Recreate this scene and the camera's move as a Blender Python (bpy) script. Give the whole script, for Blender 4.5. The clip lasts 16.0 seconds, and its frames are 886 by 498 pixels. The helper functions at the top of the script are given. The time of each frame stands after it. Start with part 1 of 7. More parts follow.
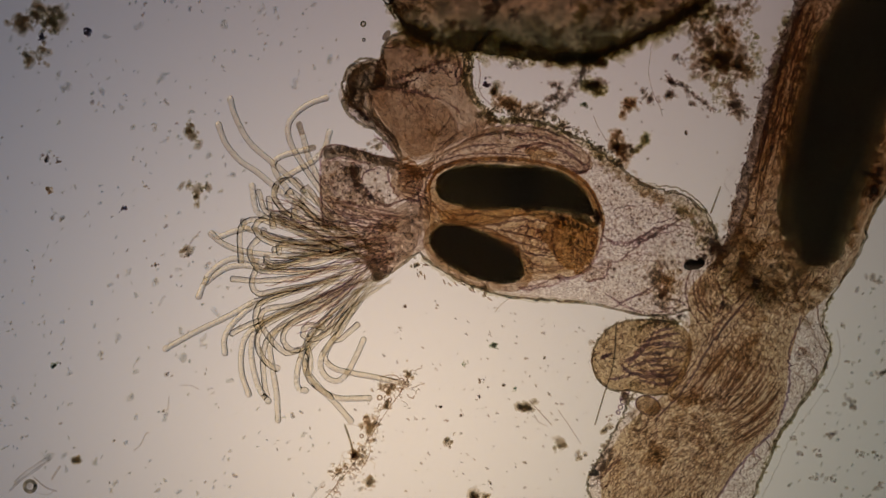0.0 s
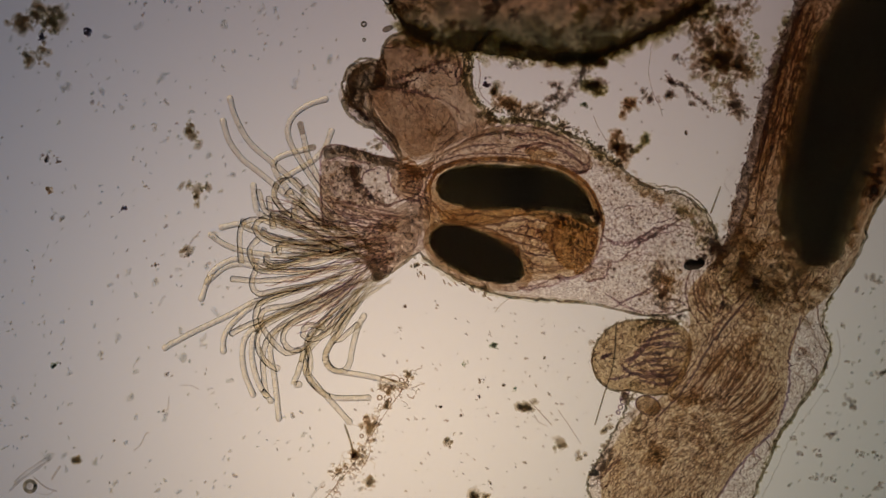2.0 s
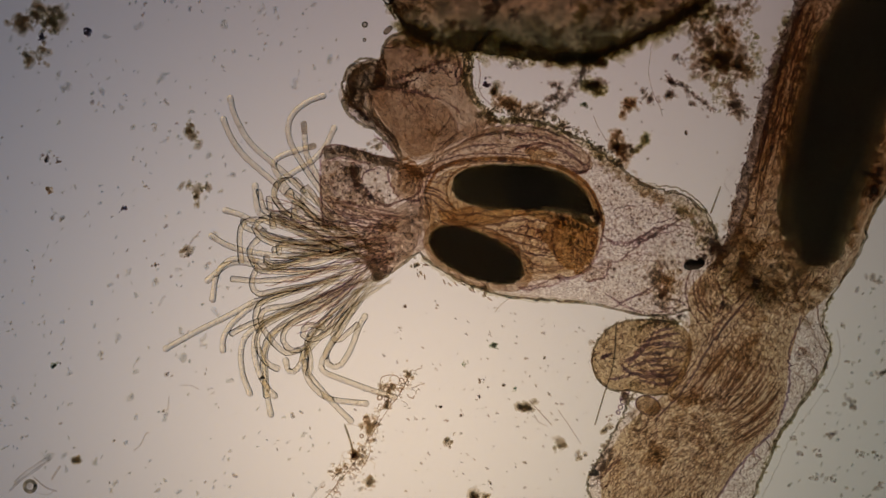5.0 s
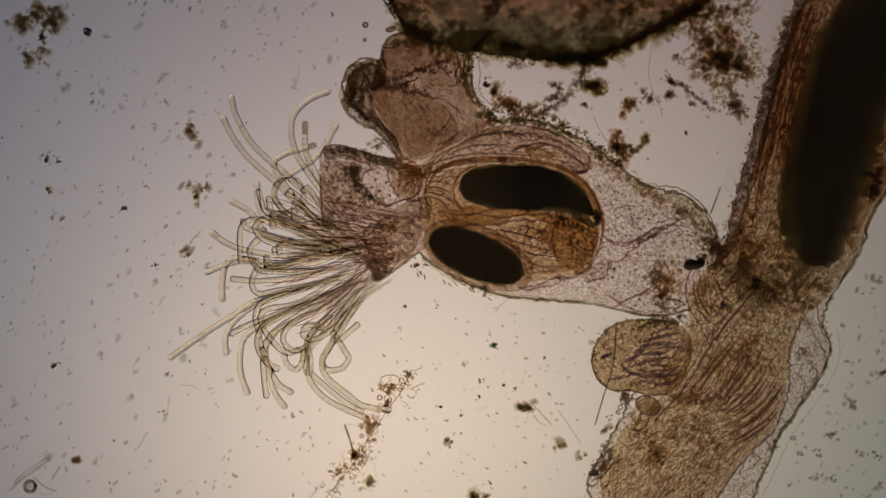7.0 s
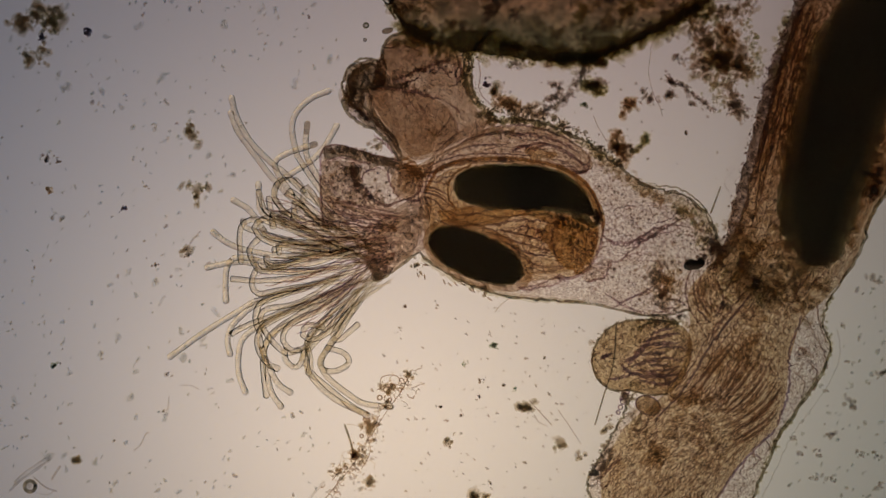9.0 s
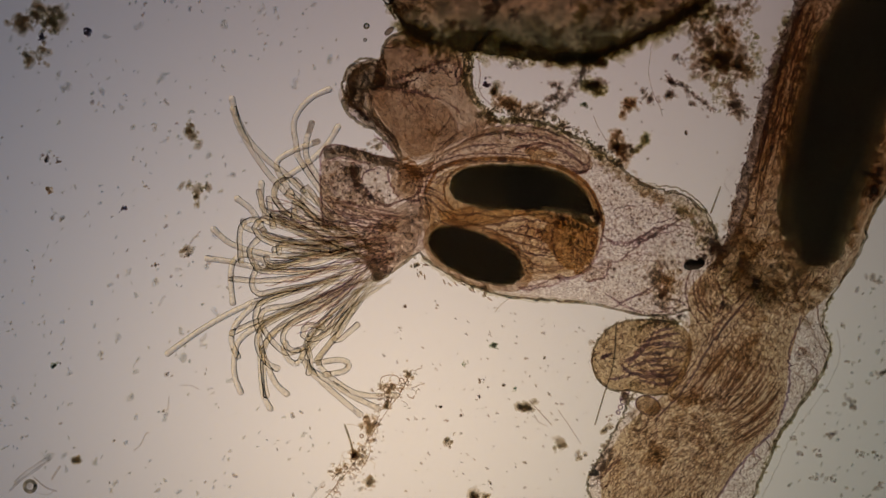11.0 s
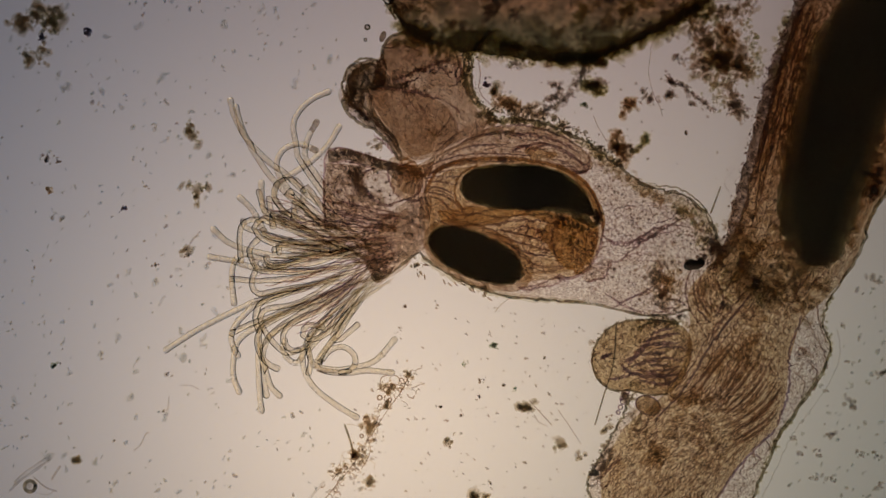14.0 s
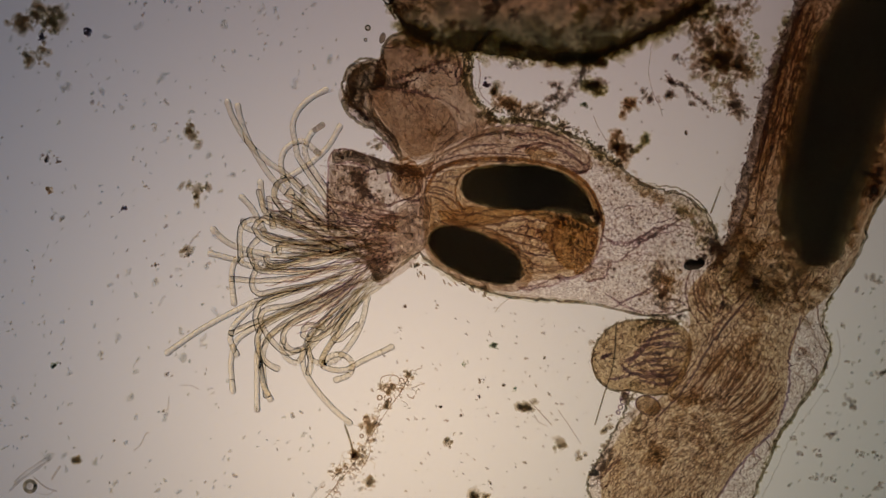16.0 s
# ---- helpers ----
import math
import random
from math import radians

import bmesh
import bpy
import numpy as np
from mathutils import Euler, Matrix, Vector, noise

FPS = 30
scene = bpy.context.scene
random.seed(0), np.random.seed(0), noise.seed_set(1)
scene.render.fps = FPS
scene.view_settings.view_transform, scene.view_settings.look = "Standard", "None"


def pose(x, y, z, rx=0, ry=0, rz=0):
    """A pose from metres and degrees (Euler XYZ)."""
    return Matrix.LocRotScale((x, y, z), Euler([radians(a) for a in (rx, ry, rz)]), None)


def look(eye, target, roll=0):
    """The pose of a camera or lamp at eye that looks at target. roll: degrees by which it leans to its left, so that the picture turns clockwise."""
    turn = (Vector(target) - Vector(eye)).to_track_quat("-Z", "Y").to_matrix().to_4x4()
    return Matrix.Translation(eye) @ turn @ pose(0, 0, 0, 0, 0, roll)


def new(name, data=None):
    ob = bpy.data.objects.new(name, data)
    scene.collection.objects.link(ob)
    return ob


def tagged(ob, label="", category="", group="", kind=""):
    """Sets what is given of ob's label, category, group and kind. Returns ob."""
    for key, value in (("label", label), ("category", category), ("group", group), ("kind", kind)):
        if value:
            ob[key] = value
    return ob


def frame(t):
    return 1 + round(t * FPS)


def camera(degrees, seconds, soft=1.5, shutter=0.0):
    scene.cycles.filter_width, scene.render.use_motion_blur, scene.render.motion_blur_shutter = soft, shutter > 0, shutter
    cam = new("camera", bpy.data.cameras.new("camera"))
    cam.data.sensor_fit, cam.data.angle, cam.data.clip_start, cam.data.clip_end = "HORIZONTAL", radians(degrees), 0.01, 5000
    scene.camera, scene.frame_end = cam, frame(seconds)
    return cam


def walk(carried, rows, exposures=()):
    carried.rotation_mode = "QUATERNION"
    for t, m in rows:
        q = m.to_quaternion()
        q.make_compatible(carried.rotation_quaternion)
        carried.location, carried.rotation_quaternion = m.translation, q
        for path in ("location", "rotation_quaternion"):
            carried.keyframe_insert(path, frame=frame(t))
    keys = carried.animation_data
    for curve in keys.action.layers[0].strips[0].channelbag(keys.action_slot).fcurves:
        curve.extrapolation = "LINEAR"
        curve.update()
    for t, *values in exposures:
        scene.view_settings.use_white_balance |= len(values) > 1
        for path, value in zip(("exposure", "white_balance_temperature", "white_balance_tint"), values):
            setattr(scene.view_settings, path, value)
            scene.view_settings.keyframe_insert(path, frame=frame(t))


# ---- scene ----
# A living moss animal under a light microscope, built a thousand times its size:
# one metre here stands for one millimetre on the slide.
DIST = 7.459
cam = camera(12, 16.0, soft=1.4)
VIEW = look((0, 0, DIST), (0, 0, 0))
walk(cam, [(0.0, VIEW), (16.0, VIEW)])

# ---- light: microscope lamp and added tint fills under an opal diffuser, in a dim room ----
world = bpy.data.worlds.new("room")
world.use_nodes = True
world.node_tree.nodes["Background"].inputs[0].default_value = (0.9, 0.95, 1.0, 1)
world.node_tree.nodes["Background"].inputs[1].default_value = 0.19
scene.world = world
scene.cycles.transparent_max_bounces = 48
scene.cycles.max_bounces = 24
scene.cycles.transmission_bounces = 24


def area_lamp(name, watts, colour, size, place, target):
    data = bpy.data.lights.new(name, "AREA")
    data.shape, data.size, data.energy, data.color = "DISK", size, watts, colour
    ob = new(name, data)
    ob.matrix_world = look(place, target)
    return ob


area_lamp("microscope_lamp", 8.85, (1.0, 0.758, 0.517), 0.22, (-0.16, -0.46, -4.28), (-0.17, -0.46, -3.2))
# Three made-up lamps that tint the left, right and upper right of the field.
area_lamp("added_cool_fill", 4.0, (0.14, 0.48, 1.0), 0.4, (-0.84, -0.06, -5.04), (-0.84, -0.06, -3.2))
area_lamp("added_side_fill", 1.95, (0.60, 0.87, 0.64), 0.3, (0.92, -0.42, -4.5), (0.92, -0.42, -3.2))
area_lamp("added_rim_fill", 3.9, (1.0, 0.55, 0.55), 0.3, (0.45, 0.56, -4.8), (0.45, 0.56, -3.2))


# ---- materials ----
def material(name):
    m = bpy.data.materials.new(name)
    m.use_nodes = True
    m.node_tree.nodes.clear()
    return m, m.node_tree.nodes, m.node_tree.links


def ramp_of(nodes, stops):
    r = nodes.new("ShaderNodeValToRGB")
    el = r.color_ramp.elements
    while len(el) < len(stops):
        el.new(0.5)
    for e, (p, c) in zip(el, stops):
        e.position, e.color = p, (*c, 1)
    return r


def tissue(name, dark, light, scale=120, coarse=14, body=0.06, bump=0.3, stretch=(1, 1, 1), turn=0, spots=0.5,
           lo=0.38, hi=0.62, base=(0.25, 0.2, 0.14), other=None, ridge=None, blot=(0.87, 0.81, 0.745), blots=22):
    """Living tissue that filters the light from below: grain of cells at a fine and a coarse scale, and a little solid surface."""
    m, nodes, links = material(name)
    co = nodes.new("ShaderNodeTexCoord")
    mp = nodes.new("ShaderNodeMapping")
    mp.inputs["Scale"].default_value = stretch
    mp.inputs["Rotation"].default_value = (0, 0, radians(turn))
    links.new(co.outputs["Object"], mp.inputs[0])
    fine = nodes.new("ShaderNodeTexNoise")
    fine.inputs["Scale"].default_value, fine.inputs["Detail"].default_value = scale, 2
    big = nodes.new("ShaderNodeTexNoise")
    big.inputs["Scale"].default_value, big.inputs["Detail"].default_value = coarse, 4
    links.new(mp.outputs[0], fine.inputs["Vector"])
    links.new(co.outputs["Object"], big.inputs["Vector"])
    add = nodes.new("ShaderNodeMix")
    add.data_type = "FLOAT"
    add.inputs[0].default_value = spots
    links.new(big.outputs[0], add.inputs[2])
    links.new(fine.outputs[0], add.inputs[3])
    r = ramp_of(nodes, [(lo, dark), (hi, light)])
    links.new(add.outputs[0], r.inputs[0])
    tr = nodes.new("ShaderNodeBsdfTransparent")
    links.new(r.outputs[0], tr.inputs[0])
    if other:
        # a second pigment that takes over further along the tissue
        dark2, light2, y0, y1 = other
        r2 = ramp_of(nodes, [(lo, dark2), (hi, light2)])
        links.new(add.outputs[0], r2.inputs[0])
        xyz = nodes.new("ShaderNodeSeparateXYZ")
        links.new(co.outputs["Object"], xyz.inputs[0])
        span = nodes.new("ShaderNodeMapRange")
        span.inputs["From Min"].default_value, span.inputs["From Max"].default_value = y0, y1
        links.new(xyz.outputs[1], span.inputs[0])
        both = nodes.new("ShaderNodeMix")
        both.data_type = "RGBA"
        links.new(span.outputs[0], both.inputs[0])
        links.new(r.outputs[0], both.inputs[6])
        links.new(r2.outputs[0], both.inputs[7])
        links.new(both.outputs[2], tr.inputs[0])
    if blot:
        # uneven stains with ragged outlines
        bn = nodes.new("ShaderNodeTexNoise")
        bn.inputs["Scale"].default_value, bn.inputs["Detail"].default_value, bn.inputs["Roughness"].default_value = blots, 7, 0.68
        links.new(co.outputs["Object"], bn.inputs["Vector"])
        stain = nodes.new("ShaderNodeMapRange")
        stain.inputs["From Min"].default_value, stain.inputs["From Max"].default_value = 0.50, 0.66
        links.new(bn.outputs[0], stain.inputs[0])
        tint = nodes.new("ShaderNodeMix")
        tint.data_type, tint.blend_type = "RGBA", "MULTIPLY"
        links.new(stain.outputs[0], tint.inputs[0])
        links.new(tr.inputs[0].links[0].from_socket, tint.inputs[6])
        tint.inputs[7].default_value = (*blot, 1)
        links.new(tint.outputs[2], tr.inputs[0])
    if ridge:
        # fine dark creases between cells: where a bent noise crosses its middle
        rscale, width, tint = ridge
        wn = nodes.new("ShaderNodeTexNoise")
        wn.inputs["Scale"].default_value, wn.inputs["Detail"].default_value, wn.inputs["Distortion"].default_value = rscale, 3, 0.6
        links.new(mp.outputs[0], wn.inputs["Vector"])
        away = nodes.new("ShaderNodeMath")
        away.operation = "SUBTRACT"
        away.inputs[1].default_value = 0.5
        links.new(wn.outputs[0], away.inputs[0])
        size = nodes.new("ShaderNodeMath")
        size.operation = "ABSOLUTE"
        links.new(away.outputs[0], size.inputs[0])
        cut = nodes.new("ShaderNodeMapRange")
        cut.inputs["From Min"].default_value, cut.inputs["From Max"].default_value = width * 0.3, width
        cut.inputs["To Min"].default_value, cut.inputs["To Max"].default_value = 1.0, 0.0
        links.new(size.outputs[0], cut.inputs[0])
        some = nodes.new("ShaderNodeMapRange")
        some.inputs["From Min"].default_value, some.inputs["From Max"].default_value = 0.42, 0.58
        some.inputs["To Min"].default_value = 0.1
        links.new(big.outputs[0], some.inputs[0])
        part_of = nodes.new("ShaderNodeMath")
        part_of.operation = "MULTIPLY"
        links.new(cut.outputs[0], part_of.inputs[0])
        links.new(some.outputs[0], part_of.inputs[1])
        dim = nodes.new("ShaderNodeMix")
        dim.data_type, dim.blend_type = "RGBA", "MULTIPLY"
        links.new(part_of.outputs[0], dim.inputs[0])
        links.new(tr.inputs[0].links[0].from_socket, dim.inputs[6])
        dim.inputs[7].default_value = (*tint, 1)
        links.new(dim.outputs[2], tr.inputs[0])
    solid = nodes.new("ShaderNodeBsdfPrincipled")
    solid.inputs["Base Color"].default_value = (*base, 1)
    solid.inputs["Roughness"].default_value = 0.5
    bp = nodes.new("ShaderNodeBump")
    bp.inputs["Strength"].default_value, bp.inputs["Distance"].default_value = bump, 0.004
    links.new(add.outputs[0], bp.inputs["Height"])
    links.new(bp.outputs[0], solid.inputs["Normal"])
    mix = nodes.new("ShaderNodeMixShader")
    mix.inputs[0].default_value = body
    out = nodes.new("ShaderNodeOutputMaterial")
    links.new(tr.outputs[0], mix.inputs[1])
    links.new(solid.outputs[0], mix.inputs[2])
    links.new(mix.outputs[0], out.inputs[0])
    return m


def jelly(name, colour, ior, grain=200, depth=0.03):
    """Clear living jelly that bends the light, so that its edges look dark."""
    m, nodes, links = material(name)
    co = nodes.new("ShaderNodeTexCoord")
    n = nodes.new("ShaderNodeTexNoise")
    n.inputs["Scale"].default_value, n.inputs["Detail"].default_value = grain, 2
    # every piece of the same shape gets a grain of its own
    info = nodes.new("ShaderNodeObjectInfo")
    far = nodes.new("ShaderNodeVectorMath")
    far.operation = "MULTIPLY_ADD"
    far.inputs[1].default_value = (7, 5, 3)
    links.new(info.outputs["Random"], far.inputs[0])
    links.new(co.outputs["Object"], far.inputs[2])
    links.new(far.outputs[0], n.inputs["Vector"])
    r = ramp_of(nodes, [(0.35, tuple(c * 0.87 for c in colour)), (0.6, colour)])
    links.new(n.outputs[0], r.inputs[0])
    bp = nodes.new("ShaderNodeBump")
    bp.inputs["Strength"].default_value, bp.inputs["Distance"].default_value = depth, 0.003
    links.new(n.outputs[0], bp.inputs["Height"])
    g = nodes.new("ShaderNodeBsdfRefraction")
    g.inputs["IOR"].default_value, g.inputs["Roughness"].default_value = ior, 0.0
    links.new(r.outputs[0], g.inputs[0])
    links.new(bp.outputs[0], g.inputs["Normal"])
    out = nodes.new("ShaderNodeOutputMaterial")
    links.new(g.outputs[0], out.inputs[0])
    return m


def plain_glass(name):
    m, nodes, links = material(name)
    g = nodes.new("ShaderNodeBsdfGlass")
    g.inputs["IOR"].default_value, g.inputs["Roughness"].default_value = 1.5, 0.0
    out = nodes.new("ShaderNodeOutputMaterial")
    links.new(g.outputs[0], out.inputs[0])
    return m


def opal(name):
    m, nodes, links = material(name)
    n = nodes.new("ShaderNodeTexNoise")
    n.inputs["Scale"].default_value, n.inputs["Detail"].default_value = 0.8, 2
    r = ramp_of(nodes, [(0.3, (0.88, 0.88, 0.88)), (0.7, (0.93, 0.93, 0.93))])
    links.new(n.outputs[0], r.inputs[0])
    g = nodes.new("ShaderNodeBsdfTranslucent")
    links.new(r.outputs[0], g.inputs[0])
    out = nodes.new("ShaderNodeOutputMaterial")
    links.new(g.outputs[0], out.inputs[0])
    return m


def black_paint(name):
    m, nodes, links = material(name)
    g = nodes.new("ShaderNodeBsdfPrincipled")
    n = nodes.new("ShaderNodeTexNoise")
    n.inputs["Scale"].default_value = 6
    r = ramp_of(nodes, [(0.3, (0.012, 0.012, 0.012)), (0.7, (0.02, 0.02, 0.02))])
    links.new(n.outputs[0], r.inputs[0])
    links.new(r.outputs[0], g.inputs["Base Color"])
    g.inputs["Roughness"].default_value = 0.8
    out = nodes.new("ShaderNodeOutputMaterial")
    links.new(g.outputs[0], out.inputs[0])
    return m


GLASS, OPAL, BLACK = plain_glass("slide_glass"), opal("opal_glass"), black_paint("black_paint")
TENTACLE = jelly("tentacle_jelly", (0.993, 0.962, 0.895), 1.088, grain=230, depth=0.32)
SAC = tissue("body_wall", (0.82, 0.755, 0.71), (1.0, 0.99, 0.97), scale=190, coarse=12, spots=0.86, body=0.02, lo=0.39, hi=0.56, ridge=(75, 0.035, (0.74, 0.67, 0.69)), blot=(0.93, 0.90, 0.87))
# Skin colour that also draws the dimming of light at body edges as dark tubes.
CUTICLE_EDGE_DIM = tissue("cuticle_edge_dim", (0.42, 0.40, 0.34), (0.83, 0.80, 0.72), scale=160, coarse=60, body=0.04, spots=0.6)
FLESH = tissue("brown_flesh", (0.79, 0.69, 0.58), (0.985, 0.95, 0.885), scale=170, coarse=16, spots=0.85, lo=0.40, hi=0.60, ridge=(55, 0.04, (0.78, 0.71, 0.69)))
BUD = tissue("bud_flesh", (0.845, 0.765, 0.685), (0.97, 0.93, 0.875), scale=210, coarse=9, spots=0.75, lo=0.40, hi=0.60, ridge=(70, 0.02, (0.86, 0.80, 0.78)), blot=(0.90, 0.85, 0.80), blots=16)
STALK = tissue("stalk_flesh", (0.91, 0.84, 0.70), (0.985, 0.945, 0.84), scale=200, coarse=12, spots=0.75, lo=0.37, hi=0.63, stretch=(1.5, 0.55, 1), turn=-52,
               other=((0.70, 0.555, 0.40), (0.95, 0.82, 0.64), -0.04, 0.2), ridge=(90, 0.03, (0.80, 0.72, 0.70)))
MUSCLE = tissue("bud_muscle", (0.68, 0.58, 0.44), (0.92, 0.85, 0.70), scale=170, coarse=14, spots=0.8, lo=0.40, hi=0.60, ridge=(70, 0.03, (0.78, 0.71, 0.72)))
GUT = tissue("gut_wall", (0.93, 0.865, 0.75), (0.995, 0.975, 0.915), scale=120, coarse=12, spots=0.65, lo=0.40, hi=0.60, ridge=(45, 0.035, (0.82, 0.72, 0.64)), blot=(0.90, 0.83, 0.74))
REAR = tissue("amber_rear_gut", (0.90, 0.79, 0.60), (0.985, 0.93, 0.81), scale=70, coarse=24, spots=0.55, ridge=(55, 0.04, (0.78, 0.66, 0.55)), blot=(0.80, 0.68, 0.54), blots=34)
DUSK = tissue("dusky_skin", (0.66, 0.615, 0.55), (0.92, 0.88, 0.82), scale=110, coarse=34, spots=0.5, ridge=(60, 0.045, (0.68, 0.63, 0.62)), blot=(0.76, 0.73, 0.70), blots=40)
AMBER = tissue("amber_gut", (0.72, 0.55, 0.36), (0.95, 0.84, 0.67), scale=90, coarse=20, spots=0.6, ridge=(60, 0.03, (0.72, 0.58, 0.48)))
CAP = tissue("wrinkled_skin", (0.50, 0.44, 0.37), (0.90, 0.85, 0.77), scale=90, coarse=30, spots=0.5, ridge=(50, 0.05, (0.55, 0.50, 0.48)))
LOBE = tissue("crown_flesh", (0.85, 0.80, 0.75), (0.99, 0.97, 0.94), scale=170, coarse=18, spots=0.8, body=0.03, lo=0.40, hi=0.60, ridge=(60, 0.03, (0.74, 0.66, 0.66)), blot=(0.85, 0.80, 0.76), blots=34)
FIBRE = tissue("dark_fibre", (0.72, 0.64, 0.62), (0.90, 0.85, 0.83), scale=90, coarse=20, body=0.02)
FOOD = tissue("dark_gut_content", (0.69, 0.70, 0.645), (0.79, 0.795, 0.73), scale=40, coarse=14, body=0.10, base=(0.06, 0.066, 0.052), blot=None)
SOOT = tissue("dark_mass", (0.36, 0.36, 0.265), (0.72, 0.67, 0.525), scale=60, coarse=16, spots=0.35, body=0.10, lo=0.40, hi=0.66, base=(0.06, 0.058, 0.045), other=((0.40, 0.32, 0.225), (0.97, 0.76, 0.58), 0.375, 0.43), blot=(0.55, 0.55, 0.50), blots=20)
DIRT = tissue("brown_dirt", (0.895, 0.85, 0.79), (0.975, 0.955, 0.92), scale=90, coarse=25, body=0.02, base=(0.12, 0.08, 0.04), blot=None)
MOSS = tissue("olive_dirt", (0.895, 0.88, 0.815), (0.97, 0.96, 0.92), scale=90, coarse=25, body=0.02, base=(0.08, 0.08, 0.04), blot=None)
CREASE = tissue("dark_crease", (0.66, 0.56, 0.59), (0.87, 0.79, 0.81), scale=120, coarse=30, body=0.02)
SMOKE = tissue("dusky_haze", (0.84, 0.82, 0.78), (0.95, 0.93, 0.90), scale=70, coarse=25, body=0.01, blot=None)
GREY = tissue("grey_speck", (0.80, 0.76, 0.74), (0.93, 0.91, 0.89), scale=90, coarse=25, body=0.02, blot=None)
FAINT = tissue("faint_speck", (0.90, 0.89, 0.88), (0.955, 0.945, 0.935), scale=90, coarse=25, body=0.01, blot=None)
RUSTY = tissue("reddish_dirt", (0.865, 0.79, 0.71), (0.965, 0.93, 0.88), scale=90, coarse=25, body=0.02, base=(0.14, 0.07, 0.04), blot=None)
RIND = tissue("rough_rind", (0.56, 0.50, 0.465), (0.88, 0.82, 0.775), scale=90, coarse=40, spots=0.55, body=0.05, ridge=(70, 0.05, (0.60, 0.54, 0.56)))
FAN = tissue("crown_streak", (0.81, 0.73, 0.735), (0.94, 0.89, 0.89), scale=90, coarse=30, body=0.02)
STRIPE = tissue("muscle_stripe", (0.775, 0.685, 0.65), (0.90, 0.83, 0.80), scale=90, coarse=30, body=0.02)
FINE = tissue("fine_fibre", (0.76, 0.68, 0.63), (0.93, 0.88, 0.84), scale=90, coarse=20, body=0.02)
THREAD = tissue("brown_thread", (0.58, 0.49, 0.42), (0.83, 0.75, 0.67), scale=90, coarse=25, body=0.03, base=(0.10, 0.06, 0.03), blot=None)
TEAL = tissue("green_grey_speck", (0.875, 0.885, 0.86), (0.96, 0.965, 0.945), scale=90, coarse=25, body=0.02, blot=None)
VIOLET = tissue("violet_crease", (0.56, 0.48, 0.60), (0.81, 0.73, 0.81), scale=120, coarse=30, body=0.02, blot=None)
PALE = tissue("pale_speck", (0.945, 0.947, 0.942), (0.975, 0.975, 0.972), scale=90, coarse=25, body=0.004, blot=None)
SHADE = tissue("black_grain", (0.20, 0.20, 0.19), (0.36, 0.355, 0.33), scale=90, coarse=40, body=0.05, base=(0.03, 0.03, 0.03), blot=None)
RUST_HAZE = tissue("rusty_haze", (0.92, 0.89, 0.85), (0.985, 0.973, 0.957), scale=110, coarse=40, body=0.008, blot=None)
DIRT_HAZE = tissue("brown_haze", (0.91, 0.89, 0.865), (0.98, 0.965, 0.945), scale=110, coarse=40, body=0.008, blot=None)
MOSS_HAZE = tissue("olive_haze", (0.905, 0.895, 0.85), (0.975, 0.97, 0.94), scale=110, coarse=40, body=0.008, blot=None)
GREY_HAZE = tissue("grey_haze", (0.88, 0.86, 0.845), (0.97, 0.96, 0.95), scale=110, coarse=40, body=0.008, blot=None)
INK_HAZE = tissue("black_haze", (0.85, 0.835, 0.83), (0.95, 0.94, 0.935), scale=110, coarse=40, body=0.008, blot=None)
INK = tissue("dark_speck", (0.74, 0.71, 0.74), (0.87, 0.85, 0.87), scale=90, coarse=25, body=0.03, base=(0.03, 0.03, 0.04), blot=None)


# ---- building ----
def at(u, v, z=0.0):
    """The place that shows at u to the right and v down, in micrometres, for a thing z above the slide."""
    s = (DIST - z) / DIST / 1000
    return Vector(((u - 784) * s, (441 - v) * s, z))


def glide(points, n):
    """A smooth line through the points, as n even steps."""
    p = np.array(points, float)
    p = np.vstack([2 * p[0] - p[1], p, 2 * p[-1] - p[-2]])
    out = []
    for i in range(1, len(p) - 2):
        for t in np.linspace(0, 1, 16, endpoint=False):
            a, b, c, d = p[i - 1:i + 3]
            out.append(0.5 * (2 * b + (c - a) * t + (2 * a - 5 * b + 4 * c - d) * t * t + (3 * b - a - 3 * c + d) * t ** 3))
    out.append(p[-2])
    out = np.array(out)
    s = np.concatenate([[0], np.cumsum(np.linalg.norm(np.diff(out, axis=0), axis=1))])
    g = np.linspace(0, s[-1], n)
    return np.stack([np.interp(g, s, out[:, k]) for k in range(out.shape[1])], 1)


def mesh_of(name, verts, faces, mat, smooth=True):
    me = bpy.data.meshes.new(name)
    me.from_pydata([tuple(v) for v in verts], [], faces)
    me.materials.append(mat)
    if smooth:
        me.polygons.foreach_set("use_smooth", [True] * len(me.polygons))
    me.update()
    return me


def put(name, me, parent=None, label=""):
    ob = new(name, me)
    if parent:
        ob.parent = parent
    if label:
        tagged(ob, label)
    return ob


def rings(rows):
    """Verts and faces of a closed skin over rings of equal count."""
    k = len(rows[0])
    verts = [v for r in rows for v in r]
    faces = [(i * k + j, i * k + (j + 1) % k, (i + 1) * k + (j + 1) % k, (i + 1) * k + j) for i in range(len(rows) - 1) for j in range(k)]
    a, b = len(verts), len(verts) + 1
    verts += [sum(rows[0], Vector()) / k, sum(rows[-1], Vector()) / k]
    faces += [(a, (j + 1) % k, j) for j in range(k)]
    e = (len(rows) - 1) * k
    faces += [(b, e + j, e + (j + 1) % k) for j in range(k)]
    return verts, faces


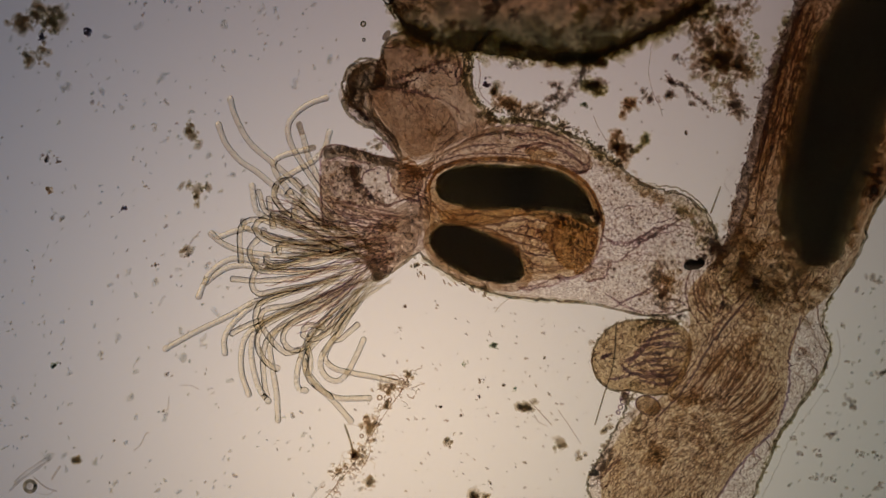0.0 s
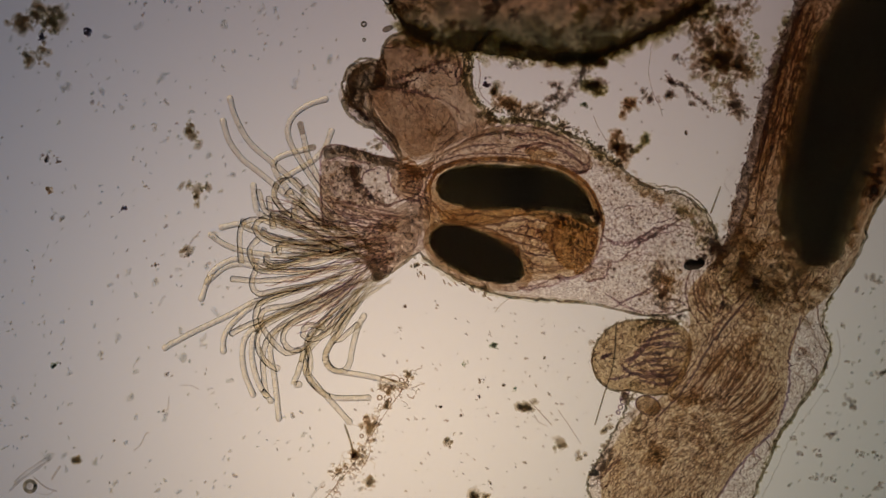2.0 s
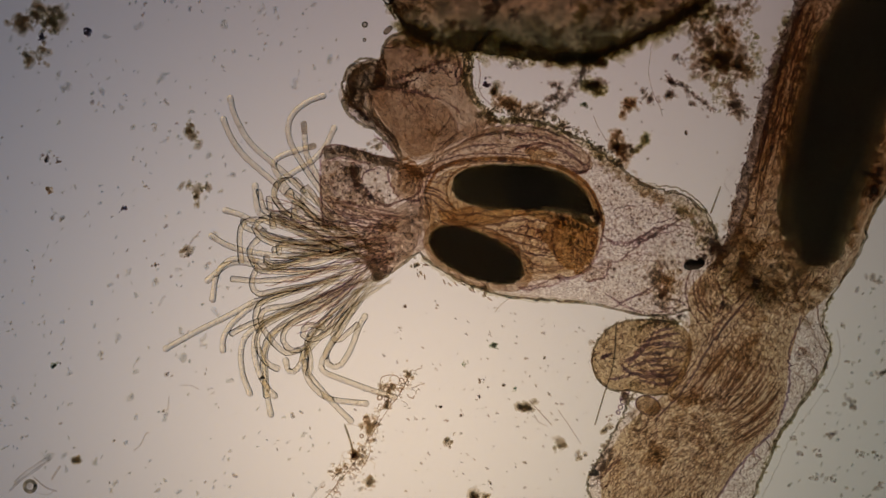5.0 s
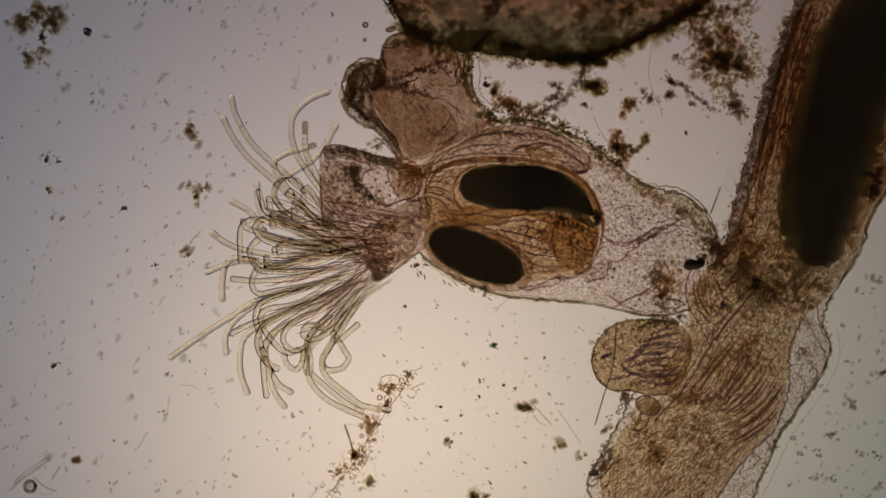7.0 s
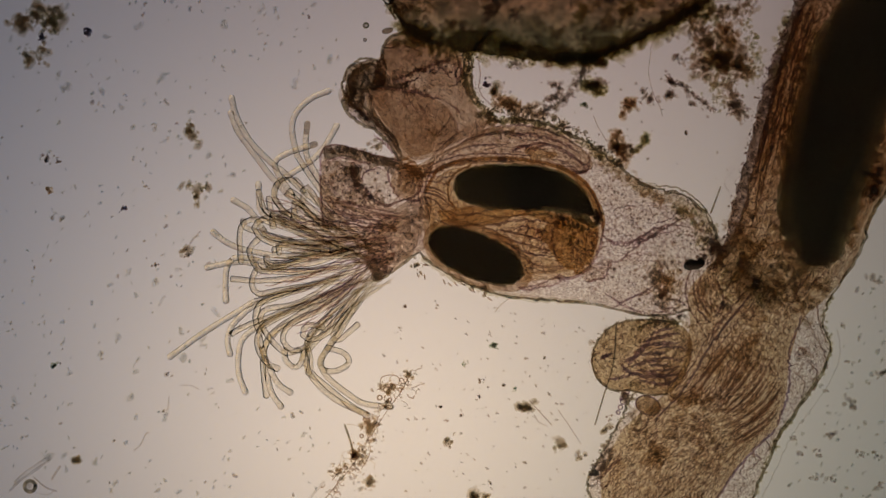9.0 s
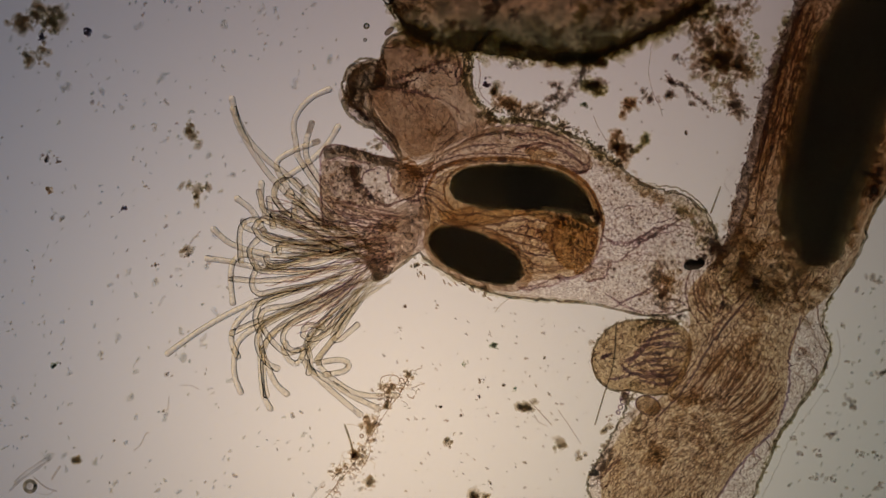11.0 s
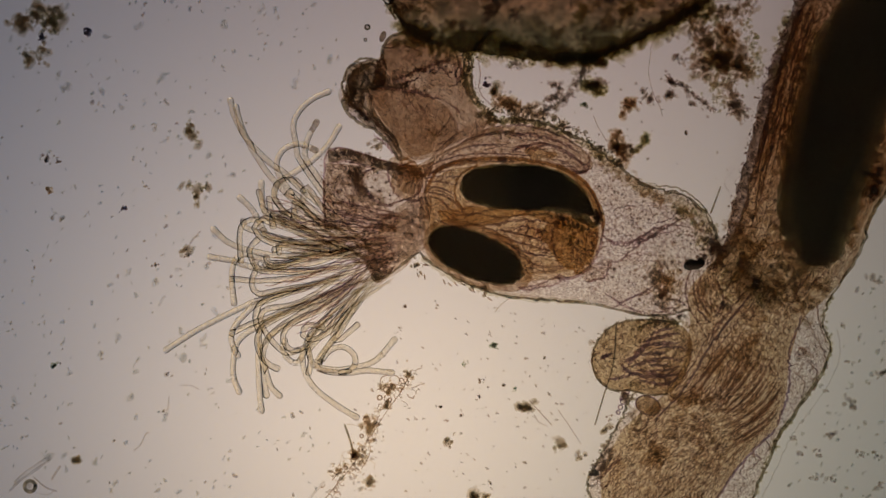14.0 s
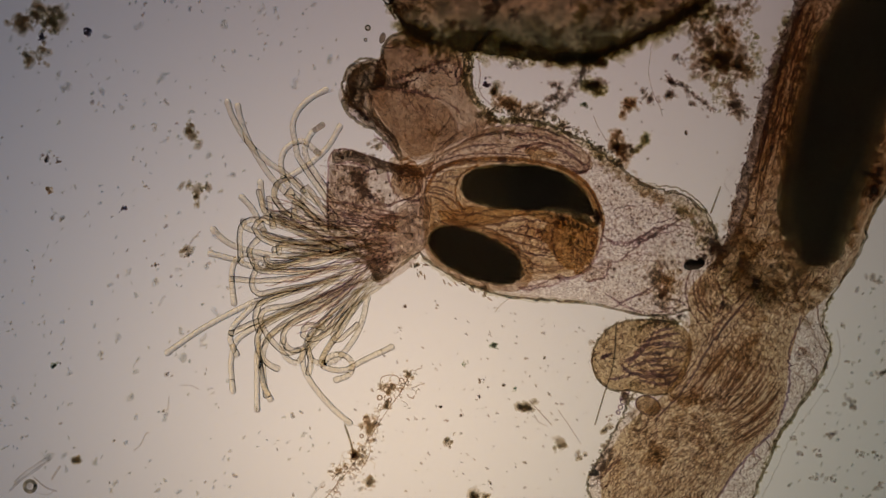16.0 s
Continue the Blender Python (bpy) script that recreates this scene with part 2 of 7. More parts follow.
def loft(left, right, high, z0=0.0, n=48, k=20, rough=0.0, grain=40, ends=0.25, inset=0.0):
    """A rounded body between two edge lines, at most `high` thick, whose underside lies at z0 or above."""
    a, b = glide(left, n), glide(right, n)
    if inset:
        mid = (a + b) / 2
        s = np.concatenate([[0], np.cumsum(np.linalg.norm(np.diff(mid, axis=0), axis=1))])
        g = np.linspace(min(inset, s[-1] * 0.4), s[-1] - min(inset, s[-1] * 0.4), n)
        a, b = (np.stack([np.interp(g, s, e[:, c]) for c in (0, 1)], 1) for e in (a, b))
        high = max(high * 0.3, high - inset / 600)
        z0 += inset / 1200
    rows = []
    for i in range(n):
        c, w = (a[i] + b[i]) / 2, (a[i] - b[i]) / 2
        w = w * max(0.08, 1 - inset / max(1.0, np.linalg.norm(w)))
        t = i / (n - 1)
        taper = min(1.0, math.sqrt(max(0.0, min(t, 1 - t) / ends)) + 0.08)
        h = min(high / 2, np.linalg.norm(w) / 1000 * 0.9) * taper
        row = []
        for j in range(k):
            th = 2 * math.pi * j / k
            q = c + w * math.cos(th)
            z = z0 + high / 2 + h * math.sin(th)
            v = at(q[0], q[1], z)
            if rough:
                v += noise.noise_vector(v * grain) * rough
            row.append(v)
        rows.append(row)
    return rings(rows)


def layers(insets, left, right, high, z0=0.0, **more):
    """The same body as shells one inside the other: thicker, and so darker, towards its middle."""
    return join(*[loft(left, right, high, z0, inset=d, **more) for d in insets])


def tube_rows(line, radius, z, k=8, tip0=True, tip1=True):
    """Rings round a line of (u, v), radius and height either numbers or functions of 0..1."""
    n = len(line)
    rad = radius if callable(radius) else (lambda t: radius)
    zz = z if callable(z) else (lambda t: z)
    pts = [at(q[0], q[1], zz(i / (n - 1))) for i, q in enumerate(line)]
    rows = []
    for i in range(n):
        d = (pts[min(i + 1, n - 1)] - pts[max(i - 1, 0)]).normalized()
        side = d.cross(Vector((0, 0, 1))).normalized()
        up = side.cross(d)
        r = rad(i / (n - 1)) / 1000
        rows.append((pts[i], d, side, up, r))
    out = []

    def ring(p, side, up, r):
        return [p + side * (r * math.cos(2 * math.pi * j / k)) + up * (r * math.sin(2 * math.pi * j / k)) for j in range(k)]
    p, d, s, u, r = rows[0]
    if tip0:
        out += [ring(p - d * r * x, s, u, r * y) for x, y in ((0.97, 0.24), (0.75, 0.66), (0.4, 0.92))]
    out += [ring(p, s, u, r) for p, d, s, u, r in rows]
    p, d, s, u, r = rows[-1]
    if tip1:
        out += [ring(p + d * r * x, s, u, r * y) for x, y in ((0.4, 0.92), (0.75, 0.66), (0.97, 0.24))]
    return out


def tube(points, radius, z, n=24, k=8):
    return rings(tube_rows(glide(points, n), radius, z, k))


def join(*meshes):
    verts, faces = [], []
    for v, f in meshes:
        o = len(verts)
        verts += v
        faces += [tuple(i + o for i in q) for q in f]
    return verts, faces


def ellipse_loft(u, v, a, b, turn, high, z0, n=24, k=18, rough=0.003, grain=25, insets=(0,)):
    """A rounded oval lump, in one shell or several."""
    c, s = math.cos(radians(turn)), math.sin(radians(turn))
    up, down = [], []
    for i in range(9):
        th = math.pi * (1 - i / 8)
        x, y = a * math.cos(th), b * max(0.06, math.sin(th)) ** 0.75
        up.append((u + x * c + y * s, v + x * s - y * c))
        down.append((u + x * c - y * s, v + x * s + y * c))
    return join(*[loft(up, down, high, z0, n, k, rough, grain, ends=0.5, inset=d) for d in insets])


def grain_lump(rng, p, r, flat=0.6, soft=False):
    """A small irregular grain of 12 corners; a soft one has a denser heart."""
    base = [(0, 0, 1)] + [(math.cos(a) * 0.75, math.sin(a) * 0.75, 0.62) for a in np.arange(5) * 1.2566] + \
           [(math.cos(a), math.sin(a), -0.1) for a in np.arange(5) * 1.2566 + 0.6] + [(0, 0, -0.9)]
    turn = Euler((rng.uniform(-.5, .5), rng.uniform(-.5, .5), rng.uniform(0, 6.3))).to_matrix()
    sx, sy = rng.uniform(0.55, 1.4), rng.uniform(0.55, 1.3)
    verts = []
    for x, y, z in base:
        v = turn @ Vector((x * sx, y * sy, z * flat)) * r * rng.uniform(0.72, 1.25)
        verts.append(p + v)
    faces = []
    for j in range(5):
        n = (j + 1) % 5
        faces += [(0, 1 + j, 1 + n), (1 + j, 6 + j, 1 + n), (1 + n, 6 + j, 6 + n), (11, 6 + n, 6 + j)]
    if soft:
        verts += [p + (v - p) * 0.68 for v in verts] + [p + (v - p) * 0.36 for v in verts]
        faces += [tuple(i + 12 for i in q) for q in faces] + [tuple(i + 24 for i in q) for q in faces]
    return verts, faces


# ---- the stage ----
def slab(x, y, z0, z1, mat, name):
    bm = bmesh.new()
    bmesh.ops.create_cube(bm, size=1)
    for v in bm.verts:
        v.co = Vector((v.co.x * x, v.co.y * y, z0 + (v.co.z + 0.5) * (z1 - z0)))
    bmesh.ops.bevel(bm, geom=list(bm.edges), offset=0.01, segments=2, affect="EDGES")
    me = bpy.data.meshes.new(name)
    bm.to_mesh(me)
    bm.free()
    me.materials.append(mat)
    return put(name, me)


def disc(radius, z, mat, name, n=64):
    verts = [Vector((radius * math.cos(a), radius * math.sin(a), z)) for a in np.arange(n) * 2 * math.pi / n]
    return put(name, mesh_of(name, verts, [tuple(range(n))], mat))


def pipe(radius, z0, z1, mat, name, n=64):
    verts, faces = [], []
    for r, z in ((radius, z0), (radius, z1), (radius + 0.06, z1), (radius + 0.06, z0)):
        verts += [Vector((r * math.cos(a), r * math.sin(a), z)) for a in np.arange(n) * 2 * math.pi / n]
    for q in range(4):
        for j in range(n):
            faces.append((q * n + j, q * n + (j + 1) % n, (q + 1) % 4 * n + (j + 1) % n, (q + 1) % 4 * n + j))
    return put(name, mesh_of(name, verts, faces, mat))


tagged(slab(2.9, 2.0, -0.1, 0.0, GLASS, "floor"), "clear flat glass microscope slide under the specimen", "glass slide", kind="structure")
tagged(disc(1.37, -3.2, OPAL, "backdrop"), "opal glass lit by the microscope lamp and three added fills", "light field", kind="structure")
# Unseen shield, added to keep room light off the opal's underside.
tagged(pipe(1.39, -5.6, -3.2, BLACK, "wall_light_shield"), "unseen matt black shield added against room light", "lamp housing", kind="structure")
tagged(disc(1.45, -5.62, BLACK, "wall_shield_base"), "unseen matt black floor of the added shield", "lamp housing", kind="structure")
# Added unseen tube: rays bent aside by the tentacles end in its black.
tagged(pipe(1.37, -3.2, -0.14, BLACK, "wall_tube"), "unseen matt black tube added round the lit field", "tube wall", kind="structure")


def thing(name, label, category, group="", kind=""):
    return tagged(new(name), label, category, group, kind)


def part(name, vf, mat, parent, label="", kind=""):
    return tagged(put(name, mesh_of(name, vf[0], vf[1], mat), parent, label), kind=kind)


def fringe(rng, points, count, out=2.0, deep=4.0, size=(0.6, 1.8), z=0.13):
    """Fine grains that line an edge."""
    line = glide(points, 160)
    t = []
    for _ in range(count):
        q = line[rng.randrange(160)]
        t.append(grain_lump(rng, at(q[0] + rng.gauss(0, deep), q[1] + rng.gauss(0, deep), z + rng.uniform(-0.01, 0.02)), rng.uniform(*size) / 1000))
    return join(*t)


def fibres(rng, lines, count, radius, z, n=14, even=False, wob=2.0):
    """Fine strands strewn between neighbouring guide lines."""
    guides = [glide(g, n) for g in lines]
    out = []
    for number in range(count):
        x = number / count * (len(guides) - 1.001) if even else rng.uniform(0, len(guides) - 1.001)
        i, f = int(x), x - int(x)
        line = guides[i] * (1 - f) + guides[i + 1] * f
        a = rng.uniform(0, 0.12) if even else rng.uniform(0, 0.55)
        b = a + (rng.uniform(0.6, 0.85) if even else rng.uniform(0.25, 0.45))
        ia, ib = int(a * (n - 1)), min(n - 1, int(b * (n - 1)) + 1)
        seg = line[ia:ib + 1]
        if len(seg) < 2:
            continue
        seg = seg + np.array([[rng.gauss(0, wob), rng.gauss(0, wob)]]) + np.array([[rng.gauss(0, wob * 0.25), rng.gauss(0, wob * 0.25)] for _ in seg])
        r, zz = radius * rng.uniform(0.6, 1.4), z * rng.uniform(0.75, 1.2)
        out.append(rings(tube_rows(seg, lambda t, r=r: r * (0.35 + 1.3 * math.sin(math.pi * min(max(t, .05), .95))), zz, 5)))
    return join(*out)


def wrinkles(rng, left, right, step, length, radius, z, turn=0.0, stray=18.0, keep=1.0, edge=0.9, slant=None, shake=0.5, clear=None):
    """Short fine creases strewn evenly over the body between two edge lines; turn: degrees from its length."""
    a, b = glide(left, 60), glide(right, 60)
    mid = (a + b) / 2
    out = []
    i = 0.0
    while i < 59:
        k = min(58, int(i))
        c, w, d = mid[k], (a[k] - b[k]) / 2, mid[k + 1] - mid[k]
        across = max(1, int(2 * np.linalg.norm(w) * edge / step))
        for j in range(across):
            if rng.random() > keep:
                continue
            q = ((j + rng.random()) / across * 2 - 1) * edge
            p = c + w * q + d * rng.uniform(-1, 1) * step / max(2.0, np.linalg.norm(d)) * 0.5
            if clear and ((p[0] - clear[0]) / clear[2]) ** 2 + ((p[1] - clear[1]) / clear[3]) ** 2 < 1:
                continue
            ang = math.atan2(d[1], d[0]) + radians(turn + (slant(q) if slant else 0) + rng.gauss(0, stray))
            n, bow, l = 6, rng.gauss(0, 0.35), length * rng.uniform(0.5, 1.5)
            line = []
            for m in range(n):
                s = m / (n - 1) - 0.5
                line.append((p[0] + l * s * math.cos(ang) - bow * l * (s * s - 0.1) * math.sin(ang) + rng.gauss(0, shake),
                             p[1] + l * s * math.sin(ang) + bow * l * (s * s - 0.1) * math.cos(ang) + rng.gauss(0, shake)))
            r = radius * rng.uniform(0.6, 1.3)
            out.append(rings(tube_rows(line, lambda t, r=r: r * (0.3 + 0.9 * math.sin(math.pi * min(max(t, .08), .92))), z * (1 - 0.4 * q * q), 4)))
        i += max(0.3, step / max(0.5, np.linalg.norm(d)))
    return join(*out)


def dots(rng, left, right, count, size, z, edge=0.94, flat=0.6, soft=False):
    """Tiny dark grains strewn in the body between two edge lines."""
    a, b = glide(left, 60), glide(right, 60)
    wide = np.linalg.norm(a - b, axis=1)
    pick = rng.choices(range(60), weights=wide, k=count)
    out = []
    for k in pick:
        q = rng.uniform(-edge, edge)
        p = (a[k] + b[k]) / 2 + (a[k] - b[k]) / 2 * q
        out.append(grain_lump(rng, at(p[0] + rng.gauss(0, 3), p[1] + rng.gauss(0, 3), z + rng.uniform(-0.008, 0.012)), rng.uniform(*size) / 1000, flat, soft))
    return join(*out)


def smear(rng, points, count, wide, size, z, flat=0.5):
    """A ragged dusky smear: soft grains massed along a line."""
    line = glide(points, 60)
    return join(*[grain_lump(rng, at(q[0] + rng.gauss(0, wide), q[1] + rng.gauss(0, wide), z + rng.uniform(-0.01, 0.01)), rng.uniform(*size) * 1.3 / 1000, flat, True)
                  for q in (line[rng.randrange(60)] for _ in range(int(count * 1.5)))])


def strand(points, radius, z, n=30, k=6, rng=None, wob=0.0):
    line = glide(points, n)
    if rng:
        line = line + np.array([[rng.gauss(0, wob), rng.gauss(0, wob)] for _ in line])
    return rings(tube_rows(line, radius, z, k))


# ---- the dark mass at the edge of the view ----
def dark_mass():
    t = thing("dark_colony_mass", "nearly black brown lump with a fuzzy ragged edge on the slide", "tissue lump")
    low = [(672, -70), (690, 2), (714, 44), (745, 72), (800, 84), (860, 94), (940, 104), (1030, 107), (1090, 90), (1150, 60), (1200, 34), (1262, -8), (1300, -70)]
    high = [(700, -130), (740, -140), (800, -150), (900, -150), (1000, -150), (1100, -150), (1200, -140), (1270, -120)]
    part("body", loft(low, high, 0.22, 0, 150, 30, 0.011, 55, ends=0.06), SOOT, t)
    rng = random.Random(3)
    edge = glide(low, 200)
    bits = []
    for _ in range(300):
        q = edge[rng.randrange(20, 185)]
        bits.append(grain_lump(rng, at(q[0] + rng.gauss(0, 5), q[1] + rng.gauss(-1, 4), 0.11 + rng.gauss(0, 0.02)), rng.uniform(0.001, 0.0036)))
    part("fuzz", join(*bits), CUTICLE_EDGE_DIM, t, "dark brown grains along the edge", "stuff")
    bits = []
    for _ in range(720):
        q = edge[rng.randrange(20, 190)]
        bits.append(grain_lump(rng, at(q[0] + rng.gauss(0, 6), q[1] + abs(rng.gauss(0, 8)) - 5, 0.1 + rng.gauss(0, 0.02)), rng.uniform(0.002, 0.008)))
    part("fuzz", join(*bits), MOSS, t, "olive fluff along the edge", "stuff")
    for pts, n, wide in (([(720, 50), (770, 66), (830, 72), (900, 80)], 90, 10), ([(900, 82), (960, 96), (1030, 100), (1072, 92)], 90, 9), ([(1072, 92), (1120, 72), (1180, 42), (1240, 6)], 110, 8)):
        part("fuzz", smear(rng, pts, n, wide, (4, 12), 0.12), MOSS_HAZE, t, "olive fluff along the edge", "stuff")
    for pts in ([(722, 38), (770, 56), (830, 66), (900, 72)], [(900, 72), (960, 86), (1030, 90), (1072, 82)], [(1072, 82), (1110, 62), (1160, 36), (1220, 0)]):
        part("fuzz", smear(rng, pts, 40, 9, (2, 7), 0.2), INK_HAZE, t, "black fluff along the edge", "stuff")
        part("fuzz", smear(rng, [(u, v + 12) for u, v in pts], 70, 5, (1.5, 5), 0.15), DIRT_HAZE, t, "brown fluff along the edge", "stuff")
    for _ in range(44):
        u, v = rng.uniform(720, 1220), rng.uniform(-5, 96)
        if v > np.interp(u, [720, 800, 1030, 1150, 1250], [30, 60, 80, 40, -10]):
            continue
        pts = [(u, v)]
        for _ in range(3):
            pts.append((pts[-1][0] + rng.gauss(0, 14), pts[-1][1] + rng.gauss(0, 9)))
        part("mottle", smear(rng, pts, rng.randrange(6, 18), 6, (2, 7), 0.21), rng.choice((MOSS_HAZE, INK_HAZE, DIRT_HAZE)), t, "dark mottling", "stuff")
    part("tuft", smear(rng, [(1000, 104), (1028, 110), (1050, 106)], 40, 6, (3, 7), 0.1), RUST_HAZE, t, "rusty tuft under the edge", "stuff")
    part("tuft", smear(rng, [(975, 108), (968, 118)], 12, 3, (2, 5), 0.1), DIRT_HAZE, t, "brown tuft under the edge", "stuff")
    part("margin", strand([(672, -10), (688, 14), (700, 34)], 2.0, 0.11), CUTICLE_EDGE_DIM, t, "thin dark outer skin")
    part("margin", strand([(684, -10), (700, 15), (714, 42), (722, 62)], 4.5, 0.11), CUTICLE_EDGE_DIM, t, "thin greenish skin")
    return t


# ---- the stalk of the colony ----
def branch():
    t = thing("colony_branch", "brown branch of the colony with a black core and pale skin", "colony branch")
    left = [(1430, -40), (1394, 40), (1366, 110), (1343, 190), (1330, 250), (1312, 310), (1296, 370), (1284, 425), (1250, 480), (1222, 540), (1200, 610), (1150, 690), (1092, 755), (1062, 810), (1040, 850), (1052, 905)]
    right = [(1800, -40), (1760, 60), (1700, 170), (1610, 280), (1566, 345), (1540, 385), (1524, 440), (1495, 490), (1468, 530), (1457, 570), (1470, 615), (1455, 660), (1410, 726), (1377, 775), (1350, 838), (1322, 905)]
    part("skin", loft(left, right, 0.24, 0, 90, 22, 0.004, 40, ends=0.03), SAC, t, "pale granular outer skin")
    rng = random.Random(5)
    part("margin", strand([(1482, 585), (1486, 630), (1464, 684), (1426, 736), (1396, 782), (1368, 842), (1344, 890)], 1.3, 0.1, 80, 6, rng, 0.8), FAINT, t, "faint clear line outside the edge")
    edge = left[:9]
    inner = [(p[0] + d, p[1] + 4) for p, d in zip(edge, (20, 18, 22, 20, 24, 18, 24, 20, 16))]
    part("rind", loft(edge, inner, 0.05, 0.1, 110, 12, 0.007, 60, ends=0.03), RIND, t, "rough violet-grey rind")
    part("fringe", fringe(rng, edge, 420, deep=3.6, size=(0.8, 2.8)), RIND, t, "fine dark grains along the edge", "stuff")
    # Edge tubes: skin, and the light lost at the outline, drawn as dark shape.
    part("margin", strand([(1120, 700)] + left[12:], 2.2, 0.12, 50, 6, rng, 1.4), CUTICLE_EDGE_DIM, t, "dark thin edge")
    part("fringe", fringe(rng, [(1120, 700)] + left[12:], 140, deep=4), CUTICLE_EDGE_DIM, t, "fine dark grains along the edge", "stuff")
    part("margin", smear(rng, right[8:], 110, 2.5, (1.5, 4), 0.12), MOSS_HAZE, t, "greenish grains along the edge", "stuff")
    part("margin", strand(right, lambda q: 2.5 + 0.7 * math.sin(q * 17) + 0.4 * math.sin(q * 61), 0.12, 120, 6, rng, 1.1), CUTICLE_EDGE_DIM, t, "greenish thin edge")
    flesh_l = [(1442, -40), (1406, 40), (1378, 120), (1358, 200), (1344, 260), (1324, 330), (1304, 400), (1250, 476), (1217, 520), (1222, 575), (1208, 645), (1168, 705), (1116, 748), (1080, 800), (1062, 860), (1070, 910)]
    flesh_r = [(1790, -40), (1740, 70), (1680, 180), (1596, 290), (1558, 356), (1531, 420), (1508, 470), (1472, 518), (1422, 565), (1398, 630), (1392, 690), (1378, 748), (1362, 769), (1324, 806), (1284, 858), (1255, 910)]
    part("flesh", layers((0,), flesh_l, flesh_r, 0.2, 0.02, n=90, k=20, rough=0.003, grain=40, ends=0.03), STALK, t, "yellow-brown flesh, rusty round the core")
    part("flesh", loft([(1668, -40), (1624, 80), (1574, 168), (1546, 258), (1522, 345), (1506, 410)], [(1788, -40), (1738, 70), (1678, 178), (1592, 286), (1548, 355), (1522, 412)], 0.1, 0.06, 50, 14, 0.004, 40, ends=0.1), RUSTY, t, "rusty flesh along the core")
    core_l = [(1560, -50), (1490, 10), (1452, 70), (1432, 140), (1412, 220), (1396, 290), (1386, 350), (1394, 410), (1420, 450), (1452, 474)]
    core_r = [(1672, -50), (1654, 10), (1626, 70), (1584, 150), (1560, 220), (1540, 290), (1516, 360), (1498, 410), (1484, 450), (1458, 476)]
    part("core", layers((-9, -3, 4, 13, 24), core_l, core_r, 0.15, 0.05, n=90, k=24, rough=0.008, grain=60, ends=0.12), FOOD, t, "black core")
    lines = [[(1216, 706), (1258, 648), (1312, 582)], [(1258, 730), (1310, 668), (1350, 598)], [(1296, 750), (1350, 712), (1390, 655)], [(1300, 800), (1352, 770), (1398, 722)]]
    for _ in range(2):
        part("stripe_tissue", fibres(rng, lines, 15, 1.45, 0.21, 16, True, 2.4), STRIPE, t, "dark slanting muscle stripes", "stuff")
    part("stripe_tissue", wrinkles(rng, flesh_l[10:], flesh_r[10:], 6, 15, 0.85, 0.21, 15, 16, 0.8, shake=0.9), FINE, t, "fine dark muscle strands", "stuff")
    part("stripe_tissue", wrinkles(rng, flesh_l[6:11], flesh_r[6:11], 6, 10, 0.9, 0.21, 0, 40, 0.8), FINE, t, "fine dark creases", "stuff")
    part("stripe_tissue", wrinkles(rng, flesh_l[:7], [(1560, -40), (1455, 40), (1430, 130), (1412, 220), (1396, 300), (1390, 360), (1400, 420)], 7, 12, 0.9, 0.2, 0, 26, 0.8), FINE, t, "dark lengthwise strands", "stuff")
    part("stripe_tissue", wrinkles(rng, left, right, 12, 10, 0.8, 0.22, 0, 60, 0.7), FIBRE, t, "fine creases of the skin", "stuff")
    for u, v, a, b, r in ((1222, 702, 24, 14, -30), (1160, 806, 26, 11, -20), (1268, 640, 14, 30, 40), (1322, 616, 12, 26, 35), (1186, 772, 14, 9, 10), (1330, 560, 26, 16, 20)):
        part("stain", ellipse_loft(u, v, a, b, r, 0.03, 0.17, rough=0.008, grain=50, insets=(0,)), RUSTY, t, "rusty brown stain")
    part("seam", strand([(1330, 520), (1290, 570), (1258, 610), (1235, 650), (1205, 695), (1160, 742)], 1.8, 0.2, 60, 6, rng, 1.0), VIOLET, t, "dark seam")
    part("seam", strand([(1322, 512), (1282, 560), (1250, 600), (1226, 646), (1196, 690)], 1.2, 0.2, 60, 6, rng, 1.2), CREASE, t)
    part("seam", strand([(1336, 534), (1298, 580), (1268, 618), (1246, 656), (1214, 702)], 1.1, 0.2, 60, 6, rng, 1.2), CREASE, t)
    part("seam", strand([(1420, 560), (1398, 620), (1396, 690), (1376, 750)], 1.8, 0.2, 60, 6, rng, 1.2), VIOLET, t)
    part("seam", strand([(1372, 762), (1330, 800), (1290, 850), (1262, 895)], 2.0, 0.2, 40, 6, rng, 0.8), VIOLET, t)
    # rusty streaks, dusky spots and strands along the upper branch
    along = [[(1424, -30), (1396, 60), (1366, 150), (1344, 240), (1322, 330), (1302, 420)], [(1452, -30), (1424, 60), (1396, 150), (1372, 240), (1350, 330), (1332, 420)], [(1490, -30), (1450, 60), (1424, 150), (1402, 240), (1384, 330), (1372, 420)]]
    part("streak_tissue", fibres(rng, along, 44, 2.6, 0.21, 40, wob=6), RUST_HAZE, t, "rusty lengthwise streaks", "stuff")
    part("streak_tissue", fibres(rng, along, 12, 0.9, 0.22, 40, wob=6), THREAD, t, "dark brown lengthwise streaks", "stuff")
    part("streak_tissue", fibres(rng, along[:2], 14, 1.2, 0.22, 40, wob=5), FIBRE, t, "violet-grey lengthwise streaks", "stuff")
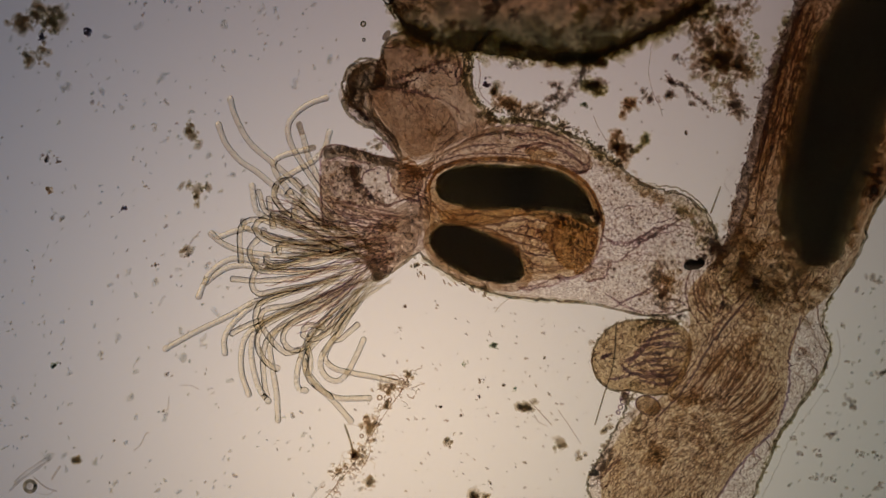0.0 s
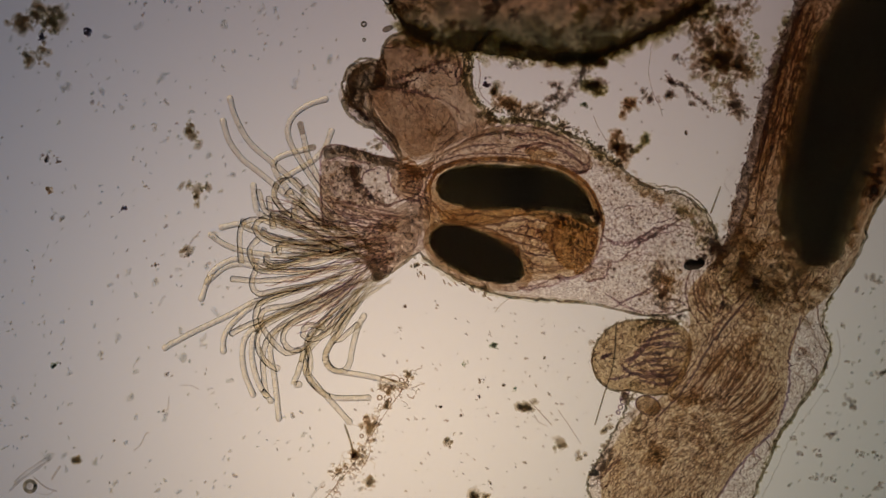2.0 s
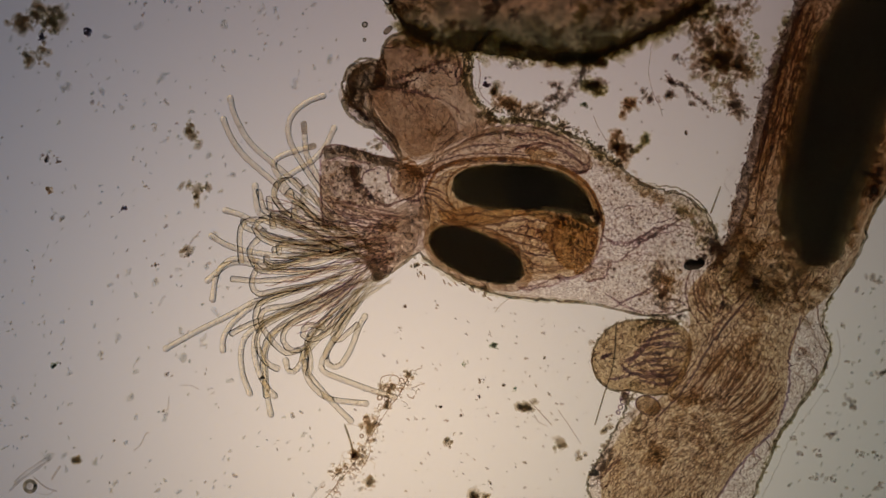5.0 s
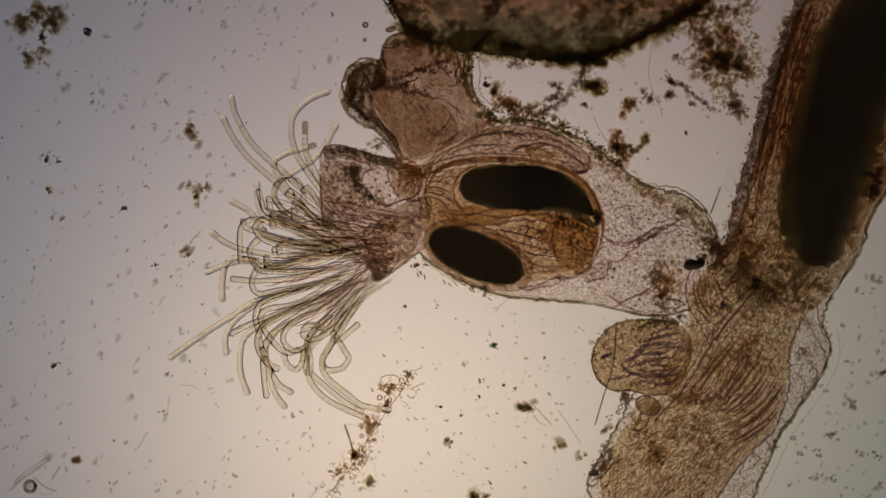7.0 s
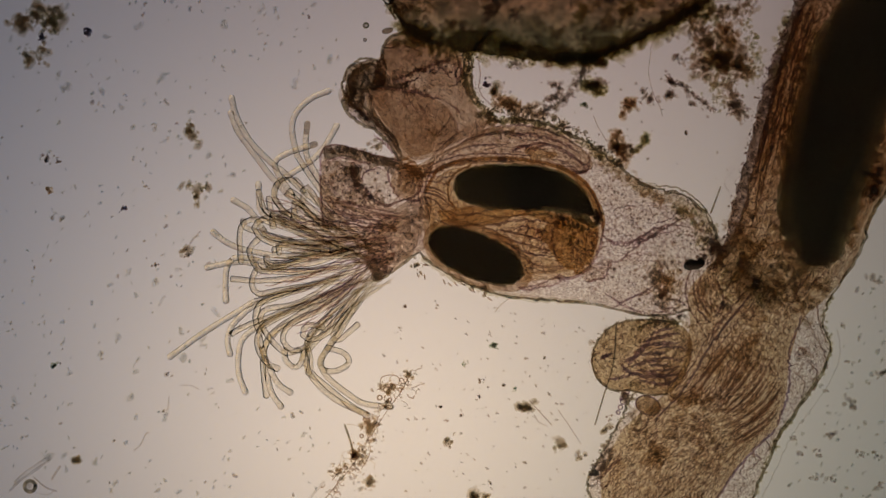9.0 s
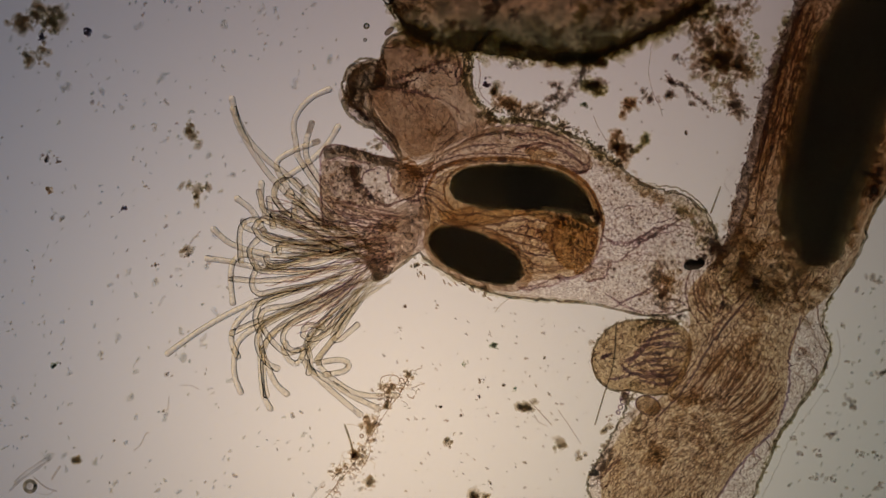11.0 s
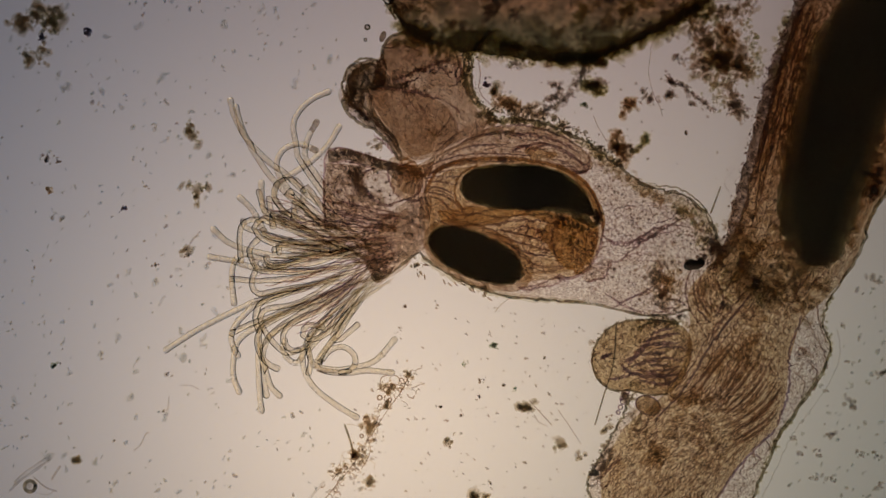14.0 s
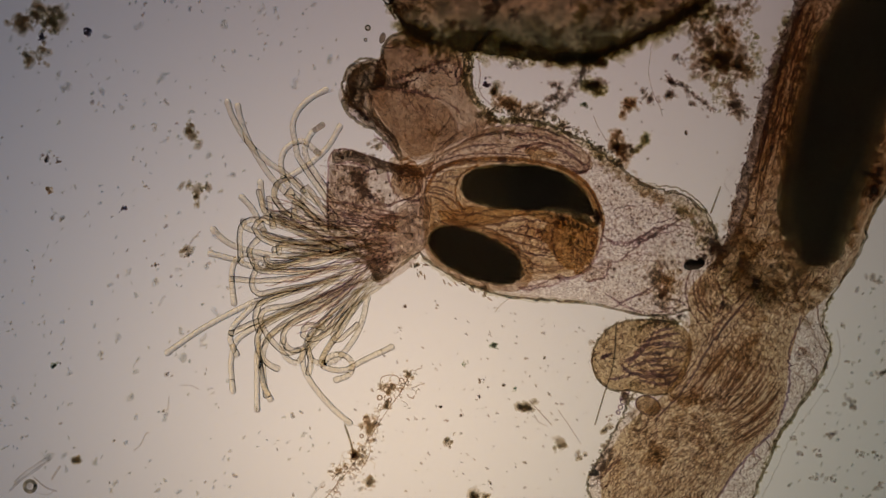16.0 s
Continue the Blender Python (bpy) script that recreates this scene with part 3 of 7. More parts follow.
    for pts, n, wide, m in ((along[1], 80, 9, RUST_HAZE), (along[0], 70, 7, GREY_HAZE), (along[0][:4], 26, 5, INK_HAZE), ([(1408, 210), (1396, 260), (1390, 330)], 60, 7, RUST_HAZE), ([(1540, 250), (1530, 330), (1512, 400), (1500, 440)], 80, 7, RUST_HAZE), ([(1566, 250), (1556, 300), (1544, 340)], 60, 6, DIRT_HAZE), ([(1556, 300), (1552, 326), (1546, 348)], 60, 6, INK_HAZE), ([(1400, 20), (1384, 80), (1368, 150)], 60, 7, MOSS_HAZE)):
        part("stain", smear(rng, pts, n, wide, (1.5, 6), 0.21), m, t, "uneven dark stain", "stuff")
    for u, v in ((1388, 186), (1372, 352), (1366, 260), (1398, 284), (1350, 300), (1330, 384)):
        part("stain", smear(rng, [(u - 1, v), (u + 1, v + 2)], 6, 1.4, (1.2, 3), 0.22), INK_HAZE, t, "small dark spot", "stuff")
    part("stain", smear(rng, [(1440, 60), (1418, 140), (1400, 220), (1390, 300), (1384, 360), (1392, 420), (1430, 462)], 190, 5, (2, 6), 0.2), MOSS_HAZE, t, "soft ragged edge of the core", "stuff")
    # the mottled fork
    for pts, n, wide, m in (([(1262, 420), (1268, 440), (1280, 452)], 60, 6, INK_HAZE), ([(1300, 440), (1316, 470), (1330, 504)], 90, 8, DIRT_HAZE), ([(1326, 500), (1334, 510), (1340, 496)], 40, 4, INK_HAZE), ([(1312, 464), (1322, 478)], 26, 5, INK_HAZE), ([(1365, 470), (1368, 480)], 10, 2, INK_HAZE), ([(1300, 412), (1330, 430), (1370, 436)], 70, 9, RUST_HAZE), ([(1290, 470), (1270, 500), (1282, 530)], 60, 9, MOSS_HAZE), ([(1350, 520), (1380, 500), (1400, 480)], 70, 12, SMOKE), ([(1280, 536), (1290, 545)], 20, 3, INK_HAZE), ([(1230, 500), (1240, 530), (1256, 560)], 60, 8, RUST_HAZE), ([(1215, 575), (1228, 580)], 16, 3, RUST_HAZE)):
        part("stain", smear(rng, pts, n // 2, wide * 1.2, (1.5, 5), 0.22), m, t, "uneven dark stain in the fork", "stuff")
    def lay_fold(pts, r):
        part("fold", strand(pts, lambda q, r=r: r * (0.5 + 0.7 * math.sin(math.pi * q)), 0.22, 30, 6, rng, 1.2), CREASE, t)
    lay_fold([(1228, 486), (1228, 520), (1240, 552), (1256, 570)], 1.5)
    lay_fold([(1250, 500), (1246, 530), (1262, 556)], 1.2)
    lay_fold([(1284, 560), (1262, 548), (1256, 520)], 1.2)
    lay_fold([(1300, 540), (1270, 580), (1252, 612)], 1.6)
    lay_fold([(1318, 536), (1290, 566), (1266, 604)], 1.4)
    lay_fold([(1310, 552), (1322, 566), (1334, 556), (1326, 540)], 1.2)
    lay_fold([(1350, 560), (1360, 530), (1380, 510)], 1.1)
    lay_fold([(1400, 540), (1420, 500), (1444, 476)], 1.2)
    lay_fold([(1420, 530), (1440, 500), (1470, 478)], 1.1)
    lay_fold([(1288, 408), (1296, 400), (1330, 402), (1356, 406)], 1.4)
    lay_fold([(1160, 540), (1180, 546), (1204, 544)], 1.4)
    lay_fold([(1150, 556), (1176, 552), (1200, 560)], 1.3)
    lay_fold([(1190, 530), (1206, 534), (1216, 546)], 1.1)
    part("stain", smear(rng, [(1376, 436), (1404, 480), (1384, 530), (1430, 500), (1440, 540)], 150, 20, (2, 7), 0.21), DIRT_HAZE, t, "brown dusk below the core", "stuff")
    # brown stains of the lower branch and grains of its pale skin
    for pts, n, wide, m in (([(1196, 706), (1222, 700), (1250, 716)], 60, 9, RUST_HAZE), ([(1150, 790), (1166, 806), (1160, 826)], 60, 7, RUST_HAZE), ([(1120, 730), (1130, 752), (1112, 770)], 50, 8, DIRT_HAZE), ([(1310, 580), (1334, 606), (1320, 640), (1350, 650)], 60, 12, RUST_HAZE), ([(1280, 620), (1300, 650), (1330, 680)], 44, 14, RUST_HAZE), ([(1200, 740), (1240, 760), (1260, 800)], 70, 16, RUST_HAZE), ([(1076, 790), (1070, 820), (1056, 846)], 60, 7, GREY_HAZE), ([(1416, 630), (1432, 626), (1440, 650)], 9, 4, GREY_HAZE), ([(1146, 570), (1180, 566), (1214, 566)], 60, 5, GREY_HAZE)):
        part("stain", smear(rng, pts, n, wide, (1.2, 5), 0.22), m, t, "uneven brown stain", "stuff")
    part("speckle", dots(rng, flesh_l[9:], flesh_r[9:], 500, (0.7, 2.0), 0.22), FIBRE, t, "fine dark dots", "stuff")
    part("speckle", dots(rng, [(1440, 560), (1420, 640), (1408, 700), (1380, 760), (1340, 800), (1300, 870)], [(1456, 570), (1466, 620), (1440, 680), (1404, 734), (1372, 784), (1330, 880)], 300, (0.8, 2.2), 0.2), GREY, t, "grey grains of the pale skin", "stuff")
    for pts, r in (([(1066, 846), (1080, 826), (1100, 812)], 1.8), ([(1058, 856), (1070, 862), (1086, 850)], 1.2), ([(1064, 842), (1074, 836), (1086, 826)], 1.0), ([(1340, 784), (1332, 800), (1346, 812), (1330, 826)], 1.2), ([(1322, 812), (1310, 836), (1320, 850)], 1.1), ([(1350, 776), (1362, 790), (1352, 806)], 1.1), ([(1160, 742), (1162, 764), (1158, 790)], 1.2), ([(1150, 734), (1142, 756), (1124, 766)], 1.0)):
        part("fold", strand(pts, lambda q, r=r: r * (0.5 + 0.7 * math.sin(math.pi * q)), 0.22, 26, 6, rng, 1.0), CREASE, t)
    bits = []
    for _ in range(240):
        q, w = rng.uniform(0, 1), rng.uniform(0, 1)
        u, v = 1285 + 110 * w + rng.gauss(0, 20), 400 + 110 * q + rng.gauss(0, 20)
        bits.append(grain_lump(rng, at(u, v, 0.2 + rng.gauss(0, 0.015)), rng.uniform(0.003, 0.010)))
    part("grain_layer", join(*bits), DIRT, t, "dark brown grains at the fork", "stuff")
    part("haze", ellipse_loft(1335, 505, 60, 46, 30, 0.05, 0.16, rough=0.006, insets=(0, 10, 20, 30)), SMOKE, t, "dusky haze in the fork")
    part("haze", ellipse_loft(1440, 455, 50, 30, -30, 0.05, 0.12, rough=0.006, insets=(0, 6, 12, 18, 24)), SMOKE, t, "dusky haze below the core")
    part("haze", ellipse_loft(1300, 452, 50, 40, 0, 0.05, 0.16, rough=0.006, insets=(8,)), SMOKE, t, "dusky haze in the fork")
    for pts in ([(1424, 556), (1440, 590), (1456, 618), (1464, 650)], [(1446, 536), (1450, 570), (1462, 604)], [(1408, 628), (1418, 616), (1428, 622), (1414, 630)], [(1430, 640), (1446, 660), (1440, 690)], [(1406, 660), (1424, 676), (1420, 704)]):
        part("fold", strand(pts, 1.5, 0.22, 24, 6, rng, 1.0), FIBRE, t)
    part("dark_node", ellipse_loft(1226, 468, 17, 10, -8, 0.03, 0.23, rough=0.006, grain=60, insets=(0,)), SHADE, t, "small black node")
    part("dark_node", smear(rng, [(1212, 466), (1226, 466), (1240, 464), (1250, 456)], 40, 4, (2, 5), 0.24), INK_HAZE, t, "dusky fringe of a node", "stuff")
    part("dark_node", smear(rng, [(1262, 424), (1266, 440), (1258, 446)], 40, 4, (2, 5), 0.23), GREY_HAZE, t, "dusky node", "stuff")
    part("dark_node", ellipse_loft(1051, 836, 8, 7, 0, 0.02, 0.16, rough=0.005, grain=70, insets=(0,)), SHADE, t, "small black node")
    part("fold", strand([(1222, 480), (1213, 510), (1220, 545), (1238, 575)], 1.6, 0.21, 20), CREASE, t)
    part("fold", strand([(1240, 490), (1235, 520), (1252, 555)], 2.0, 0.21, 20), CREASE, t)
    part("fold", strand([(1270, 500), (1280, 530), (1268, 560)], 2.2, 0.21, 20), CREASE, t)
    return t


def side_bud():
    t = thing("side_bud", "small rounded yellow-brown bud with dark folds beside the branch", "colony bud")
    up = [(1047, 636), (1056, 606), (1082, 578), (1120, 567), (1165, 567), (1200, 574), (1218, 590), (1226, 612)]
    lo = [(1047, 640), (1056, 668), (1082, 690), (1118, 692), (1150, 700), (1182, 697), (1206, 674), (1222, 640)]
    part("body", layers((0,), up, lo, 0.15, 0.0, n=48, k=18, rough=0.003, grain=40, ends=0.15), MUSCLE, t)
    part("crease_tissue", wrinkles(random.Random(4), up, lo, 7, 9, 0.75, 0.15, 0, 50, 0.8), FIBRE, t, "fine dark creases", "stuff")
    rng = random.Random(8)
    # The bud's optically dimmed outline, put in as dark tubes.
    part("margin", strand(up[:6], 1.7, 0.075, 50, 6, rng, 0.5), CUTICLE_EDGE_DIM, t, "dark thin edge")
    part("margin", strand(lo[:6], 1.7, 0.075, 50, 6, rng, 0.5), CUTICLE_EDGE_DIM, t, "dark thin edge")
    def lay_fold_a(pts, r):
        part("fold", strand(pts, lambda q, r=r: (0.5 + 1.05 * r) * (0.5 + 0.8 * math.sin(math.pi * q)), 0.16, 20, 6, rng, 0.9), VIOLET, t)
    lay_fold_a([(1112, 646), (1126, 630), (1140, 614), (1152, 600)], 3.2)
    lay_fold_a([(1138, 606), (1160, 598), (1202, 590)], 2.0)
    lay_fold_a([(1142, 612), (1165, 609), (1200, 607)], 2.2)
    lay_fold_a([(1134, 628), (1155, 626), (1180, 624)], 2.2)
    lay_fold_a([(1104, 642), (1118, 634), (1130, 630)], 2.0)
    lay_fold_a([(1150, 646), (1168, 648), (1182, 643)], 1.6)
    lay_fold_a([(1118, 660), (1150, 667), (1196, 663)], 2.6)
    lay_fold_a([(1130, 672), (1165, 680), (1190, 676), (1202, 658)], 1.8)
    lay_fold_a([(1150, 636), (1180, 634), (1210, 640)], 1.2)
    lay_fold_a([(1150, 656), (1180, 655), (1204, 648)], 1.2)
    lay_fold_a([(1100, 646), (1108, 656), (1124, 664)], 2.0)
    lay_fold_a([(1064, 634), (1074, 630), (1082, 626)], 2.4)
    lay_fold_a([(1076, 674), (1100, 668), (1118, 662)], 1.6)
    lay_fold_a([(1160, 618), (1185, 614), (1214, 616)], 1.6)
    lay_fold_a([(1120, 650), (1144, 640), (1168, 640)], 2.0)
    lay_fold_a([(1150, 592), (1172, 584), (1194, 581)], 1.6)
    lay_fold_a([(1128, 654), (1152, 660), (1176, 670), (1186, 684)], 1.8)
    part("crust", smear(rng, [(1128, 584), (1150, 572), (1180, 568), (1208, 576)], 34, 4, (1.5, 4.5), 0.13), MOSS_HAZE, t, "dark olive crust", "stuff")
    part("crust", strand([(1138, 576), (1165, 568), (1198, 572)], 1.6, 0.12, 30, 8, rng, 1.4), CUTICLE_EDGE_DIM, t, "dark olive crust")
    part("stain", smear(rng, [(1064, 620), (1090, 590), (1130, 590), (1180, 640), (1140, 680)], 90, 14, (1.5, 5), 0.15), DIRT_HAZE, t, "brown mottling", "stuff")
    part("speckle", dots(rng, up, lo, 240, (0.7, 1.8), 0.15), FIBRE, t, "fine dark dots", "stuff")
    part("fringe", fringe(rng, up[:6], 120, deep=3, size=(0.6, 1.8), z=0.08), CUTICLE_EDGE_DIM, t, "fine dark grains along the edge", "stuff")
    part("fringe", fringe(rng, lo[:4], 50, deep=3, size=(0.6, 1.8), z=0.08), CUTICLE_EDGE_DIM, t, "fine dark grains along the edge", "stuff")
    for u, v, r in ((1107, 701, 5), (1103, 711, 5), (1098, 721, 4), (1110, 694, 3.5), (1094, 730, 3.5), (1100, 706, 3)):
        b = thing("round_cell", "tiny clear bead-like cell beside the bud", "cell", "bead cells")
        part("body", ball(u, v, r, r), SAC, b)
        part("margin", strand([(u + r * math.cos(a), v + r * math.sin(a)) for a in np.linspace(0, 6.28, 10)], 1.1, r / 1000, 24), VIOLET, b, "dark rim")
    c = thing("round_cell", "small oval yellowish cell beside the bud", "cell")
    part("body", ellipse_loft(1147, 718, 23, 16, 25, 0.09, 0.0, rough=0.001), MUSCLE, c)
    ring = [(1147 + 23 * math.cos(a) * 0.9 - 16 * math.sin(a) * 0.42, 718 + 23 * math.cos(a) * 0.42 + 16 * math.sin(a) * 0.9) for a in np.linspace(0, 2 * math.pi, 14)]
    part("margin", strand(ring, 1.5, 0.05, 40), VIOLET, c, "dark rim")
    return t


# ---- the upper bud ----
def upper_bud():
    t = thing("upper_bud", "brown bud of three soft lobes with dark creases", "colony bud")
    rng = random.Random(11)
    up = [(684, 118), (677, 92), (690, 67), (716, 58), (760, 66), (800, 82), (832, 98), (834, 135), (842, 170), (862, 196), (884, 216)]
    lo = [(684, 150), (664, 152), (650, 166), (650, 192), (668, 220), (688, 246), (702, 272), (726, 288), (756, 284), (800, 266), (866, 236)]
    part("body", layers((0, 14), up, lo, 0.2, 0.0, n=60, k=20, rough=0.004, grain=30, ends=0.12), BUD, t)
    part("lobe", loft([(682, 116), (678, 86), (702, 63), (745, 66), (792, 82), (820, 100)], [(690, 140), (712, 138), (738, 130), (762, 122), (792, 112), (814, 122)], 0.1, 0.08, 44, 16, 0.003, 40, ends=0.15), BUD, t, "rounded upper lobe")
    main_a, main_b = [(653, 160), (692, 158), (735, 165), (775, 178), (800, 202), (812, 236)], [(652, 180), (664, 212), (690, 244), (708, 272), (740, 284), (784, 268)]
    part("lobe", loft(main_a, main_b, 0.1, 0.08, 44, 16, 0.003, 40, ends=0.15), BUD, t, "rounded lower lobe")
    # the crumpled front and the clear rim that runs down from it
    front_a, front_b = [(612, 172), (610, 142), (622, 116), (646, 105), (668, 110), (680, 124)], [(640, 192), (646, 172), (652, 160), (664, 154), (678, 152), (692, 148)]
    part("cap", layers((0, 8), front_a, front_b, 0.13, 0.05, n=40, k=18, rough=0.006, grain=60, ends=0.15), DUSK, t, "grey-brown crumpled front lobe")
    for u, v, a, b, r in ((630, 142, 20, 13, -60), (664, 140, 14, 11, 15), (634, 172, 9, 13, 20)):
        ring = [(u + a * math.cos(q) * math.cos(radians(r)) - b * math.sin(q) * math.sin(radians(r)) + rng.gauss(0, 1.2), v + a * math.cos(q) * math.sin(radians(r)) + b * math.sin(q) * math.cos(radians(r)) + rng.gauss(0, 1.2)) for q in np.linspace(0, 6.28, 11)]
        part("fold", strand(ring, 1.7, 0.19, 36, 6, rng, 0.5), CUTICLE_EDGE_DIM, t, "dark crumpled fold")
    part("fold", smear(rng, [(622, 172), (622, 150), (630, 130), (644, 118), (668, 120)], 90, 6, (2, 6), 0.19), DIRT_HAZE, t, "dusky crumpled skin", "stuff")
    part("fold", smear(rng, [(634, 184), (650, 160), (676, 150), (704, 150), (720, 154)], 80, 5, (2, 6), 0.2), GREY_HAZE, t, "dark dusky seam between the lobes", "stuff")
    rim_o = [(606, 150), (600, 168), (606, 186), (622, 206), (642, 221), (664, 231), (684, 250), (697, 268), (705, 283)]
    rim_i = [(618, 160), (622, 170), (634, 180), (648, 192), (662, 206), (680, 224), (697, 242), (706, 260), (712, 282)]
    part("rim", loft(rim_o, rim_i, 0.08, 0.03, 50, 14, 0.002, 60, ends=0.1), SAC, t, "clear rim of the front lobe")
    part("rim", smear(rng, [(620, 184), (638, 200), (660, 214), (680, 229), (698, 251)], 90, 2.6, (1.5, 4.5), 0.1), GREY_HAZE, t, "dusky grains of the rim", "stuff")
    part("rim", smear(rng, [(616, 170), (622, 184), (636, 196), (652, 208)], 70, 3.2, (2, 5), 0.1), DIRT_HAZE, t, "brown grains of the rim", "stuff")
    part("rim", loft([(634, 168), (638, 186), (650, 205), (668, 226)], [(660, 166), (660, 190), (672, 210), (688, 232)], 0.06, 0.08, 30, 14, 0.003, 60), DUSK, t, "dusky fold under the front lobe")
    part("rim", loft([(628, 206), (646, 221), (666, 232), (685, 250), (698, 268), (706, 283)], [(640, 200), (658, 213), (678, 228), (696, 244), (706, 262), (714, 284)], 0.06, 0.04, 40, 14, 0.003, 60, ends=0.12), DUSK, t, "dusky lower rim")
    part("lobe", ellipse_loft(714, 291, 27, 13, 12, 0.06, 0.06, rough=0.003), FLESH, t, "root of the bud")
    # Dark tubes stand in for light dimmed along the lobes' outlines.
    part("margin", strand([(606, 176), (612, 196), (624, 208), (642, 221), (664, 231), (684, 250), (697, 268), (705, 283)], lambda q: 3.2 - q * 1.0, 0.09, 60, 6, rng, 0.7), CUTICLE_EDGE_DIM, t, "dark thin edge")
    part("margin", strand([(616, 196), (606, 150), (616, 122), (634, 107), (652, 103), (674, 110)], 2.2, 0.1, 50, 6, rng, 0.8), CUTICLE_EDGE_DIM, t, "dark thin edge")
    part("margin", strand([(604, 152), (599, 166), (603, 184), (612, 196)], 1.2, 0.06, 24, 6, rng, 0.5), FAINT, t, "faint clear blister")
    part("margin", strand(rim_i[2:], lambda q: 2.6 - q, 0.16, 50, 6, rng, 0.9), CUTICLE_EDGE_DIM, t, "dark inner edge")
    part("margin", strand([(684, 122), (677, 104), (679, 84), (692, 66), (716, 58)], lambda q: 3.4 - 2 * abs(q - 0.4), 0.1, 40, 6, rng, 0.4), CUTICLE_EDGE_DIM, t, "dark thin edge")
    part("margin", strand(up[5:], 2.4, 0.1, 40, 6, rng, 1.4), CUTICLE_EDGE_DIM, t, "greenish edge")
    part("margin", strand([(842, 94), (850, 128), (848, 160), (866, 184), (884, 200)], 1.0, 0.1, 40, 6, rng, 1.0), FIBRE, t, "thin violet outer skin")
    def lay_crease(pts, r):
        part("crease", strand(pts, lambda q, r=r: 0.95 * r * (0.4 + 0.9 * math.sin(math.pi * q)), 0.2, 24, 6, rng, 1.1), CREASE, t)
    lay_crease([(654, 156), (690, 156), (724, 161), (752, 167), (782, 178)], 3.0)
    lay_crease([(690, 142), (715, 138), (732, 126), (752, 122), (772, 112), (796, 108)], 2.0)
    lay_crease([(700, 128), (716, 142), (736, 140), (746, 128)], 1.4)
    lay_crease([(738, 122), (752, 128), (770, 120), (786, 124), (800, 140)], 1.4)
    lay_crease([(760, 118), (768, 130), (778, 122)], 1.2)
    lay_crease([(782, 116), (790, 130), (802, 126)], 1.2)
    lay_crease([(700, 90), (722, 84), (744, 92)], 1.2)
    lay_crease([(662, 240), (686, 258), (702, 280)], 2.0)
    lay_crease([(812, 105), (816, 130), (808, 152)], 2.0)
    lay_crease([(804, 108), (806, 132), (812, 154)], 1.6)
    lay_crease([(722, 176), (734, 192), (746, 208)], 0.9)
    lay_crease([(736, 178), (748, 194), (756, 208)], 0.9)
    lay_crease([(750, 184), (762, 196), (770, 210)], 0.9)
    lay_crease([(706, 174), (716, 184), (722, 196)], 0.8)
    lay_crease([(770, 240), (785, 225), (800, 205)], 1.3)
    lay_crease([(770, 258), (790, 250), (812, 234)], 1.0)
    lay_crease([(676, 86), (696, 84), (710, 76)], 1.2)
    lay_crease([(800, 206), (810, 222), (806, 240)], 1.0)
    lay_crease([(786, 180), (804, 190), (818, 204)], 1.4)
    part("crease", smear(rng, [(700, 132), (724, 134), (742, 124), (772, 114), (792, 108)], 60, 5, (1.5, 4.5), 0.2), GREY_HAZE, t, "dusky crease between the lobes", "stuff")
    part("crease", smear(rng, [(716, 160), (738, 160), (756, 162)], 26, 4, (1.5, 4), 0.2), GREY_HAZE, t, "dusky crease between the lobes", "stuff")
    part("crease", smear(rng, [(700, 72), (740, 78), (790, 88)], 50, 8, (2, 6), 0.2), MOSS_HAZE, t, "dusky top under the dark lump", "stuff")
    for d in (0, 7, 13):
        part("crust", strand([(833 - d, 92), (834 - d, 112), (830 - d, 134), (826 - d, 152)], 4.5 - d * 0.12, 0.15, 24, 8, rng, 1.2), MOSS, t, "dark olive ridge")
    for pts in ([(818, 96), (822, 118), (814, 146)], [(828, 96), (830, 120), (822, 150), (838, 182)], [(808, 100), (812, 116), (806, 134)], [(824, 100), (820, 124), (826, 150)]):
        part("crust", strand(pts, 1.5, 0.2, 20, 6, rng, 0.9), CUTICLE_EDGE_DIM, t)
    part("crust", smear(rng, [(826, 94), (828, 120), (824, 148), (840, 178), (860, 198)], 90, 4, (1.5, 4.5), 0.19), MOSS_HAZE, t, "olive grains along the edge", "stuff")
    part("fringe", fringe(rng, up[5:], 130, deep=4), CUTICLE_EDGE_DIM, t, "greenish grains along the edge", "stuff")
    part("pit", ellipse_loft(719, 239, 3, 4, 0, 0.01, 0.19, insets=(0, 1)), RUSTY, t, "small brown pit")
    part("pit", smear(rng, [(758, 232), (768, 236), (778, 242)], 16, 3, (1.5, 4), 0.2), RUST_HAZE, t, "reddish brown pit", "stuff")
    part("speckle", dots(rng, main_a, main_b, 420, (0.6, 1.5), 0.19), FIBRE, t, "fine dark dots", "stuff")
    part("speckle", dots(rng, up, lo, 480, (0.6, 1.5), 0.2), FIBRE, t, "fine dark dots", "stuff")
    part("strand_tissue", wrinkles(rng, [(776, 176), (800, 186), (830, 200)], [(800, 262), (830, 250), (866, 236)], 9, 14, 0.6, 0.21, 70, 25, 0.6), FIBRE, t, "fine dark creases", "stuff")
    part("strand_tissue", wrinkles(rng, [(690, 140), (740, 130), (800, 112)], [(720, 156), (770, 166), (826, 160)], 8, 10, 0.6, 0.21, 40, 50, 0.6), FIBRE, t, "fine dark creases", "stuff")
    return t


# ---- the feeding animal ----
TENT_Z = 0.07
RADIUS = 5.1
STEP = 9.0


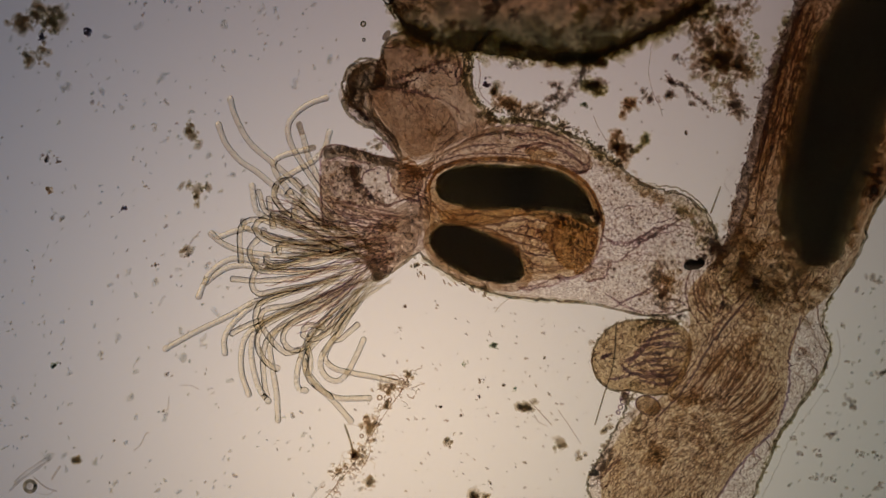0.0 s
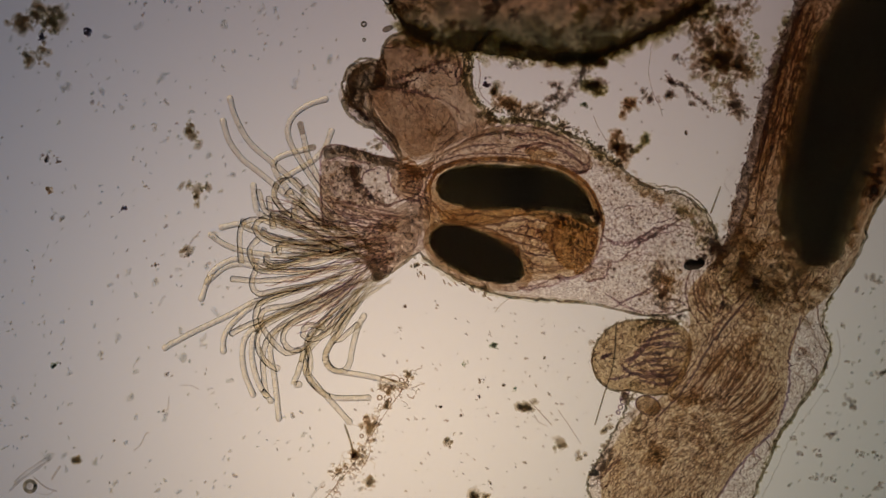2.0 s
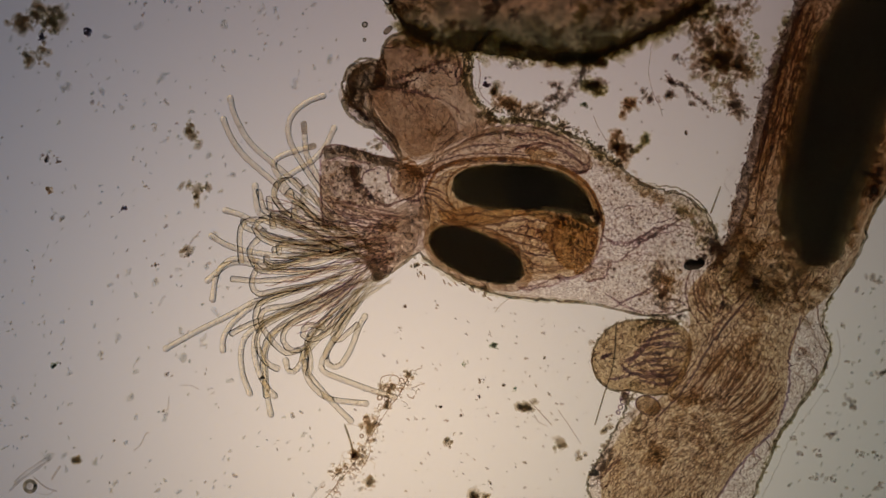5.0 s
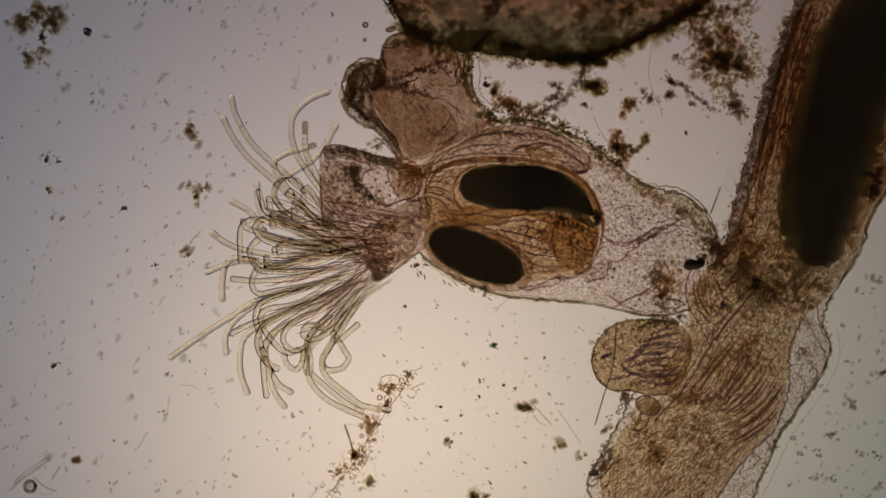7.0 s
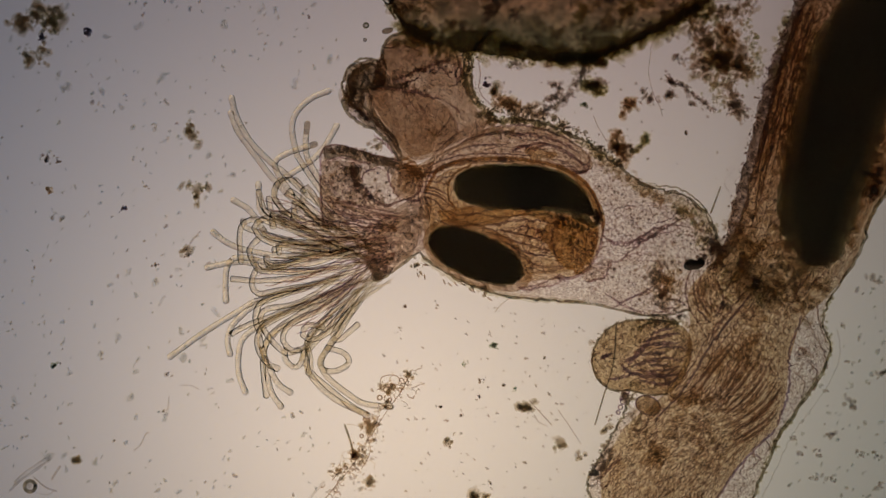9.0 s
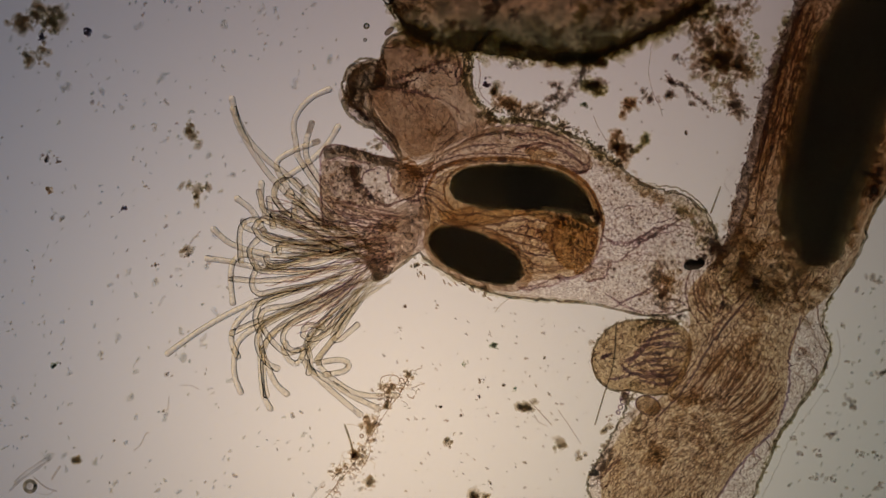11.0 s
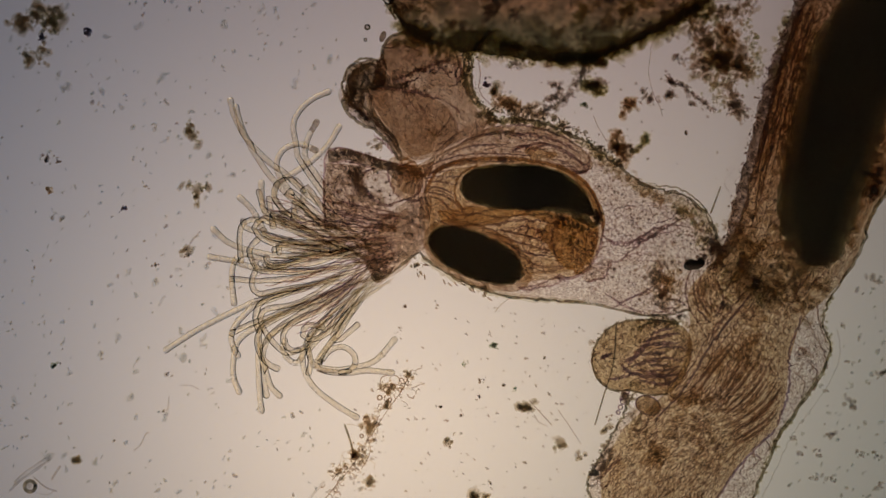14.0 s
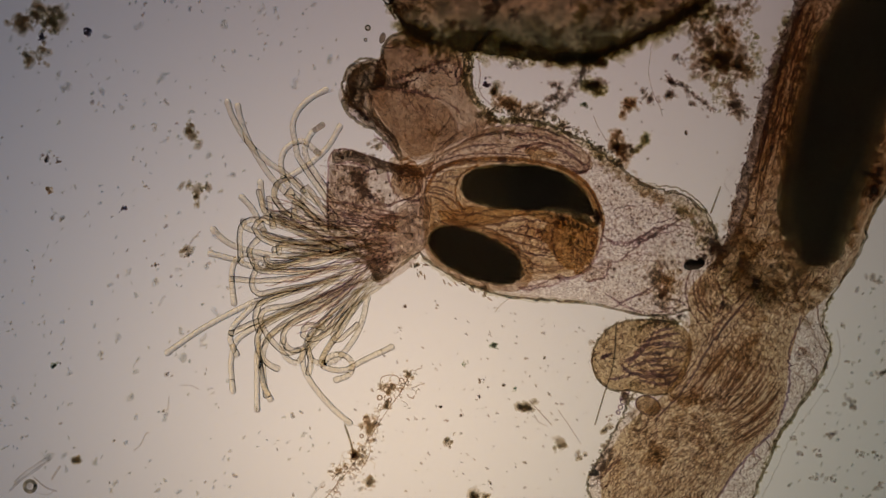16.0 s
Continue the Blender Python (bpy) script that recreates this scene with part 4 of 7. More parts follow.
def tentacle_mesh(points, z0, z1, lift=0.0):
    """A whole tentacle from its base to its round tip."""
    n = max(14, int(sum(math.dist(a, b) for a, b in zip(points, points[1:])) / 11))
    line = glide(points, n)
    z = lambda t: z0 + (z1 - z0) * t + lift * math.sin(math.pi * t)
    return rings(tube_rows(line, lambda t: RADIUS * (0.22 + 0.78 * min(1, t * 1.7)) * SPREAD.uniform(0.95, 1.05) * (1.12 if t > 0.97 else 1), z, 10))


def open_tube(line_rows):
    k = len(line_rows[0])
    verts = [v for r in line_rows for v in r]
    faces = [(i * k + j, i * k + (j + 1) % k, (i + 1) * k + (j + 1) % k, (i + 1) * k + j) for i in range(len(line_rows) - 1) for j in range(k)]
    return verts, faces


def segment_mesh(tip, seed, k=10, mat=TENTACLE):
    """One short stretch of a tentacle along +x, in its own space, a little crinkled; the last has a rounded end."""
    r, step = RADIUS / 1000, STEP / 1000
    rng = random.Random(seed)
    xs = [(0.0, 1.0), (0.33 * step, 1.0), (0.67 * step, 1.0), (step, 1.0)]
    if tip:
        xs = [(0.0, 1.0), (0.5 * step, 1.05), (1.1 * step, 1.16), (1.1 * step + 0.5 * r, 1.0), (1.1 * step + 0.9 * r, 0.7), (1.1 * step + 1.1 * r, 0.22)]
    rows = []
    for i, (x, f) in enumerate(xs):
        q = rng.uniform(0.985, 1.015) if 0 < i < len(xs) - 1 else 1.0
        wob = [rng.uniform(0.97, 1.03) if 0 < i < len(xs) - 1 else 1.0 for _ in range(k)]
        rows.append([Vector((x, r * f * q * wob[j] * math.cos(2 * math.pi * j / k), r * f * q * wob[j] * math.sin(2 * math.pi * j / k))) for j in range(k)])
    v, f = open_tube(rows)
    if tip:
        f.append(tuple(range(len(v) - k, len(v))))
    return mesh_of("tip" if tip else "segment", v, f, mat)


SEGMENTS, TIPS = [segment_mesh(False, i) for i in range(6)], [segment_mesh(True, i) for i in range(3)]
DARK_SEGMENT, DARK_TIP = segment_mesh(False, 7, mat=DUSK), segment_mesh(True, 8, mat=DUSK)
MOVING = []


SPREAD = random.Random(9)


def spread_root(points):
    """Shifts a tentacle's root along the crown, so that the roots lie side by side."""
    (u, v), q = points[0], SPREAD.uniform(-1, 1)
    return [(u + SPREAD.uniform(-4, 34), v - 8 + 30 * q - abs(q) * 4)] + list(points[1:])


def still_tentacle(animal, *points, z0=TENT_Z, z1=TENT_Z, lift=0.0):
    points = spread_root(points)
    v, f = tentacle_mesh(points, z0, z1, lift)
    v = [p + noise.noise_vector(p * 160) * 0.0009 for p in v]
    return part("tentacle", (v, f), TENTACLE, animal)


def bending_tentacle(animal, root, poses, z=TENT_Z, dark=0):
    """A tentacle with a still root and a chain of short stiff stretches that bends from pose to pose.
    poses: (seconds, its line from the root's end to the tip)."""
    first = poses[0][1]
    root = spread_root(root)
    line = list(root) + [first[0]]
    n = max(10, int(sum(math.dist(a, b) for a, b in zip(line, line[1:])) / 11))
    rows = tube_rows(glide(line, n), lambda t: RADIUS * (0.22 + 0.78 * min(1, t * 1.7)), z, 10, True, False)
    base = part("tentacle", open_tube(rows), TENTACLE, animal)
    lengths = []
    for _, p in poses:
        g = glide(p, 80)
        lengths.append(np.linalg.norm(np.diff(g, axis=0), axis=1).sum())
    count = max(3, round(float(np.mean(lengths)) / STEP))
    links = [put("tip" if i == count - 1 else "segment", TIPS[i % 3] if i == count - 1 else SEGMENTS[i * 5 % 6], base) for i in range(count)]
    for ob in links[count - dark:] if dark else []:
        ob.data = DARK_TIP if ob is links[-1] else DARK_SEGMENT
    MOVING.append((links, poses, z))
    return base


def chain(points, count, z):
    """Where the stretches lie along a line: the line is walked in equal steps, and goes on straight past its end."""
    g = glide(points, 160)
    d = (g[-1] - g[-6]) / np.linalg.norm(g[-1] - g[-6])
    g = np.vstack([g, g[-1] + d * 400])
    s = np.concatenate([[0], np.cumsum(np.linalg.norm(np.diff(g, axis=0), axis=1))])
    total = s[-2]
    # a line a little longer or shorter than the tentacle is taken up evenly
    step = STEP * min(1.06, max(0.94, total / (STEP * count)))
    q = np.arange(count + 1) * step
    p = np.stack([np.interp(q, s, g[:, 0]), np.interp(q, s, g[:, 1])], 1)
    return [at(x, y, z) for x, y in p]


def bend(links, poses, z):
    """Keys every stretch of one tentacle, twice a second."""
    times = np.arange(0, 16.01, 0.5)
    keyed = [t for t, _ in poses]
    lines = np.array([glide(p, 24) for _, p in poses])
    rows = [[] for _ in links]
    last = [None] * len(links)
    for t in times:
        i = min(len(keyed) - 2, max(0, int(np.searchsorted(keyed, t, "right")) - 1))
        f = min(1.0, max(0.0, (t - keyed[i]) / (keyed[i + 1] - keyed[i])))
        f = f * f * (3 - 2 * f)
        p = chain(lines[i] * (1 - f) + lines[i + 1] * f, len(links), z)
        for j in range(len(links)):
            d = p[j + 1] - p[j]
            a = math.degrees(math.atan2(d.y, d.x))
            rows[j].append((float(t), pose(p[j].x, p[j].y, p[j].z, 0, 0, a)))
    for ob, r in zip(links, rows):
        walk(ob, r)


def animal_body():
    t = thing("moss_animal", "pale brown moss animal with clear tentacles and black gut lobes", "bryozoan")
    rng = random.Random(21)
    up = [(726, 345), (765, 275), (830, 222), (900, 208), (970, 221), (1040, 254), (1098, 297), (1155, 333), (1210, 346), (1250, 382), (1268, 420), (1280, 470)]
    lo = [(732, 440), (752, 458), (800, 490), (850, 511), (910, 526), (980, 532), (1040, 537), (1090, 547), (1130, 557), (1175, 558), (1220, 548), (1262, 520)]
    part("body_wall", loft(up, lo, 0.26, 0.0, 72, 24, 0.002, 40, ends=0.05), SAC, t, "pale granular body wall")
    # Outline dimming of the clear body, modelled as dark edge tubes.
    part("margin", strand(up[3:], lambda q: 2.6 + math.sin(q * 60), 0.13, 70, 6, rng, 1.5), CUTICLE_EDGE_DIM, t, "greenish dark edge")
    part("fringe", fringe(rng, up[3:], 260, deep=5), CUTICLE_EDGE_DIM, t, "greenish grains along the edge", "stuff")
    part("margin", strand([(662, 498), (690, 484), (722, 460), (742, 446), (754, 460)] + lo[2:11], lambda q: 2.2 + 0.6 * math.sin(q * 70), 0.13, 80, 6, rng, 0.8), CUTICLE_EDGE_DIM, t, "greenish dark edge")
    part("margin", strand([(1150, 331), (1185, 330), (1220, 344), (1250, 372), (1266, 408)], 1.3, 0.13, 40, 6, rng, 0.8), CUTICLE_EDGE_DIM, t, "thin clear skin")
    # brown flesh round the gut
    fup = [(712, 312), (742, 290), (800, 260), (866, 228), (940, 224), (1000, 244), (1036, 268), (1050, 294)]
    flo = [(720, 330), (748, 316), (790, 300), (850, 290), (920, 290), (980, 298), (1020, 310), (1046, 300)]
    part("upper_flesh", loft(fup, flo, 0.2, 0.03, 52, 18, 0.003, 40, ends=0.08), FLESH, t, "brown flesh with fine lengthwise folds")
    part("fold_tissue", wrinkles(rng, fup, flo, 14, 40, 0.7, 0.23, 0, 5, 0.4, shake=0.8), CREASE, t, "dark lengthwise folds", "stuff")
    part("speckle", dots(rng, fup, flo, 260, (0.7, 1.9), 0.23), FIBRE, t, "fine dark dots", "stuff")
    for pts, r in (([(800, 262), (850, 240), (905, 236), (960, 246)], 1.3), ([(862, 240), (884, 232), (906, 240), (940, 238), (990, 252), (1030, 274)], 1.8), ([(772, 288), (820, 262), (880, 256), (905, 262)], 1.2), ([(908, 268), (925, 258), (945, 262), (970, 256)], 2.4), ([(980, 262), (1010, 276), (1034, 290), (1044, 284), (1038, 268)], 1.6), ([(1010, 300), (1030, 306), (1044, 296)], 2.2), ([(880, 224), (930, 222), (985, 238), (1030, 262)], 1.6)):
        part("flesh_fold", strand(pts, lambda q, r=r: r * (0.5 + 0.7 * math.sin(math.pi * q)), 0.23, 40, 6, rng, 1.1), CREASE, t)
    part("flesh_fold", smear(rng, [(870, 232), (890, 234), (908, 238)], 24, 3, (1.5, 4), 0.23), MOSS_HAZE, t, "dark olive streak", "stuff")
    part("flesh_fold", smear(rng, [(870, 214), (920, 214), (980, 228), (1036, 258), (1066, 280)], 150, 4, (1.5, 4.5), 0.2), MOSS_HAZE, t, "olive grains under the back", "stuff")
    part("neck", loft([(734, 298), (740, 340), (742, 388)], [(770, 284), (756, 336), (760, 388)], 0.12, 0.08, 30, 14, 0.003, 50, ends=0.2), FLESH, t, "brown flesh between crown and gut")
    neck_a, neck_b = [(642, 424), (684, 380), (728, 352), (764, 346)], [(646, 440), (676, 470), (716, 460), (756, 438)]
    part("neck", layers((0,), neck_a, neck_b, 0.16, 0.05, n=40, k=18, rough=0.003, grain=40, ends=0.2), LOBE, t, "brown neck below the crown")
    part("fold_tissue", wrinkles(rng, neck_a, neck_b, 9, 10, 0.7, 0.23, 20, 45, 0.5), FIBRE, t, "fine dark creases of the neck", "stuff")
    part("amber_patch", ellipse_loft(958, 272, 30, 9, 6, 0.04, 0.2, rough=0.006, grain=70), REAR, t, "amber patch")
    part("fold", strand([(908, 266), (935, 258), (960, 254), (990, 262), (1020, 280), (1036, 300), (1020, 306)], 2.2, 0.23, 40, 6, rng, 0.8), CREASE, t)
    part("dark_spot", ellipse_loft(889, 283, 9, 7, 0, 0.02, 0.24, rough=0.002, insets=(0, 2, 4)), INK, t, "small black spot")
    # gut
    gup = [(748, 392), (754, 340), (772, 304), (812, 286), (880, 280), (950, 286), (1010, 304), (1046, 336), (1066, 380), (1068, 404)]
    glo = [(750, 400), (756, 440), (788, 474), (850, 498), (910, 500), (960, 496), (1010, 492), (1042, 474), (1062, 432), (1068, 408)]
    part("gut", layers((0, 12), gup, glo, 0.2, 0.03, n=64, k=22, rough=0.003, grain=30, ends=0.12), GUT, t, "yellow-brown gut wall")
    part("gut_edge", strand(gup[1:], lambda q: 3.2, 0.13, 60, 6, rng, 0.7), AMBER, t, "dark amber edge")
    part("gut_edge", strand([(1040, 330), (1060, 366), (1067, 404), (1062, 436), (1044, 472), (1012, 492), (988, 490)], lambda q: 1.6 + 1.4 * q, 0.2, 50, 6, rng, 0.5), CREASE, t, "dark violet edge")
    part("gut_edge", strand([(764, 372), (752, 345), (760, 312), (790, 290), (840, 281)], 1.8, 0.15, 30, 6, rng, 0.6), FIBRE, t)
    part("gut_edge", strand([(790, 296), (806, 291), (850, 286), (910, 286)], 1.3, 0.17, 40, 6, rng, 0.5), FIBRE, t)
    part("gut_edge", strand([(750, 372), (740, 345), (748, 312), (774, 288), (820, 275), (880, 272), (940, 276)], 1.2, 0.2, 40, 6, rng, 0.6), CREASE, t)
    rear_a, rear_b = [(950, 408), (996, 388), (1034, 388), (1062, 412)], [(950, 414), (990, 460), (1026, 484), (1060, 424)]
    part("stomach", loft(rear_a, rear_b, 0.1, 0.07, 60, 24, 0.011, 70, ends=0.4), REAR, t, "amber rear of the gut")
    part("amber_band", loft([(776, 374), (830, 366), (900, 366), (960, 370), (1010, 384)], [(782, 392), (836, 400), (890, 390), (945, 384), (1000, 410)], 0.06, 0.14, 50, 14, 0.004, 50, ends=0.12), REAR, t, "amber band under the food")
    part("amber_band", loft([(980, 300), (1014, 318), (1042, 350), (1058, 386)], [(990, 294), (1026, 312), (1052, 344), (1066, 386)], 0.04, 0.16, 40, 12, 0.003, 50, ends=0.15), REAR, t, "amber band behind the food")
    part("ring_fold", strand([(1049 + 10 * math.cos(a), 387 + 12 * math.sin(a)) for a in np.linspace(0, 6.28, 12)], 5.0, 0.22, 30, 6, rng, 0.7), FOOD, t, "dark ring")
    part("ring_fold", smear(rng, [(1044, 374), (1056, 378), (1060, 392)], 26, 3.5, (2, 5), 0.22), INK_HAZE, t, "dark clot on the ring", "stuff")
    # pale wedge of folded cells
    def lay_gut_fold(pts, r):
        part("gut_fold", strand(pts, lambda q, r=r: r * (0.4 + 0.8 * math.sin(math.pi * q)), 0.24, 30, 6, rng, 1.2), CREASE, t)
    lay_gut_fold([(846, 402), (880, 396), (915, 390), (955, 391), (985, 398)], 2.0)
    lay_gut_fold([(850, 404), (900, 410), (945, 422), (985, 426)], 1.6)
    lay_gut_fold([(862, 410), (905, 425), (950, 438), (982, 444)], 1.5)
    lay_gut_fold([(880, 420), (920, 444), (960, 452), (990, 456)], 1.4)
    lay_gut_fold([(890, 404), (925, 402), (960, 408), (984, 414)], 1.2)
    lay_gut_fold([(975, 396), (978, 415), (971, 441)], 1.1)
    lay_gut_fold([(955, 394), (951, 412), (960, 432)], 1.1)
    lay_gut_fold([(930, 391), (934, 406), (926, 418)], 1.0)
    lay_gut_fold([(968, 400), (960, 416), (966, 430)], 1.0)
    lay_gut_fold([(905, 430), (930, 460), (965, 472), (995, 470)], 1.3)
    lay_gut_fold([(925, 470), (955, 480), (985, 478), (1010, 466)], 1.2)
    lay_gut_fold([(786, 374), (820, 382), (852, 376), (880, 368)], 1.4)
    lay_gut_fold([(770, 388), (800, 400), (835, 400), (862, 392)], 1.6)
    lay_gut_fold([(852, 380), (880, 384), (930, 380), (975, 384)], 1.2)
    lay_gut_fold([(985, 388), (978, 420), (984, 455), (996, 480)], 1.3)
    part("fold_tissue", wrinkles(rng, [(870, 400), (920, 394), (980, 400)], [(905, 440), (940, 478), (990, 480)], 10, 15, 0.8, 0.24, 10, 35, 0.8), CREASE, t, "dark gut folds", "stuff")
    part("fold_tissue", wrinkles(rng, [(1018, 404), (1034, 402), (1058, 404)], [(1010, 482), (1030, 474), (1052, 446)], 9, 13, 1.3, 0.24, 85, 30, 0.9), CREASE, t, "dark cross folds", "stuff")
    part("fold_tissue", wrinkles(rng, [(790, 376), (850, 374), (930, 376), (1000, 386)], [(790, 392), (846, 398), (920, 388), (1000, 402)], 9, 20, 0.9, 0.24, 4, 22, 0.5), FIBRE, t, "amber folds", "stuff")
    part("fold_tissue", wrinkles(rng, gup, glo, 12, 9, 0.7, 0.24, 0, 70, 0.35, 0.95), FIBRE, t, "fine creases of the gut wall", "stuff")
    part("grain_layer", smear(rng, [(1004, 388), (1012, 404), (1008, 420), (1018, 436), (1014, 452)], 24, 7, (1.5, 4.5), 0.22), RUST_HAZE, t, "brown streak behind the food", "stuff")
    part("grain_layer", smear(rng, [(1004, 392), (1014, 414), (1012, 436)], 12, 4, (1.5, 4), 0.22), MOSS_HAZE, t, "dark streak behind the food", "stuff")
    part("grain_layer", dots(rng, rear_a, rear_b, 110, (1.0, 2.6), 0.22), RUSTY, t, "brown grains of the rear gut", "stuff")
    flap_a, flap_b = [(918, 508), (940, 498), (966, 492), (990, 490)], [(922, 514), (945, 511), (970, 506), (992, 496)]
    part("gut_flap", loft(flap_a, flap_b, 0.04, 0.18, 30, 12, 0.002, 50), SAC, t, "pale flap under the gut")
    part("gut_edge", strand([(918, 508), (936, 514), (955, 508), (978, 505), (992, 496), (984, 490)], 1.6, 0.22, 40, 6, rng, 0.9), CREASE, t)
    # the drawn-out neck of the pouch, which follows the food; here as it lies when the food is far forward
    cords = []
    for pts, r in (([(706, 316), (730, 312), (756, 314), (772, 312)], 1.4), ([(708, 322), (734, 322), (764, 328)], 1.2), ([(710, 330), (736, 334), (762, 346)], 1.5), ([(712, 340), (740, 346), (758, 358), (772, 370)], 1.8), ([(714, 346), (738, 356), (752, 372), (776, 376)], 1.3), ([(712, 336), (738, 340), (760, 352)], 1.0), ([(706, 308), (732, 304), (762, 302)], 1.1)):
        cords.append(part("gut_cord", strand(pts, lambda q, r=r: r * (0.6 + 0.5 * math.sin(math.pi * q)), 0.24, 24, 6, rng, 0.6), CREASE, t))
    cords.append(part("gut_edge", strand([(776, 372), (762, 352), (761, 328), (774, 306), (800, 293)], 1.8, 0.23, 30, 6, rng, 0.5), AMBER, t, "amber rim of the pouch"))
    part("rear_food", layers((-1, 1, 3, 6, 9), [(892, 330), (905, 300), (940, 292), (980, 300), (1015, 320), (1040, 348), (1046, 372)], [(892, 345), (905, 366), (940, 370), (980, 374), (1008, 380), (1030, 384), (1046, 378)], 0.12, 0.06, n=40, k=18, rough=0.004, grain=30, ends=0.25), FOOD, t, "black food in the gut")
    part("rear_food", ellipse_loft(1028, 386, 18, 9, 30, 0.06, 0.1, rough=0.006, insets=(0, 4)), FOOD, t)
    part("grain_layer", fringe(rng, [(905, 366), (940, 370), (980, 382), (1010, 394), (1036, 398), (1050, 380), (1040, 350)], 160, deep=4, size=(1.2, 4.0), z=0.2), CUTICLE_EDGE_DIM, t, "dark grains at the food's edge", "stuff")
    part("grain_layer", fringe(rng, [(760, 420), (790, 408), (830, 412), (880, 436), (915, 462), (926, 484), (910, 496), (870, 496), (820, 482), (780, 456), (762, 428)], 240, deep=2.5, size=(1.0, 3.2), z=0.17), CUTICLE_EDGE_DIM, t, "dark grains round the lower lobe", "stuff")
    part("lower_flesh", ellipse_loft(846, 453, 102, 52, 23, 0.14, 0.04, 50, 22, 0.003, 40), FLESH, t, "brown flesh round the lower lobe")
    lower = part("lower_food", ellipse_loft(844, 450, 88, 40, 23, 0.13, 0.06, 60, 28, 0.0025, 90, (-1, 1, 3, 5, 8)), FOOD, t, "smooth black lower gut lobe")
    front = part("front_food", ellipse_loft(867, 331, 98, 40, 1, 0.12, 0.06, 60, 28, 0.004, 70, (-1, 1, 3, 5, 8)), FOOD, t, "black food that slides in the gut")
    part("belly_band", strand(lo[1:7], lambda q: 7 - 3 * q, 0.1, 60, 8, rng, 1.2), MOSS, t, "greenish brown band along the belly")
    part("back_band", strand([(1060, 270), (1090, 300), (1120, 324), (1160, 344), (1200, 356), (1238, 378), (1256, 404)], lambda q: 8 + 3 * math.sin(q * 20), 0.14, 70, 8, rng, 2.2), MOSS, t, "greenish brown band along the back")
    # clear rear sac
    part("sac_cord", strand([(1066, 420), (1100, 436), (1130, 422), (1165, 402), (1205, 398)], 1.6, 0.24, 40, 6, rng, 1.4), CREASE, t)
    part("sac_cord", strand([(1040, 500), (1072, 488), (1078, 466), (1100, 460), (1118, 444), (1150, 420)], 1.6, 0.24, 40, 6, rng, 1.0), CREASE, t)
    part("sac_cord", strand([(1085, 545), (1110, 530), (1146, 514)], 1.3, 0.24, 20, 6, rng, 0.8), CREASE, t)
    part("sac_cord", strand([(920, 511), (950, 505), (985, 492), (1000, 498)], 1.3, 0.24, 20, 6, rng, 0.8), CREASE, t)
    part("fold_tissue", wrinkles(rng, [(1040, 270), (1100, 305), (1160, 342), (1220, 362), (1255, 410)], [(1040, 530), (1090, 540), (1140, 550), (1200, 545), (1240, 500)], 13, 8, 0.7, 0.25, 0, 60, 0.5), FIBRE, t, "fine creases of the sac", "stuff")
    def lay_sac_cord(pts, r):
        part("sac_cord", strand(pts, lambda q, r=r: r * (0.5 + 0.7 * math.sin(math.pi * q)), 0.24, 36, 6, rng, 1.3), CREASE, t)
    lay_sac_cord([(1072, 424), (1096, 430), (1118, 428), (1140, 416), (1160, 404)], 2.2)
    lay_sac_cord([(1118, 438), (1150, 420), (1185, 400), (1212, 384)], 1.6)
    lay_sac_cord([(1122, 432), (1146, 424), (1170, 412), (1192, 412)], 1.4)
    lay_sac_cord([(1150, 396), (1176, 392), (1200, 378)], 1.0)
    lay_sac_cord([(1100, 452), (1130, 450), (1168, 454)], 0.9)
    lay_sac_cord([(1110, 460), (1140, 462), (1165, 462)], 0.8)
    lay_sac_cord([(1084, 374), (1100, 366), (1126, 364)], 1.0)
    lay_sac_cord([(1090, 540), (1116, 528), (1146, 514), (1160, 500)], 1.4)
    lay_sac_cord([(1070, 520), (1096, 536), (1130, 552), (1152, 556)], 1.6)
    lay_sac_cord([(1046, 470), (1070, 490), (1040, 500)], 1.0)
    part("sac_spot", smear(rng, [(1128, 428), (1150, 418), (1176, 404)], 40, 3, (1, 3), 0.24), INK_HAZE, t, "violet grains along a cord", "stuff")
    part("sac_spot", smear(rng, [(1200, 370), (1232, 384), (1246, 410), (1248, 440)], 60, 8, (1.5, 5), 0.22), MOSS_HAZE, t, "olive dusk at the sac's end", "stuff")
    part("sac_spot", smear(rng, [(1244, 400), (1246, 424), (1252, 446)], 22, 6, (2, 5), 0.22), GREY_HAZE, t, "dusky end of the sac", "stuff")
    part("sac_spot", smear(rng, [(1164, 480), (1180, 500), (1192, 490), (1178, 520)], 70, 6, (1.5, 5), 0.24), RUST_HAZE, t, "rusty stain on the sac", "stuff")
    part("sac_spot", smear(rng, [(1170, 470), (1160, 505), (1172, 530), (1200, 540)], 80, 8, (1.5, 5), 0.24), GREY_HAZE, t, "dusky stain on the sac", "stuff")
    for u, v in ((1113, 394), (1084, 476), (1134, 404), (1200, 374), (1204, 416), (1188, 463), (1196, 548), (1124, 478), (1090, 340), (1060, 330)):
        part("sac_spot", smear(rng, [(u - 3, v), (u + 3, v + 2)], 6, 1.8, (1.0, 2.4), 0.24), GREY_HAZE, t, "small dark spot", "stuff")
    part("sac_fold", ellipse_loft(1058, 478, 32, 12, -38, 0.03, 0.2), SAC, t)
    bits = []
    for _ in range(850):
        u = rng.uniform(1040, 1255)
        top, bot = np.interp(u, [1040, 1100, 1160, 1255], [262, 302, 338, 395]), np.interp(u, [1040, 1130, 1255], [532, 552, 520])
        v = rng.uniform(top + 5, bot - 5)
